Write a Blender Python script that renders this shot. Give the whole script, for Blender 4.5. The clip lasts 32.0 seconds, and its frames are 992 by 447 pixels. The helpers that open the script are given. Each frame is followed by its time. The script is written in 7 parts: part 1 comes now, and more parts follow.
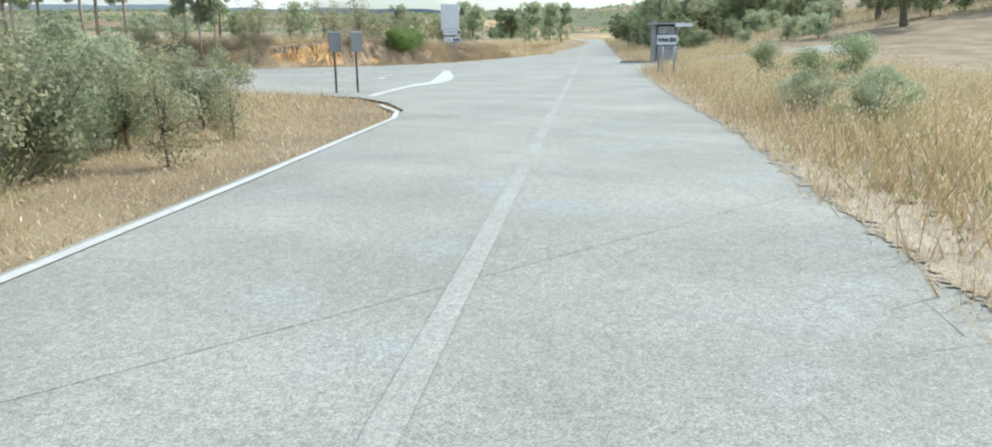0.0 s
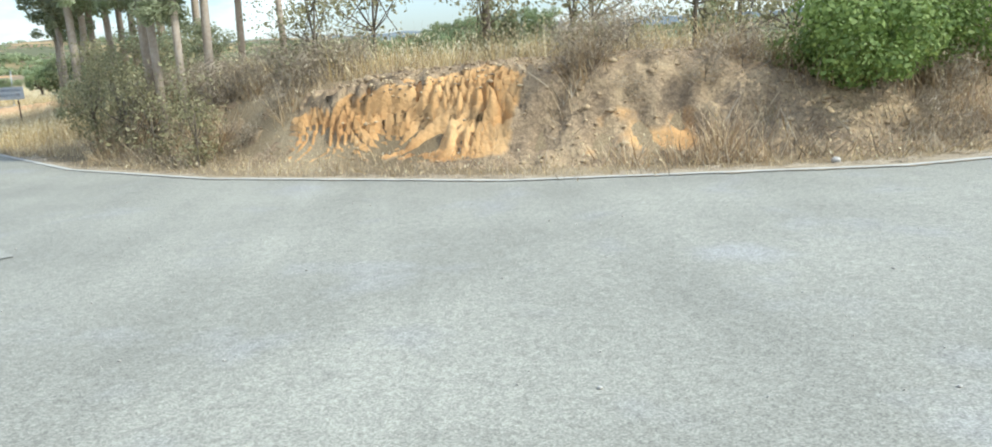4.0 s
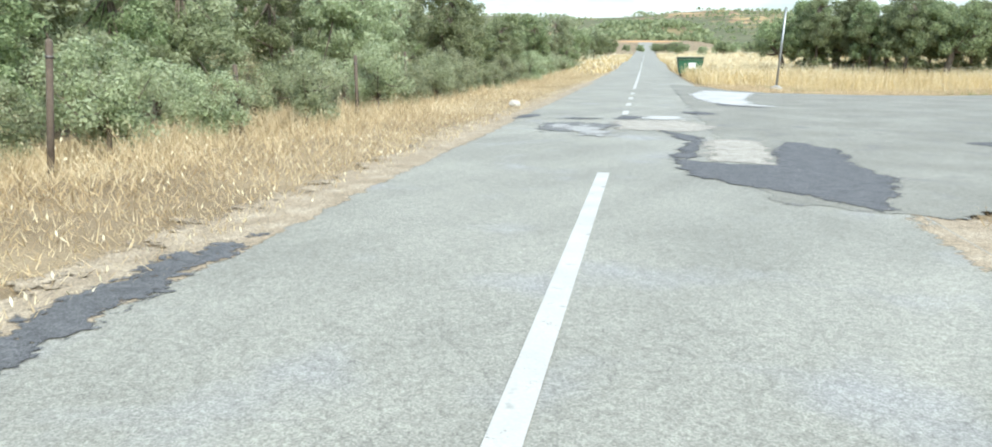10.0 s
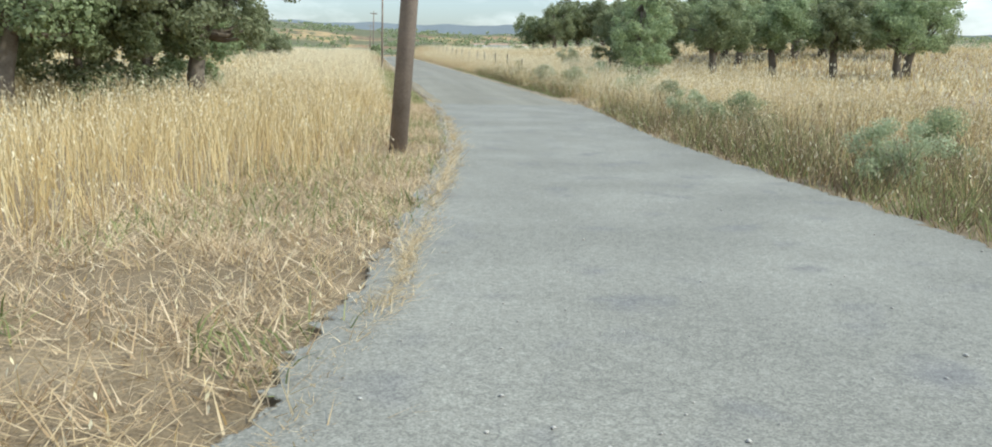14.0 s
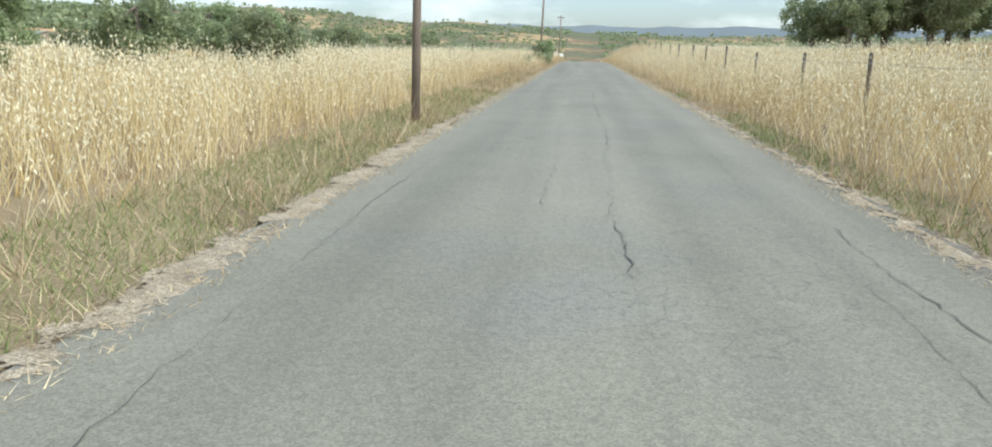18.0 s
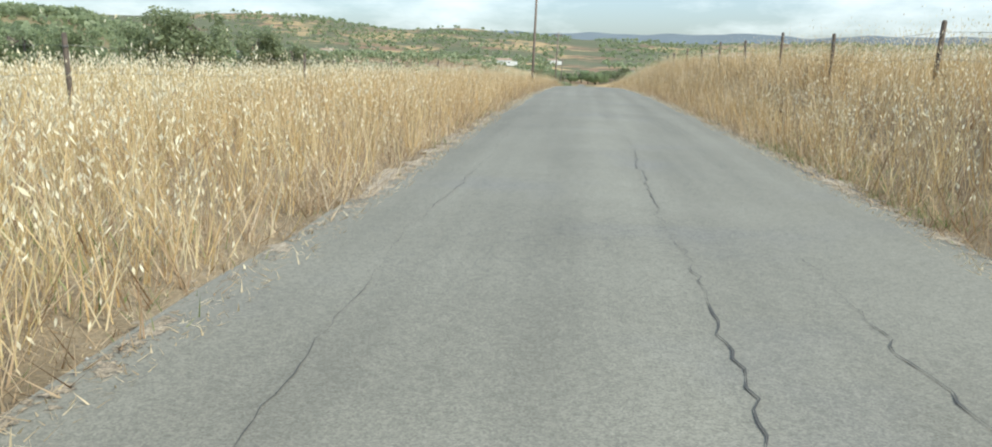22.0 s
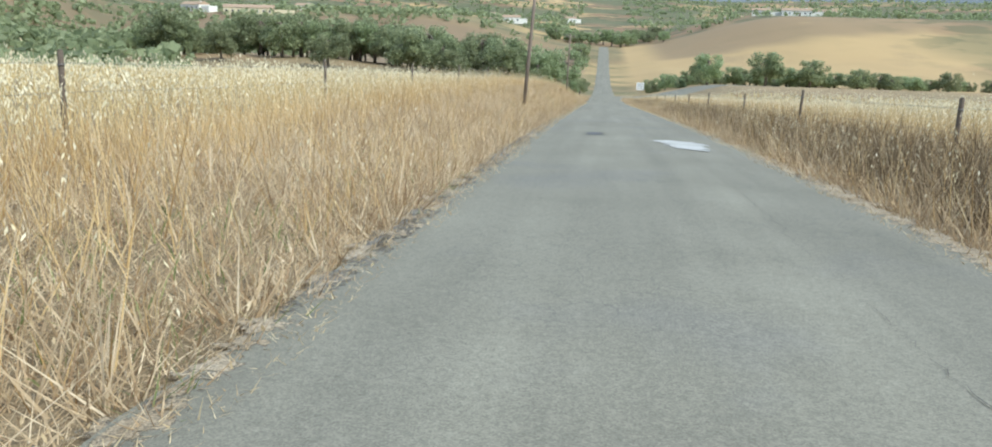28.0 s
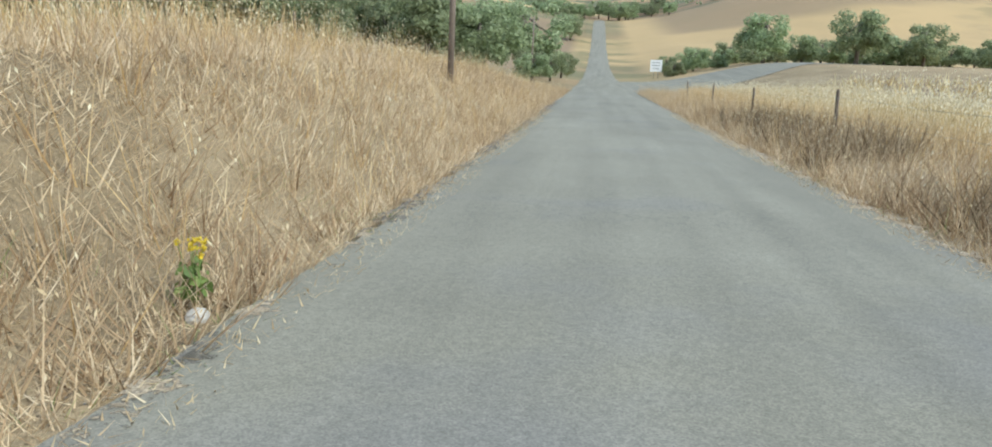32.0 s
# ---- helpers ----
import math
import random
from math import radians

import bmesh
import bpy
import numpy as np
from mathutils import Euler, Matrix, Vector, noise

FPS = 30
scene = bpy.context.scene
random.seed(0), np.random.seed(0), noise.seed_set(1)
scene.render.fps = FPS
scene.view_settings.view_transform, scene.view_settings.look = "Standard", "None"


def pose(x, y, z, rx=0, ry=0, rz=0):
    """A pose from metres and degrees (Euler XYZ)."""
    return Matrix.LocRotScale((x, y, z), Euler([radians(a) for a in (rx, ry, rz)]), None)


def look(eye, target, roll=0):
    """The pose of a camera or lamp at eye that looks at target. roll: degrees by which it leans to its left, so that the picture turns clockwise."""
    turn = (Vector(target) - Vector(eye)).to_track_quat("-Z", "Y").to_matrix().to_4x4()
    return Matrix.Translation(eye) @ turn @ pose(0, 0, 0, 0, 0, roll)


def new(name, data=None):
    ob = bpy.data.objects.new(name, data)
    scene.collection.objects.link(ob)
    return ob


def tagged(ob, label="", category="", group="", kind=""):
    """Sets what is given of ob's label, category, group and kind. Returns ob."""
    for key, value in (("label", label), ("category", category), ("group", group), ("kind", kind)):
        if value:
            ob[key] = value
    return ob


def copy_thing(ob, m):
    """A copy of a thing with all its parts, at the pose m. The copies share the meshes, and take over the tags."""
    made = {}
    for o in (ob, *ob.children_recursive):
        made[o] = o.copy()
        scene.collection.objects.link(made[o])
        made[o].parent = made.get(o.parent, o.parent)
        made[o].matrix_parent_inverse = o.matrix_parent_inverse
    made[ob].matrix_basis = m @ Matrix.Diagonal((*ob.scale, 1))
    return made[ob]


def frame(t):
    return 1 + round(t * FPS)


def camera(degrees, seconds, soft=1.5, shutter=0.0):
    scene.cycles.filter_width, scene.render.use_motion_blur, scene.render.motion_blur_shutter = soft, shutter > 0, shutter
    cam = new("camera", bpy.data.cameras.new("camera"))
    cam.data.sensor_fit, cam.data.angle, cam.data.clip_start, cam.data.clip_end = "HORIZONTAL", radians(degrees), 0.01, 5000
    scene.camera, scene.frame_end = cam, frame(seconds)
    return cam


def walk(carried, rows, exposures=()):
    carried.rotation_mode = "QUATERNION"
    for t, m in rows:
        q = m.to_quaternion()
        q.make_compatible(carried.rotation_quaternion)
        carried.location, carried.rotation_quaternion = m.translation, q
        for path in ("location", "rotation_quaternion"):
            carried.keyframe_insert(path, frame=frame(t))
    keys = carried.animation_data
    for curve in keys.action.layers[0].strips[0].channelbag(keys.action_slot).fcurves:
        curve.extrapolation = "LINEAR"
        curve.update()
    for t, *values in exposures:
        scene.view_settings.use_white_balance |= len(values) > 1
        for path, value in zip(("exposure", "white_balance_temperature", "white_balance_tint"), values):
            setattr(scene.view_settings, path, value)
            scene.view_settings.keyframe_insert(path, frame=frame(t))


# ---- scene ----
cam = camera(64.0, 32.0, soft=1.8)
# seconds, eye x, y, z, yaw, pitch, roll
PATH = [
    (0, -9.64, -135.79, 1.30, -56.57, -12.94, -0.60),
    (0.5, -2.96, -132.81, 1.30, -56.04, -12.89, -0.95),
    (1, 3.56, -129.62, 1.30, -55.60, -12.81, -1.17),
    (1.5, 8.93, -126.81, 1.30, -55.03, -12.68, -1.20),
    (2, 13.26, -124.42, 1.30, -53.73, -12.47, -1.16),
    (2.5, 16.48, -122.48, 1.30, -49.41, -12.12, -1.41),
    (2.8, 18.27, -121.07, 1.30, -44.72, -11.86, -1.91),
    (3, 19.38, -120.02, 1.30, -39.41, -11.90, -2.24),
    (3.3, 20.91, -118.23, 1.30, -30.46, -11.93, -2.32),
    (3.5, 21.74, -116.94, 1.30, -24.02, -11.66, -2.75),
    (3.7, 22.37, -115.59, 1.30, -16.62, -11.50, -2.95),
    (4, 22.95, -113.52, 1.30, -5.79, -11.32, -3.35),
    (4.2, 23.11, -112.14, 1.30, 2.68, -11.38, -3.75),
    (4.5, 23.01, -110.18, 1.30, 14.73, -12.18, -5.15),
    (5, 22.15, -107.00, 1.30, 33.00, -11.90, -4.60),
    (5.5, 19.65, -104.25, 1.30, 48.50, -11.60, -3.60),
    (6, 16.45, -100.65, 1.30, 49.50, -11.40, -2.40),
    (6.5, 12.81, -96.58, 1.30, 46.22, -11.25, -1.34),
    (7, 9.70, -92.63, 1.30, 45.85, -11.37, -1.14),
    (7.5, 6.92, -88.58, 1.30, 44.40, -11.53, -0.95),
    (8, 4.46, -84.53, 1.30, 41.66, -11.59, -0.69),
    (8.5, 2.16, -79.80, 1.30, 39.44, -11.61, -0.45),
    (9, -0.40, -75.01, 1.30, 38.26, -11.64, -0.27),
    (9.5, -2.58, -69.86, 1.30, 36.97, -11.70, 0.01),
    (10, -4.85, -65.02, 1.30, 35.88, -11.80, 0.18),
    (10.5, -6.80, -60.16, 1.30, 33.18, -11.82, 0.46),
    (11, -8.25, -55.27, 1.30, 27.47, -11.81, 0.96),
    (11.5, -8.89, -50.60, 1.30, 20.43, -11.71, 1.52),
    (12, -9.16, -45.97, 1.30, 11.18, -11.46, 2.28),
    (12.2, -8.99, -44.25, 1.30, 6.68, -11.39, 2.88),
    (12.5, -8.52, -41.72, 1.30, 3.03, -11.44, 2.88),
    (13, -7.38, -37.40, 1.30, -4.02, -11.35, 2.40),
    (13.5, -5.82, -32.73, 1.30, -9.07, -11.32, 1.95),
    (14, -4.10, -28.10, 1.30, -9.52, -11.32, 1.33),
    (14.5, -2.69, -23.24, 1.30, -7.98, -11.08, 0.16),
    (16.5, 0.10, 0.00, 1.47, 5.49, -11.61, 1.42),
    (17, 0.09, 6.65, 1.61, 5.61, -11.52, 1.42),
    (17.5, 0.08, 13.19, 1.74, 5.70, -11.46, 1.42),
    (18, 0.07, 19.72, 1.88, 5.79, -11.44, 1.42),
    (18.5, 0.06, 26.37, 2.02, 5.97, -11.37, 1.43),
    (19, 0.05, 33.01, 2.16, 6.15, -11.24, 1.43),
    (19.5, 0.00, 39.88, 2.30, 6.00, -11.14, 1.43),
    (20, -0.05, 47.27, 2.46, 5.84, -11.07, 1.42),
    (20.5, -0.10, 54.56, 2.61, 5.80, -10.98, 1.42),
    (21, -0.15, 61.92, 2.76, 5.76, -10.93, 1.42),
    (21.5, -0.16, 69.29, 2.92, 5.76, -10.92, 1.42),
    (22, -0.16, 76.73, 3.07, 5.76, -10.93, 1.42),
    (22.5, -0.17, 84.28, 3.21, 5.80, -10.95, 1.42),
    (23, -0.17, 91.95, 3.35, 5.84, -11.00, 1.42),
    (23.5, -0.18, 99.82, 3.44, 5.80, -11.05, 1.42),
    (24, -0.18, 107.81, 3.49, 5.76, -11.12, 1.42),
    (24.5, -0.19, 115.83, 3.48, 5.73, -11.28, 1.42),
    (25, -0.19, 123.81, 3.44, 5.70, -11.42, 1.42),
    (25.5, -0.20, 131.66, 3.37, 5.58, -11.45, 1.42),
    (27.5, -0.40, 163.06, 2.70, 6.61, -13.22, 1.44),
    (28, -0.45, 170.48, 2.31, 7.14, -13.67, 1.45),
    (28.5, -0.45, 178.43, 1.87, 7.18, -14.06, 1.46),
    (29, -0.45, 186.88, 1.35, 7.00, -14.36, 1.45),
    (29.5, -0.45, 194.93, 0.81, 6.96, -14.53, 1.45),
    (30, -0.45, 202.68, 0.27, 6.91, -14.66, 1.45),
    (30.5, -0.42, 210.42, -0.29, 6.82, -14.84, 1.45),
    (31, -0.40, 218.04, -0.87, 6.73, -14.91, 1.45),
    (31.5, -0.38, 225.61, -1.42, 6.73, -14.88, 1.45),
    (32, -0.35, 233.35, -1.98, 6.73, -14.96, 1.45),
]
walk(cam, [(t, pose(x, y, z, 90 + p, 0, yw) @ pose(0, 0, 0, 0, 0, r)) for t, x, y, z, yw, p, r in PATH],
     [(0, 0.28, 6200, -1), (4, 0.28, 6250, -1), (6.5, 0.50, 6300, -1), (9, 0.42, 6300, -1), (10.5, 0.42, 6300, -1), (11.5, 0.26, 6300, -1), (12.5, 0.04, 6300, -1), (19, 0.03, 6250, -1), (25, -0.05, 6250, -1), (28, -0.05, 6100, -2), (32, -0.05, 6100, -2)])

# ---------- light ----------
SUN_DIR = Vector((0.78, -0.45, 0.90)).normalized()
world = bpy.data.worlds.new("world")
scene.world = world
world.use_nodes = True
wn = world.node_tree
wn.nodes.clear()
w_out = wn.nodes.new("ShaderNodeOutputWorld")
w_bg = wn.nodes.new("ShaderNodeBackground")
w_sky = wn.nodes.new("ShaderNodeTexSky")
w_sky.sky_type = "NISHITA"
w_sky.sun_disc = False
w_sky.sun_elevation = math.asin(SUN_DIR.z)
w_sky.sun_rotation = math.atan2(SUN_DIR.x, SUN_DIR.y)
w_sky.dust_density = 2.5
w_sky.air_density = 1.2
w_co = wn.nodes.new("ShaderNodeTexCoord")
w_map = wn.nodes.new("ShaderNodeMapping")
w_map.inputs["Scale"].default_value = (1.6, 1.6, 4.5)
w_nz = wn.nodes.new("ShaderNodeTexNoise")
w_nz.inputs["Scale"].default_value = 2.6
w_nz.inputs["Detail"].default_value = 8
w_nz.inputs["Roughness"].default_value = 0.6
w_rmp = wn.nodes.new("ShaderNodeValToRGB")
w_rmp.color_ramp.elements[0].position = 0.44
w_rmp.color_ramp.elements[0].color = (0.14, 0.14, 0.14, 1)
w_rmp.color_ramp.elements[1].position = 0.70
w_rmp.color_ramp.elements[1].color = (0.78, 0.78, 0.78, 1)
w_mix = wn.nodes.new("ShaderNodeMix")
w_mix.data_type = "RGBA"
w_mix.inputs["B"].default_value = (9.3, 9.4, 9.8, 1)
w_blue = wn.nodes.new("ShaderNodeMix")
w_blue.data_type, w_blue.blend_type = "RGBA", "MULTIPLY"
w_blue.inputs["Factor"].default_value = 1.0
w_blue.inputs["B"].default_value = (1.15, 1.26, 1.55, 1)
wn.links.new(w_co.outputs["Generated"], w_map.inputs[0])
wn.links.new(w_map.outputs[0], w_nz.inputs["Vector"])
wn.links.new(w_nz.outputs["Fac"], w_rmp.inputs[0])
wn.links.new(w_rmp.outputs[0], w_mix.inputs["Factor"])
wn.links.new(w_sky.outputs[0], w_blue.inputs["A"])
wn.links.new(w_blue.outputs["Result"], w_mix.inputs["A"])
wn.links.new(w_mix.outputs["Result"], w_bg.inputs[0])
w_bg.inputs[1].default_value = 0.145
wn.links.new(w_bg.outputs[0], w_out.inputs[0])

sun = new("sun", bpy.data.lights.new("sun", "SUN"))
sun.data.energy = 3.4
sun.data.angle = radians(0.9)
sun.data.color = (1.0, 0.95, 0.88)
sun.matrix_world = look(SUN_DIR * 100, (0, 0, 0))

# ---------- materials ----------
def material(name, ramp, rough=0.9, scale=3.0, detail=6.0, fine=60.0, bump=0.2, island=0.0, metal=0.0, spots=None, dist=0.02, through_light=0.0, speckle=0.0, stretch=None, crackle=0.0):
    """A surface of two noise scales run through a colour ramp; island: how far each loose piece shifts along the ramp."""
    m = bpy.data.materials.new(name)
    m.use_nodes = True
    t = m.node_tree
    b = t.nodes["Principled BSDF"]
    co = t.nodes.new("ShaderNodeTexCoord")
    n1 = t.nodes.new("ShaderNodeTexNoise")
    n1.inputs["Scale"].default_value = scale
    n1.inputs["Detail"].default_value = detail
    n2 = t.nodes.new("ShaderNodeTexNoise")
    n2.inputs["Scale"].default_value = fine
    n2.inputs["Detail"].default_value = 3
    for n in (n1, n2):
        t.links.new(co.outputs["Object"], n.inputs["Vector"])
    mx = t.nodes.new("ShaderNodeMath")
    mx.operation = "MULTIPLY_ADD"
    mx.inputs[1].default_value = 0.45
    t.links.new(n2.outputs["Fac"], mx.inputs[0])
    sc = t.nodes.new("ShaderNodeMath")
    sc.operation = "MULTIPLY_ADD"
    sc.inputs[1].default_value = 0.75
    sc.inputs[2].default_value = -0.10
    t.links.new(n1.outputs["Fac"], sc.inputs[0])
    t.links.new(sc.outputs[0], mx.inputs[2])
    last = mx.outputs[0]
    if island:
        g = t.nodes.new("ShaderNodeNewGeometry")
        ad = t.nodes.new("ShaderNodeMath")
        ad.operation = "MULTIPLY_ADD"
        ad.inputs[1].default_value = island
        t.links.new(g.outputs["Random Per Island"], ad.inputs[0])
        sb = t.nodes.new("ShaderNodeMath")
        sb.operation = "SUBTRACT"
        sb.inputs[1].default_value = island / 2
        t.links.new(last, sb.inputs[0])
        t.links.new(sb.outputs[0], ad.inputs[2])
        last = ad.outputs[0]
    cr = t.nodes.new("ShaderNodeValToRGB")
    e = cr.color_ramp.elements
    while len(e) < len(ramp):
        e.new(0.5)
    for k, (p, c) in enumerate(ramp):
        e[k].position, e[k].color = p, (*c, 1)
    t.links.new(last, cr.inputs[0])
    col = cr.outputs[0]
    if spots:
        v = t.nodes.new("ShaderNodeTexNoise")
        v.inputs["Scale"].default_value = spots[0]
        v.inputs["Detail"].default_value = 5
        t.links.new(co.outputs["Object"], v.inputs["Vector"])
        sr = t.nodes.new("ShaderNodeValToRGB")
        sr.color_ramp.elements[0].position = spots[1]
        sr.color_ramp.elements[1].position = spots[1] + spots[3]
        t.links.new(v.outputs["Fac"], sr.inputs[0])
        mc = t.nodes.new("ShaderNodeMix")
        mc.data_type = "RGBA"
        mc.inputs["B"].default_value = (*spots[2], 1)
        t.links.new(sr.outputs[0], mc.inputs["Factor"])
        t.links.new(col, mc.inputs["A"])
        col = mc.outputs["Result"]
    if speckle:
        for vs_, amp_ in ((130.0, 1.0), (34.0, 0.36)):
            vo = t.nodes.new("ShaderNodeTexVoronoi")
            vo.inputs["Scale"].default_value = vs_
            t.links.new(co.outputs["Object"], vo.inputs["Vector"])
            vr = t.nodes.new("ShaderNodeSeparateColor")
            t.links.new(vo.outputs["Color"], vr.inputs[0])
            vm = t.nodes.new("ShaderNodeMapRange")
            vm.inputs["To Min"].default_value = 1 - speckle * amp_
            vm.inputs["To Max"].default_value = 1 + speckle * amp_
            t.links.new(vr.outputs[0], vm.inputs[0])
            sv = t.nodes.new("ShaderNodeMix")
            sv.data_type, sv.blend_type = "RGBA", "MULTIPLY"
            sv.inputs["Factor"].default_value = 1.0
            t.links.new(col, sv.inputs["A"])
            t.links.new(vm.outputs[0], sv.inputs["B"])
            col = sv.outputs["Result"]
    if crackle:
        ve = t.nodes.new("ShaderNodeTexVoronoi")
        ve.feature = "DISTANCE_TO_EDGE"
        ve.inputs["Scale"].default_value = 3.2
        wv = t.nodes.new("ShaderNodeTexNoise")
        wv.inputs["Scale"].default_value = 6.0
        wv.inputs["Detail"].default_value = 4
        wa = t.nodes.new("ShaderNodeMix")
        wa.data_type, wa.blend_type = "RGBA", "LINEAR_LIGHT"
        wa.inputs["Factor"].default_value = 0.10
        t.links.new(co.outputs["Object"], wv.inputs["Vector"])
        t.links.new(co.outputs["Object"], wa.inputs["A"])
        t.links.new(wv.outputs["Color"], wa.inputs["B"])
        t.links.new(wa.outputs["Result"], ve.inputs["Vector"])
        near = t.nodes.new("ShaderNodeMapRange")
        near.inputs["From Min"].default_value = 0.004
        near.inputs["From Max"].default_value = 0.022
        near.inputs["To Min"].default_value = 1.0
        near.inputs["To Max"].default_value = 0.0
        t.links.new(ve.outputs["Distance"], near.inputs[0])
        mk = t.nodes.new("ShaderNodeTexNoise")
        mk.inputs["Scale"].default_value = 0.33
        mk.inputs["Detail"].default_value = 5
        t.links.new(co.outputs["Object"], mk.inputs["Vector"])
        mr = t.nodes.new("ShaderNodeMapRange")
        mr.inputs["From Min"].default_value = 0.50
        mr.inputs["From Max"].default_value = 0.60
        t.links.new(mk.outputs["Fac"], mr.inputs[0])
        mm = t.nodes.new("ShaderNodeMath")
        mm.operation = "MULTIPLY"
        t.links.new(near.outputs[0], mm.inputs[0])
        t.links.new(mr.outputs[0], mm.inputs[1])
        mf = t.nodes.new("ShaderNodeMath")
        mf.operation = "MULTIPLY"
        mf.inputs[1].default_value = crackle
        t.links.new(mm.outputs[0], mf.inputs[0])
        ck = t.nodes.new("ShaderNodeMix")
        ck.data_type = "RGBA"
        ck.inputs["B"].default_value = (0.09, 0.087, 0.08, 1)
        t.links.new(mf.outputs[0], ck.inputs["Factor"])
        t.links.new(col, ck.inputs["A"])
        col = ck.outputs["Result"]
    if stretch:
        mp = t.nodes.new("ShaderNodeMapping")
        mp.inputs["Rotation"].default_value = (0, 0, radians(stretch[0]))
        mp.inputs["Scale"].default_value = (1.7, 0.05, 1)
        ns = t.nodes.new("ShaderNodeTexNoise")
        ns.inputs["Scale"].default_value = 1.0
        ns.inputs["Detail"].default_value = 5
        t.links.new(co.outputs["Object"], mp.inputs[0])
        t.links.new(mp.outputs[0], ns.inputs["Vector"])
        nr = t.nodes.new("ShaderNodeMapRange")
        nr.inputs["From Min"].default_value = 0.3
        nr.inputs["From Max"].default_value = 0.7
        nr.inputs["To Min"].default_value = 1 - stretch[1]
        nr.inputs["To Max"].default_value = 1 + stretch[1]
        t.links.new(ns.outputs["Fac"], nr.inputs[0])
        st = t.nodes.new("ShaderNodeMix")
        st.data_type, st.blend_type = "RGBA", "MULTIPLY"
        st.inputs["Factor"].default_value = 1.0
        t.links.new(col, st.inputs["A"])
        t.links.new(nr.outputs[0], st.inputs["B"])
        col = st.outputs["Result"]
    t.links.new(col, b.inputs["Base Color"])
    if through_light:
        tr = t.nodes.new("ShaderNodeBsdfTranslucent")
        t.links.new(col, tr.inputs[0])
        ms = t.nodes.new("ShaderNodeMixShader")
        ms.inputs[0].default_value = through_light
        t.links.new(b.outputs[0], ms.inputs[1])
        t.links.new(tr.outputs[0], ms.inputs[2])
        t.links.new(ms.outputs[0], t.nodes["Material Output"].inputs["Surface"])
    b.inputs["Roughness"].default_value = rough
    b.inputs["Metallic"].default_value = metal
    if bump:
        bp = t.nodes.new("ShaderNodeBump")
        bp.inputs["Strength"].default_value = bump
        bp.inputs["Distance"].default_value = dist
        t.links.new(mx.outputs[0], bp.inputs["Height"])
        t.links.new(bp.outputs[0], b.inputs["Normal"])
    return m


def plain(name, c, rough=0.7, metal=0.0, var=0.12):
    return material(name, [(0.25, tuple(v * (1 - var) for v in c)), (0.75, tuple(min(1, v * (1 + var)) for v in c))], rough, 4.0, 5.0, 50.0, 0.1, metal=metal, dist=0.004)


M_GROUND = material("dry_soil", [(0.2, (0.13, 0.095, 0.052)), (0.5, (0.245, 0.183, 0.105)), (0.8, (0.42, 0.335, 0.21))], 0.95, 0.5, 9, 38.0, 0.8, dist=0.04, speckle=0.22)
M_CLAY = material("orange_clay", [(0.2, (0.30, 0.145, 0.06)), (0.45, (0.55, 0.31, 0.125)), (0.8, (0.70, 0.47, 0.235))], 0.95, 1.6, 9, 9.0, 1.0, spots=(2.4, 0.58, (0.40, 0.31, 0.21), 0.10), dist=0.10, speckle=0.2)


def soil_with_clay(soil, clay_mat):
    """The soil shows clay where the ground's own clay share, roughened by noise, is high."""
    t = soil.node_tree
    out = t.nodes["Material Output"]
    at = t.nodes.new("ShaderNodeAttribute")
    at.attribute_name = "clay"
    co = t.nodes.new("ShaderNodeTexCoord")
    nz = t.nodes.new("ShaderNodeTexNoise")
    nz.inputs["Scale"].default_value = 1.3
    nz.inputs["Detail"].default_value = 8
    t.links.new(co.outputs["Object"], nz.inputs["Vector"])
    ad = t.nodes.new("ShaderNodeMath")
    t.links.new(at.outputs["Fac"], ad.inputs[0])
    t.links.new(nz.outputs["Fac"], ad.inputs[1])
    rp = t.nodes.new("ShaderNodeMapRange")
    rp.inputs["From Min"].default_value = 0.96
    rp.inputs["From Max"].default_value = 1.10
    t.links.new(ad.outputs[0], rp.inputs[0])
    cr = t.nodes.new("ShaderNodeValToRGB")
    src = [n for n in clay_mat.node_tree.nodes if n.type == "VALTORGB"][0].color_ramp.elements
    e = cr.color_ramp.elements
    e.new(0.5)
    for k in range(3):
        e[k].position, e[k].color = src[k].position, src[k].color
    n2 = t.nodes.new("ShaderNodeTexNoise")
    n2.inputs["Scale"].default_value = 1.1
    n2.inputs["Detail"].default_value = 9
    t.links.new(co.outputs["Object"], n2.inputs["Vector"])
    t.links.new(n2.outputs["Fac"], cr.inputs[0])
    bsdf = t.nodes["Principled BSDF"]
    old = bsdf.inputs["Base Color"].links[0].from_socket
    mx = t.nodes.new("ShaderNodeMix")
    mx.data_type = "RGBA"
    t.links.new(rp.outputs[0], mx.inputs["Factor"])
    t.links.new(old, mx.inputs["A"])
    t.links.new(cr.outputs[0], mx.inputs["B"])
    t.links.new(mx.outputs["Result"], bsdf.inputs["Base Color"])


soil_with_clay(M_GROUND, M_CLAY)


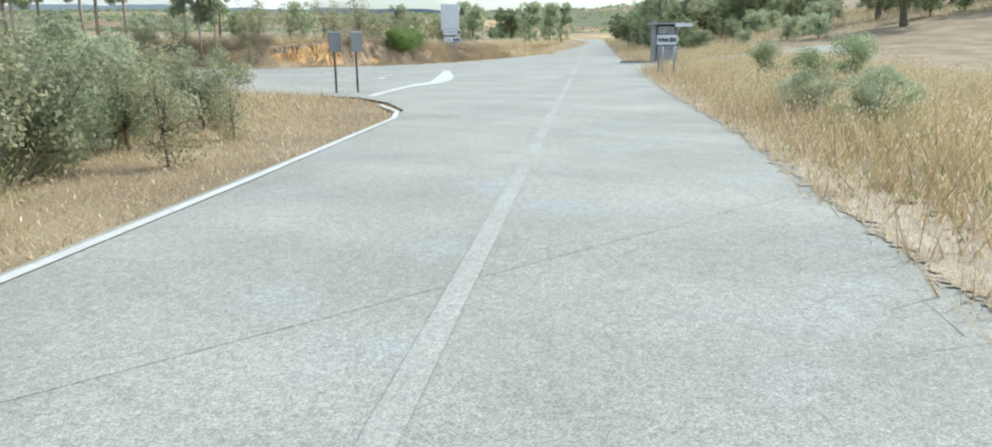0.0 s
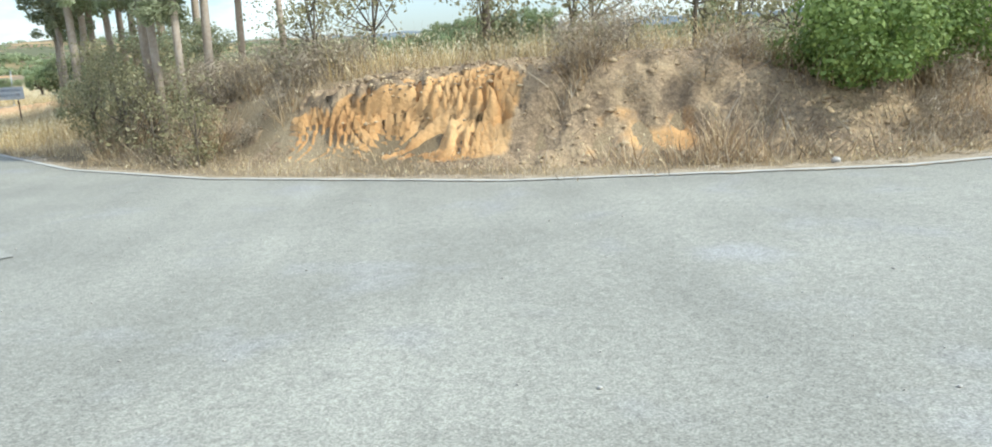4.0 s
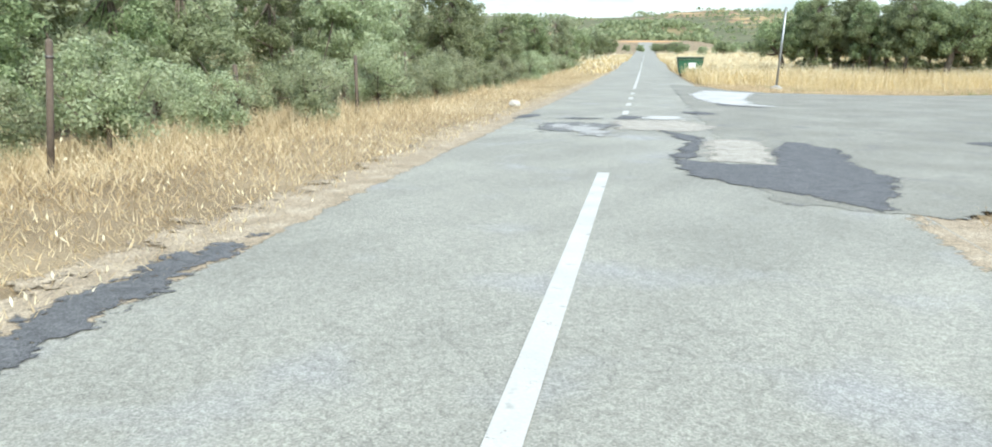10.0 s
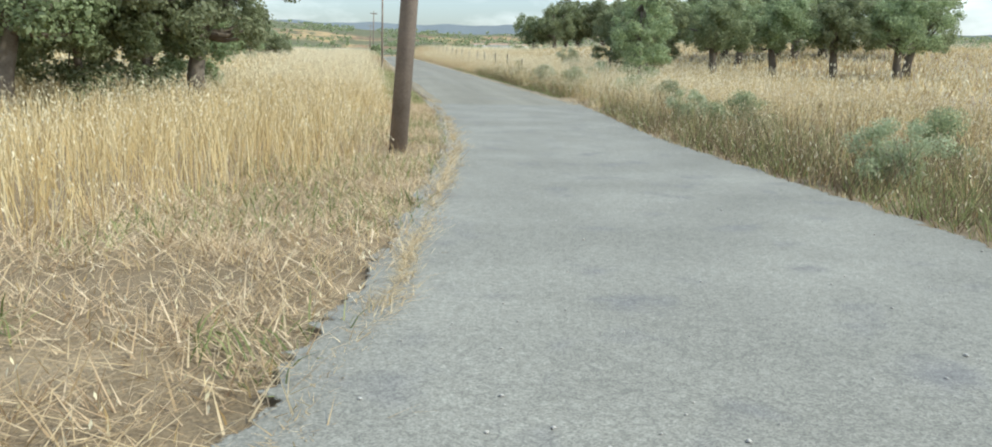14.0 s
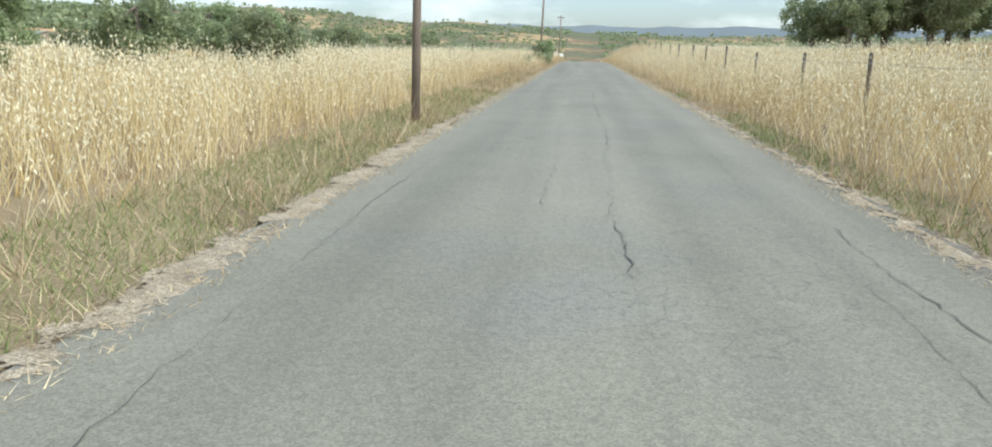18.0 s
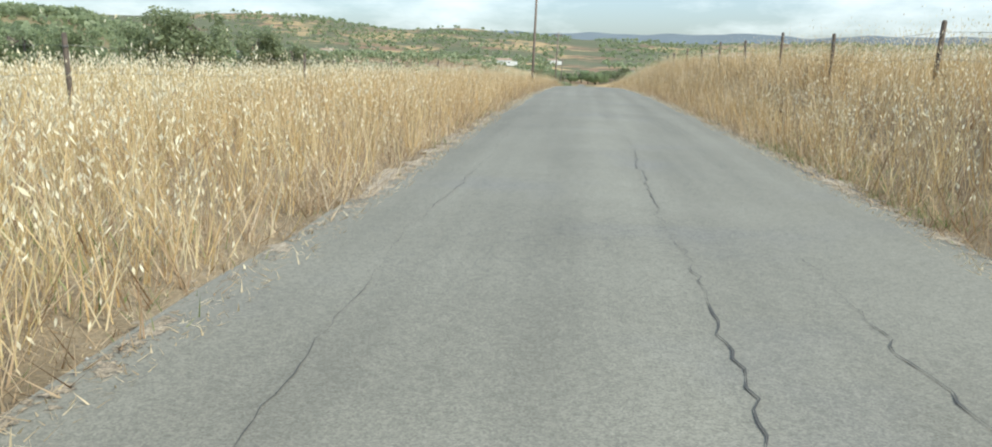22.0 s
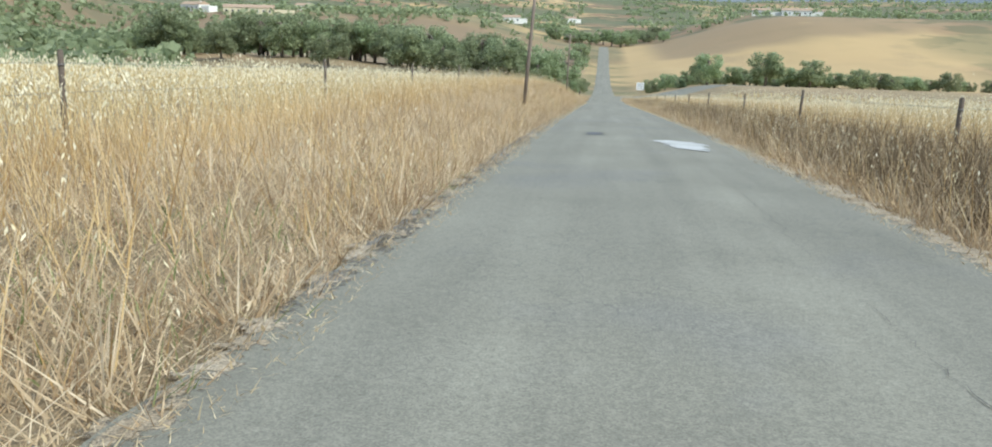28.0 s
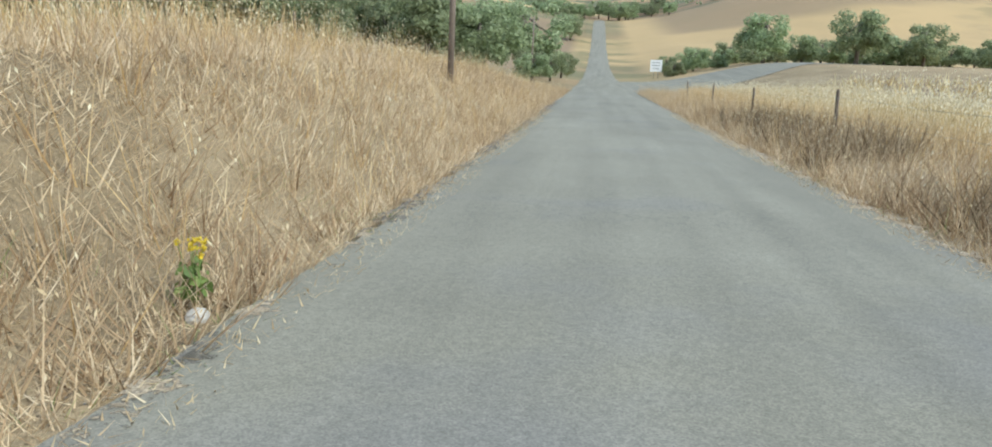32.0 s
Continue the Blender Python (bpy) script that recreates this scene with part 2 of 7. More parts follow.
def with_scrub(soil):
    """Olive scrub and ploughed brown fields on the far land, by the ground's own share of them."""
    t = soil.node_tree
    bsdf = t.nodes["Principled BSDF"]
    at = t.nodes.new("ShaderNodeAttribute")
    at.attribute_name = "scrub"
    co = t.nodes.new("ShaderNodeTexCoord")
    fa = t.nodes.new("ShaderNodeAttribute")
    fa.attribute_name = "field"
    pa = t.nodes.new("ShaderNodeAttribute")
    pa.attribute_name = "plough"
    for scale, lo, hi, c in ((0.03, 0.1, 0.4, (0.45, 0.315, 0.15)), (0.045, 0.05, 0.35, (0.235, 0.165, 0.095)), (0.012, 0.47, 0.53, (0.25, 0.155, 0.085)), (0.0065, 0.44, 0.52, (0.135, 0.135, 0.065)), (0.05, 0.50, 0.58, (0.10, 0.11, 0.05))):
        nz = t.nodes.new("ShaderNodeTexNoise")
        nz.inputs["Scale"].default_value = scale
        nz.inputs["Detail"].default_value = 6
        t.links.new(co.outputs["Object"], nz.inputs["Vector"])
        rp = t.nodes.new("ShaderNodeMapRange")
        rp.inputs["From Min"].default_value = lo
        rp.inputs["From Max"].default_value = hi
        t.links.new(nz.outputs["Fac"], rp.inputs[0])
        ml = t.nodes.new("ShaderNodeMath")
        ml.operation = "MULTIPLY"
        t.links.new(rp.outputs[0], ml.inputs[0])
        t.links.new((fa if scale == 0.03 else pa if scale == 0.045 else at).outputs["Fac"], ml.inputs[1])
        old = bsdf.inputs["Base Color"].links[0].from_socket
        mx = t.nodes.new("ShaderNodeMix")
        mx.data_type = "RGBA"
        mx.inputs["B"].default_value = (*c, 1)
        t.links.new(ml.outputs[0], mx.inputs["Factor"])
        t.links.new(old, mx.inputs["A"])
        t.links.new(mx.outputs["Result"], bsdf.inputs["Base Color"])


with_scrub(M_GROUND)
M_ASPH = material("worn_asphalt", [(0.2, (0.20, 0.196, 0.166)), (0.5, (0.28, 0.274, 0.232)), (0.8, (0.36, 0.352, 0.299))], 0.85, 0.5, 10, 90.0, 0.6, spots=(0.9, 0.56, (0.30, 0.297, 0.28), 0.16), dist=0.010, speckle=0.30, stretch=(-63.4, 0.07), crackle=0.28)
M_ASPH2 = material("old_asphalt", [(0.2, (0.178, 0.166, 0.128)), (0.5, (0.218, 0.204, 0.158)), (0.8, (0.258, 0.242, 0.19))], 0.85, 0.6, 10, 80.0, 0.35, spots=(0.5, 0.55, (0.20, 0.19, 0.165), 0.2), dist=0.006, speckle=0.22, stretch=(0, 0.14), crackle=0.4)
M_ASPH3 = material("gravelly_asphalt", [(0.2, (0.165, 0.16, 0.132)), (0.5, (0.235, 0.228, 0.191)), (0.8, (0.32, 0.31, 0.261))], 0.88, 0.7, 10, 60.0, 0.5, spots=(1.6, 0.56, (0.19, 0.185, 0.17), 0.14), dist=0.010, speckle=0.28, crackle=0.3)
M_STONY = material("stony_surface", [(0.2, (0.23, 0.215, 0.185)), (0.5, (0.36, 0.335, 0.285)), (0.8, (0.50, 0.465, 0.40))], 0.92, 5.0, 8, 40.0, 0.8, dist=0.015, speckle=0.4)
M_TAR = material("fresh_tar", [(0.2, (0.07, 0.071, 0.072)), (0.8, (0.15, 0.15, 0.15))], 0.8, 6.0, 6, 110.0, 0.7, dist=0.012, speckle=0.45)
M_TAROLD = material("greyed_tar", [(0.2, (0.12, 0.12, 0.115)), (0.8, (0.21, 0.208, 0.198))], 0.85, 3.0, 8, 90.0, 0.6, dist=0.010, speckle=0.35)
M_CRACK = plain("crack_tar", (0.085, 0.081, 0.073), 0.9)
M_WORN = material("worn_stripe", [(0.2, (0.19, 0.186, 0.165)), (0.5, (0.29, 0.283, 0.25)), (0.8, (0.40, 0.39, 0.35))], 0.9, 3.0, 9, 40.0, 0.8, dist=0.015, speckle=0.3, stretch=(-25, 0.12))
M_PAINT = material("road_paint", [(0.2, (0.40, 0.395, 0.36)), (0.55, (0.50, 0.49, 0.45)), (0.8, (0.60, 0.59, 0.55))], 0.7, 2.5, 9, 60.0, 0.2, spots=(5.0, 0.63, (0.30, 0.30, 0.28), 0.08), dist=0.003)
M_PAINT_OLD = material("worn_paint", [(0.2, (0.26, 0.255, 0.22)), (0.8, (0.375, 0.368, 0.324))], 0.85, 1.5, 10, 30.0, 0.4, dist=0.008, speckle=0.25)
M_PAINT_CHIP = material("chipped_paint", [(0.2, (0.34, 0.335, 0.305)), (0.8, (0.52, 0.51, 0.47))], 0.8, 2.5, 9, 40.0, 0.3, dist=0.004, speckle=0.2)
M_CEM = material("white_cement", [(0.2, (0.30, 0.295, 0.275)), (0.5, (0.46, 0.455, 0.43)), (0.8, (0.58, 0.57, 0.55))], 0.9, 1.2, 9, 40.0, 0.3, dist=0.01, speckle=0.08)
M_GRAVEL = material("pale_gravel", [(0.2, (0.30, 0.25, 0.19)), (0.5, (0.47, 0.41, 0.33)), (0.8, (0.62, 0.56, 0.47))], 0.95, 8.0, 6, 60.0, 0.6, island=0.5, dist=0.02, speckle=0.4)
M_PEBBLE = material("pale_pebbles", [(0.2, (0.30, 0.25, 0.19)), (0.5, (0.47, 0.41, 0.33)), (0.8, (0.62, 0.56, 0.47))], 0.95, 8.0, 6, 60.0, 0.4, island=0.5, dist=0.01)
M_DIRT = material("orange_dirt", [(0.2, (0.36, 0.21, 0.10)), (0.5, (0.50, 0.31, 0.16)), (0.8, (0.62, 0.46, 0.28))], 0.95, 0.8, 9, 12.0, 0.7, dist=0.06)
M_STRAW = material("dry_oats", [(0.05, (0.36, 0.24, 0.10)), (0.35, (0.57, 0.425, 0.20)), (0.65, (0.71, 0.58, 0.325)), (0.95, (0.82, 0.73, 0.50))], 0.85, 0.25, 4, 5.0, 0.0, island=0.7, through_light=0.25)
M_HEAD = material("oat_heads", [(0.1, (0.74, 0.64, 0.40)), (0.9, (0.88, 0.81, 0.61))], 0.85, 0.3, 4, 5.0, 0.0, island=0.6, through_light=0.25)
M_GOLD = material("golden_oats", [(0.05, (0.34, 0.20, 0.08)), (0.35, (0.55, 0.37, 0.16)), (0.65, (0.69, 0.51, 0.26)), (0.95, (0.80, 0.67, 0.43))], 0.85, 0.25, 4, 5.0, 0.0, island=0.7, through_light=0.25)
M_PALE = material("bleached_straw", [(0.05, (0.46, 0.34, 0.20)), (0.5, (0.70, 0.55, 0.355)), (0.95, (0.85, 0.73, 0.52))], 0.9, 0.3, 4, 5.0, 0.0, island=0.7, through_light=0.25)
M_STRAW2 = material("trampled_straw", [(0.05, (0.35, 0.25, 0.135)), (0.5, (0.585, 0.46, 0.275)), (0.95, (0.77, 0.66, 0.45))], 0.9, 0.3, 4, 5.0, 0.0, island=0.7, through_light=0.25)
M_GREEN = material("verge_grass", [(0.05, (0.13, 0.17, 0.055)), (0.5, (0.25, 0.29, 0.11)), (0.95, (0.44, 0.44, 0.21))], 0.85, 0.3, 4, 5.0, 0.0, island=0.7, through_light=0.4)
M_WEED = material("dry_weeds", [(0.05, (0.10, 0.07, 0.04)), (0.5, (0.21, 0.15, 0.085)), (0.95, (0.36, 0.28, 0.17))], 0.9, 0.3, 4, 5.0, 0.0, island=0.7, through_light=0.25)
M_RED = material("russet_weeds", [(0.05, (0.25, 0.155, 0.085)), (0.4, (0.46, 0.33, 0.19)), (0.7, (0.62, 0.485, 0.315)), (0.95, (0.75, 0.635, 0.455))], 0.9, 0.35, 4, 5.0, 0.0, island=0.7, through_light=0.25)
M_TWIG = material("grey_twigs", [(0.05, (0.20, 0.16, 0.115)), (0.5, (0.38, 0.315, 0.23)), (0.95, (0.57, 0.49, 0.37))], 0.9, 0.5, 4, 5.0, 0.0, island=0.7, through_light=0.2)
M_LEAF = material("oak_leaves", [(0.05, (0.15, 0.185, 0.085)), (0.5, (0.30, 0.36, 0.19)), (0.95, (0.47, 0.52, 0.31))], 0.55, 0.4, 4, 6.0, 0.0, island=0.6, through_light=0.55)
M_LEAF2 = material("grey_green_leaves", [(0.05, (0.22, 0.26, 0.145)), (0.5, (0.40, 0.45, 0.275)), (0.95, (0.58, 0.61, 0.42))], 0.6, 0.4, 4, 6.0, 0.0, island=0.6, through_light=0.55)
M_DRYLEAF = material("dry_olive_leaves", [(0.05, (0.17, 0.16, 0.085)), (0.5, (0.34, 0.32, 0.175)), (0.95, (0.52, 0.47, 0.29))], 0.65, 0.4, 4, 6.0, 0.0, island=0.6, through_light=0.45)
M_LEAF3 = material("bright_leaves", [(0.05, (0.10, 0.155, 0.042)), (0.5, (0.215, 0.30, 0.08)), (0.95, (0.36, 0.425, 0.145))], 0.65, 0.4, 4, 6.0, 0.0, island=0.6, through_light=0.4)


def vary(mat, value=0.45, hue=0.035):
    """Each plant of a kind differs a little in tone."""
    t = mat.node_tree
    info = t.nodes.new("ShaderNodeObjectInfo")
    hs = t.nodes.new("ShaderNodeHueSaturation")
    old = t.nodes["Principled BSDF"].inputs["Base Color"].links[0].from_socket
    users = [l.to_socket for l in t.links if l.from_socket == old]
    for name, mid, amp in (("Value", 1.0, value), ("Hue", 0.5 - hue * 0.3, hue)):
        mr = t.nodes.new("ShaderNodeMapRange")
        mr.inputs["To Min"].default_value = mid - amp / 2
        mr.inputs["To Max"].default_value = mid + amp / 2
        t.links.new(info.outputs["Random"], mr.inputs[0])
        t.links.new(mr.outputs[0], hs.inputs[name])
    for u in users:
        t.links.new(hs.outputs[0], u)
    t.links.new(old, hs.inputs["Color"])


for m_ in (M_LEAF, M_LEAF2):
    vary(m_)
M_BARK = material("bark", [(0.2, (0.09, 0.07, 0.05)), (0.8, (0.24, 0.20, 0.155))], 0.95, 3.0, 8, 25.0, 0.8, dist=0.03)
M_EUCBARK = material("pale_bark", [(0.2, (0.28, 0.21, 0.15)), (0.8, (0.55, 0.48, 0.40))], 0.9, 1.5, 8, 12.0, 0.4, dist=0.02)
M_POLE = material("creosoted_wood", [(0.2, (0.14, 0.105, 0.08)), (0.8, (0.31, 0.25, 0.20))], 0.85, 2.0, 8, 30.0, 0.5, dist=0.01)
M_POLE_RED = material("reddish_pole_wood", [(0.2, (0.23, 0.115, 0.06)), (0.8, (0.44, 0.26, 0.155))], 0.85, 2.0, 8, 30.0, 0.5, dist=0.01)
M_POST = material("weathered_wood", [(0.2, (0.07, 0.052, 0.04)), (0.8, (0.19, 0.15, 0.115))], 0.9, 5.0, 8, 40.0, 0.5, dist=0.01)
M_WIRE = plain("wire", (0.20, 0.19, 0.18), 0.5, 0.8)
M_WHITE = plain("white_sheet", (0.72, 0.73, 0.73), 0.5)
M_BLACK = plain("black_paint", (0.03, 0.03, 0.032), 0.5)
M_BLUE = plain("blue_sheet", (0.035, 0.075, 0.17), 0.5)
M_GREYBACK = plain("grey_sheet_back", (0.17, 0.18, 0.19), 0.45, 0.3)
M_STEEL = plain("galvanised_steel", (0.42, 0.43, 0.43), 0.45, 0.8)
M_BIN = plain("green_bin", (0.03, 0.12, 0.06), 0.5)
M_BINLID = plain("dark_green_lid", (0.02, 0.07, 0.045), 0.5)
M_CONC = material("concrete", [(0.2, (0.22, 0.215, 0.20)), (0.8, (0.40, 0.39, 0.365))], 0.9, 2.5, 8, 30.0, 0.4, dist=0.01)
M_WALLW = plain("lime_wall", (0.76, 0.74, 0.69), 0.9)
M_WALLY = plain("cream_wall", (0.66, 0.58, 0.40), 0.9)
M_ROOF = plain("clay_tile", (0.40, 0.285, 0.20), 0.9)
M_GLASS = plain("dark_pane", (0.03, 0.035, 0.04), 0.15)
M_STONE = material("pale_stone", [(0.2, (0.34, 0.31, 0.27)), (0.8, (0.60, 0.57, 0.52))], 0.9, 4.0, 8, 30.0, 0.5, dist=0.02)
M_SHOULDER = material("sandy_shoulder", [(0.2, (0.20, 0.155, 0.10)), (0.5, (0.34, 0.275, 0.19)), (0.8, (0.48, 0.41, 0.31))], 0.95, 2.5, 9, 45.0, 0.8, dist=0.02, speckle=0.45)
M_DARKEDGE = material("crumbled_edge", [(0.2, (0.10, 0.09, 0.075)), (0.5, (0.155, 0.14, 0.115)), (0.8, (0.235, 0.215, 0.18))], 0.92, 3.0, 8, 60.0, 0.7, dist=0.015, speckle=0.4)
# distance haze is mixed into this ridge's base colour
M_HAZE_RIDGE = plain("haze_tinted_ridge", (0.20, 0.235, 0.26), 1.0)


def feather(mat, reach=0.16, gap=0.0, size=7.0, soft=0.05):
    """Lets the surface break up towards its rim: the mesh's own inset (metres from the rim) plus noise decides where it covers."""
    t = mat.node_tree
    out = t.nodes["Material Output"]
    shader = out.inputs["Surface"].links[0].from_socket
    at = t.nodes.new("ShaderNodeAttribute")
    at.attribute_name = "inset"
    co = t.nodes.new("ShaderNodeTexCoord")
    total = None
    for sc, amp in ((size, 0.62), (size * 5.5, 0.38)):
        nz = t.nodes.new("ShaderNodeTexNoise")
        nz.inputs["Scale"].default_value = sc
        nz.inputs["Detail"].default_value = 6
        t.links.new(co.outputs["Object"], nz.inputs["Vector"])
        ml = t.nodes.new("ShaderNodeMath")
        ml.operation = "MULTIPLY_ADD"
        ml.inputs[1].default_value = amp * reach * 4.5
        ml.inputs[2].default_value = -amp * reach * 4.5 * 0.5
        t.links.new(nz.outputs["Fac"], ml.inputs[0])
        ad = t.nodes.new("ShaderNodeMath")
        t.links.new(ml.outputs[0], ad.inputs[0])
        t.links.new(total if total else at.outputs["Fac"], ad.inputs[1])
        total = ad.outputs[0]
    mr = t.nodes.new("ShaderNodeMapRange")
    mr.inputs["From Min"].default_value = gap
    mr.inputs["From Max"].default_value = gap + soft
    t.links.new(total, mr.inputs[0])
    clear = t.nodes.new("ShaderNodeBsdfTransparent")
    mx = t.nodes.new("ShaderNodeMixShader")
    t.links.new(mr.outputs[0], mx.inputs[0])
    t.links.new(clear.outputs[0], mx.inputs[1])
    t.links.new(shader, mx.inputs[2])
    t.links.new(mx.outputs[0], out.inputs["Surface"])


for m_, reach_, gap_, size_, soft_ in ((M_TAR, 0.19, 0.0, 3.0, 0.04), (M_TAROLD, 0.30, 0.0, 2.2, 0.05), (M_CEM, 0.30, 0.06, 4.0, 0.05), (M_STONY, 0.26, 0.0, 3.5, 0.04), (M_WORN, 0.28, 0.05, 4.5, 0.05), (M_GRAVEL, 0.07, 0.0, 9.0, 0.04), (M_SHOULDER, 0.22, 0.0, 3.2, 0.04), (M_DARKEDGE, 0.16, 0.0, 3.0, 0.06)):
    feather(m_, reach_, gap_, size_, soft_)
# paint wears through in spots of its own; its strips carry no inset
feather(M_PAINT, 0.13, -0.11, 15.0, 0.04)
feather(M_PAINT_CHIP, 0.13, -0.09, 15.0, 0.05)
M_YEL = plain("yellow_petals", (0.62, 0.45, 0.03), 0.8)
M_RUST = plain("rusty_steel", (0.16, 0.10, 0.07), 0.8, 0.3)

# ---------- helpers for building ----------
RNG = np.random.default_rng(7)


def np_mesh(name, verts, quads=None, tris=None, mats=(), midx=None):
    """A mesh from arrays of vertices, quads and triangles (quads first); midx: a material index for each face."""
    me = bpy.data.meshes.new(name)
    nq = 0 if quads is None else len(quads)
    nt = 0 if tris is None else len(tris)
    loops = np.concatenate([np.asarray(a, np.int32).ravel() for a in (quads, tris) if a is not None and len(a)])
    me.vertices.add(len(verts))
    me.vertices.foreach_set("co", np.asarray(verts, np.float32).ravel())
    me.loops.add(len(loops))
    me.loops.foreach_set("vertex_index", loops)
    me.polygons.add(nq + nt)
    starts = np.concatenate([np.arange(nq) * 4, nq * 4 + np.arange(nt) * 3]).astype(np.int32)
    me.polygons.foreach_set("loop_start", starts)
    if midx is not None:
        me.polygons.foreach_set("material_index", np.asarray(midx, np.int32))
    me.update(calc_edges=True)
    me.validate()
    for m in mats:
        me.materials.append(m)
    return me


def smooth(me):
    me.polygons.foreach_set("use_smooth", np.ones(len(me.polygons), bool))
    return me


def part(name, bm, mat, parent=None, label=""):
    me = bpy.data.meshes.new(name)
    bm.to_mesh(me)
    bm.free()
    me.materials.append(mat)
    ob = new(name, me)
    if parent is not None:
        ob.parent = parent
    if label:
        tagged(ob, label)
    return ob


def bm_box(sx, sy, sz, at=(0, 0, 0), bevel=0.0, bm=None):
    """A box of that size whose foot's middle is at the place."""
    own = bmesh.new()
    bmesh.ops.create_cube(own, size=1.0, matrix=Matrix.Translation((at[0], at[1], at[2] + sz / 2)) @ Matrix.Diagonal((sx, sy, sz, 1)))
    if bevel:
        bmesh.ops.bevel(own, geom=own.edges[:], offset=bevel, segments=2, affect="EDGES")
    if bm is None:
        return own
    tmp = bpy.data.meshes.new("tmp")
    own.to_mesh(tmp)
    own.free()
    bm.from_mesh(tmp)
    bpy.data.meshes.remove(tmp)
    return bm


def bm_tube(points, radii, sides=8, bm=None):
    """A tube through the points with those radii, closed at its ends."""
    bm = bm or bmesh.new()
    rings = []
    pts = [Vector(p) for p in points]
    for k, p in enumerate(pts):
        d = (pts[min(k + 1, len(pts) - 1)] - pts[max(k - 1, 0)]).normalized()
        a = d.orthogonal().normalized() if abs(d.z) < 0.95 else Vector((1, 0, 0)).cross(d).normalized()
        b = d.cross(a)
        rings.append([bm.verts.new(p + (a * math.cos(2 * math.pi * j / sides) + b * math.sin(2 * math.pi * j / sides)) * radii[k]) for j in range(sides)])
    for r0, r1 in zip(rings, rings[1:]):
        for j in range(sides):
            f = bm.faces.new((r0[j], r0[(j + 1) % sides], r1[(j + 1) % sides], r1[j]))
            f.smooth = True
    bm.faces.new(rings[0][::-1])
    bm.faces.new(rings[-1])
    return bm


def empty(name, at, turn=0.0, lean=(0, 0)):
    e = new(name)
    e.matrix_world = pose(*at, lean[0], lean[1], turn)
    return e


def poly_inside(x, y, poly):
    inside = np.zeros(np.shape(x), bool)
    n = len(poly)
    for i in range(n):
        (x0, y0), (x1, y1) = poly[i], poly[(i + 1) % n]
        c = ((y0 > y) != (y1 > y)) & (x < (x1 - x0) * (y - y0) / (y1 - y0 + 1e-12) + x0)
        inside ^= c
    return inside


def line_dist(x, y, pts):
    d = np.full(np.shape(x), 1e9)
    for (x0, y0), (x1, y1) in zip(pts, pts[1:]):
        dx, dy = x1 - x0, y1 - y0
        t = np.clip(((x - x0) * dx + (y - y0) * dy) / (dx * dx + dy * dy), 0, 1)
        d = np.minimum(d, np.hypot(x - x0 - t * dx, y - y0 - t * dy))
    return d


def step01(v, a, b):
    t = np.clip((v - a) / (b - a), 0, 1)
    return t * t * (3 - 2 * t)


WAVES = [(RNG.normal(0, 1, 2), RNG.uniform(0, 6.28)) for _ in range(9)]


def wobble(x, y, size):
    """Smooth noise of about -1 to 1 with bumps of that size."""
    s = 0
    for k, (d, ph) in enumerate(WAVES):
        f = (0.6 + 0.35 * k) * 2.2 / size
        s = s + np.sin((x * d[0] + y * d[1]) * f + ph) / (1 + 0.25 * k)
    return s / 3.2


# ---------- the plan ----------
# country lane: height along its length
LANE_Y = [-900, 76, 84, 92, 100, 108, 116, 124, 132, 147, 163, 178, 195, 210, 233, 255, 275, 295, 315, 357, 400, 440, 480, 520, 560, 600, 640, 900]
LANE_Z = [0, 0, -0.01, -0.05, -0.12, -0.23, -0.4, -0.61, -0.86, -1.44, -2.18, -3.3, -4.73, -6.15, -8.3, -10.4, -12.2, -14.0, -15.7, -19.0, -21.4, -22.2, -22.2, -20.6, -18.9, -17.8, -18.3, -12.0]


def climb(y):
    """The country north of the junction climbs steadily; the lane's heights are counted from that slope."""
    return sum(0.0209 * np.maximum(np.asarray(y, float) + o + 8, 0) for o in (-6, -3, 0, 3, 6)) / 5


def lane_z(y):
    return sum(np.interp(np.asarray(y, float) + o, LANE_Y, LANE_Z) for o in (-6, -3, 0, 3, 6)) / 5 + climb(y)


XL, XR = -2.1, 2.65
# first road (A), second road (B): unit direction and the sideways place of the centre line
A_DIR, A_C = (0.894, 0.448), -115.95
B_DIR, B_C = (-0.430, 0.903), -32.75


# shift of the first junction's plan
OX, OY = 3.6, 1.3


def a_uv(u, v):
    return (A_DIR[0] * u - A_DIR[1] * v + OX, A_DIR[1] * u + A_DIR[0] * v + OY)


def b_sn(s, n):
    return (B_DIR[0] * s + B_DIR[1] * n, B_DIR[1] * s - B_DIR[0] * n)


OUTER = [(11.2, -97.6), (13.8, -101.2), (16.6, -103.8), (20.4, -106.0), (24.5, -107.0), (29.0, -106.6), (35.0, -105.0), (42.0, -102.8), (50.5, -100.2)]
OUTER = [(x + OX, y + OY) for x, y in OUTER]
POLY_A = [a_uv(-400, A_C + 2.75), a_uv(500, A_C + 2.75), a_uv(500, A_C - 2.85), a_uv(-400, A_C - 2.85)]
POLY_B = [b_sn(-97, -35.15), b_sn(262, -35.15), b_sn(262, -30.0), b_sn(-97, -30.0)]
POLY_AB = [(x + OX, y + OY) for x, y in [(-2.5, -127.9), (-1.2, -127.0), (0.2, -125.4), (1.2, -123.6), (1.4, -120), (1.6, -115), (1.8, -108)]] + [(6.2, -100.5), (6.3, -95.2), (7.6, -85.4), (8.5, -86.7), (9.9, -88.9), (12.1, -92.0)] + OUTER + [a_uv(-1, A_C + 2.6), a_uv(-6, A_C - 2.75), a_uv(-66, A_C - 2.75), a_uv(-72, A_C + 2.6)]
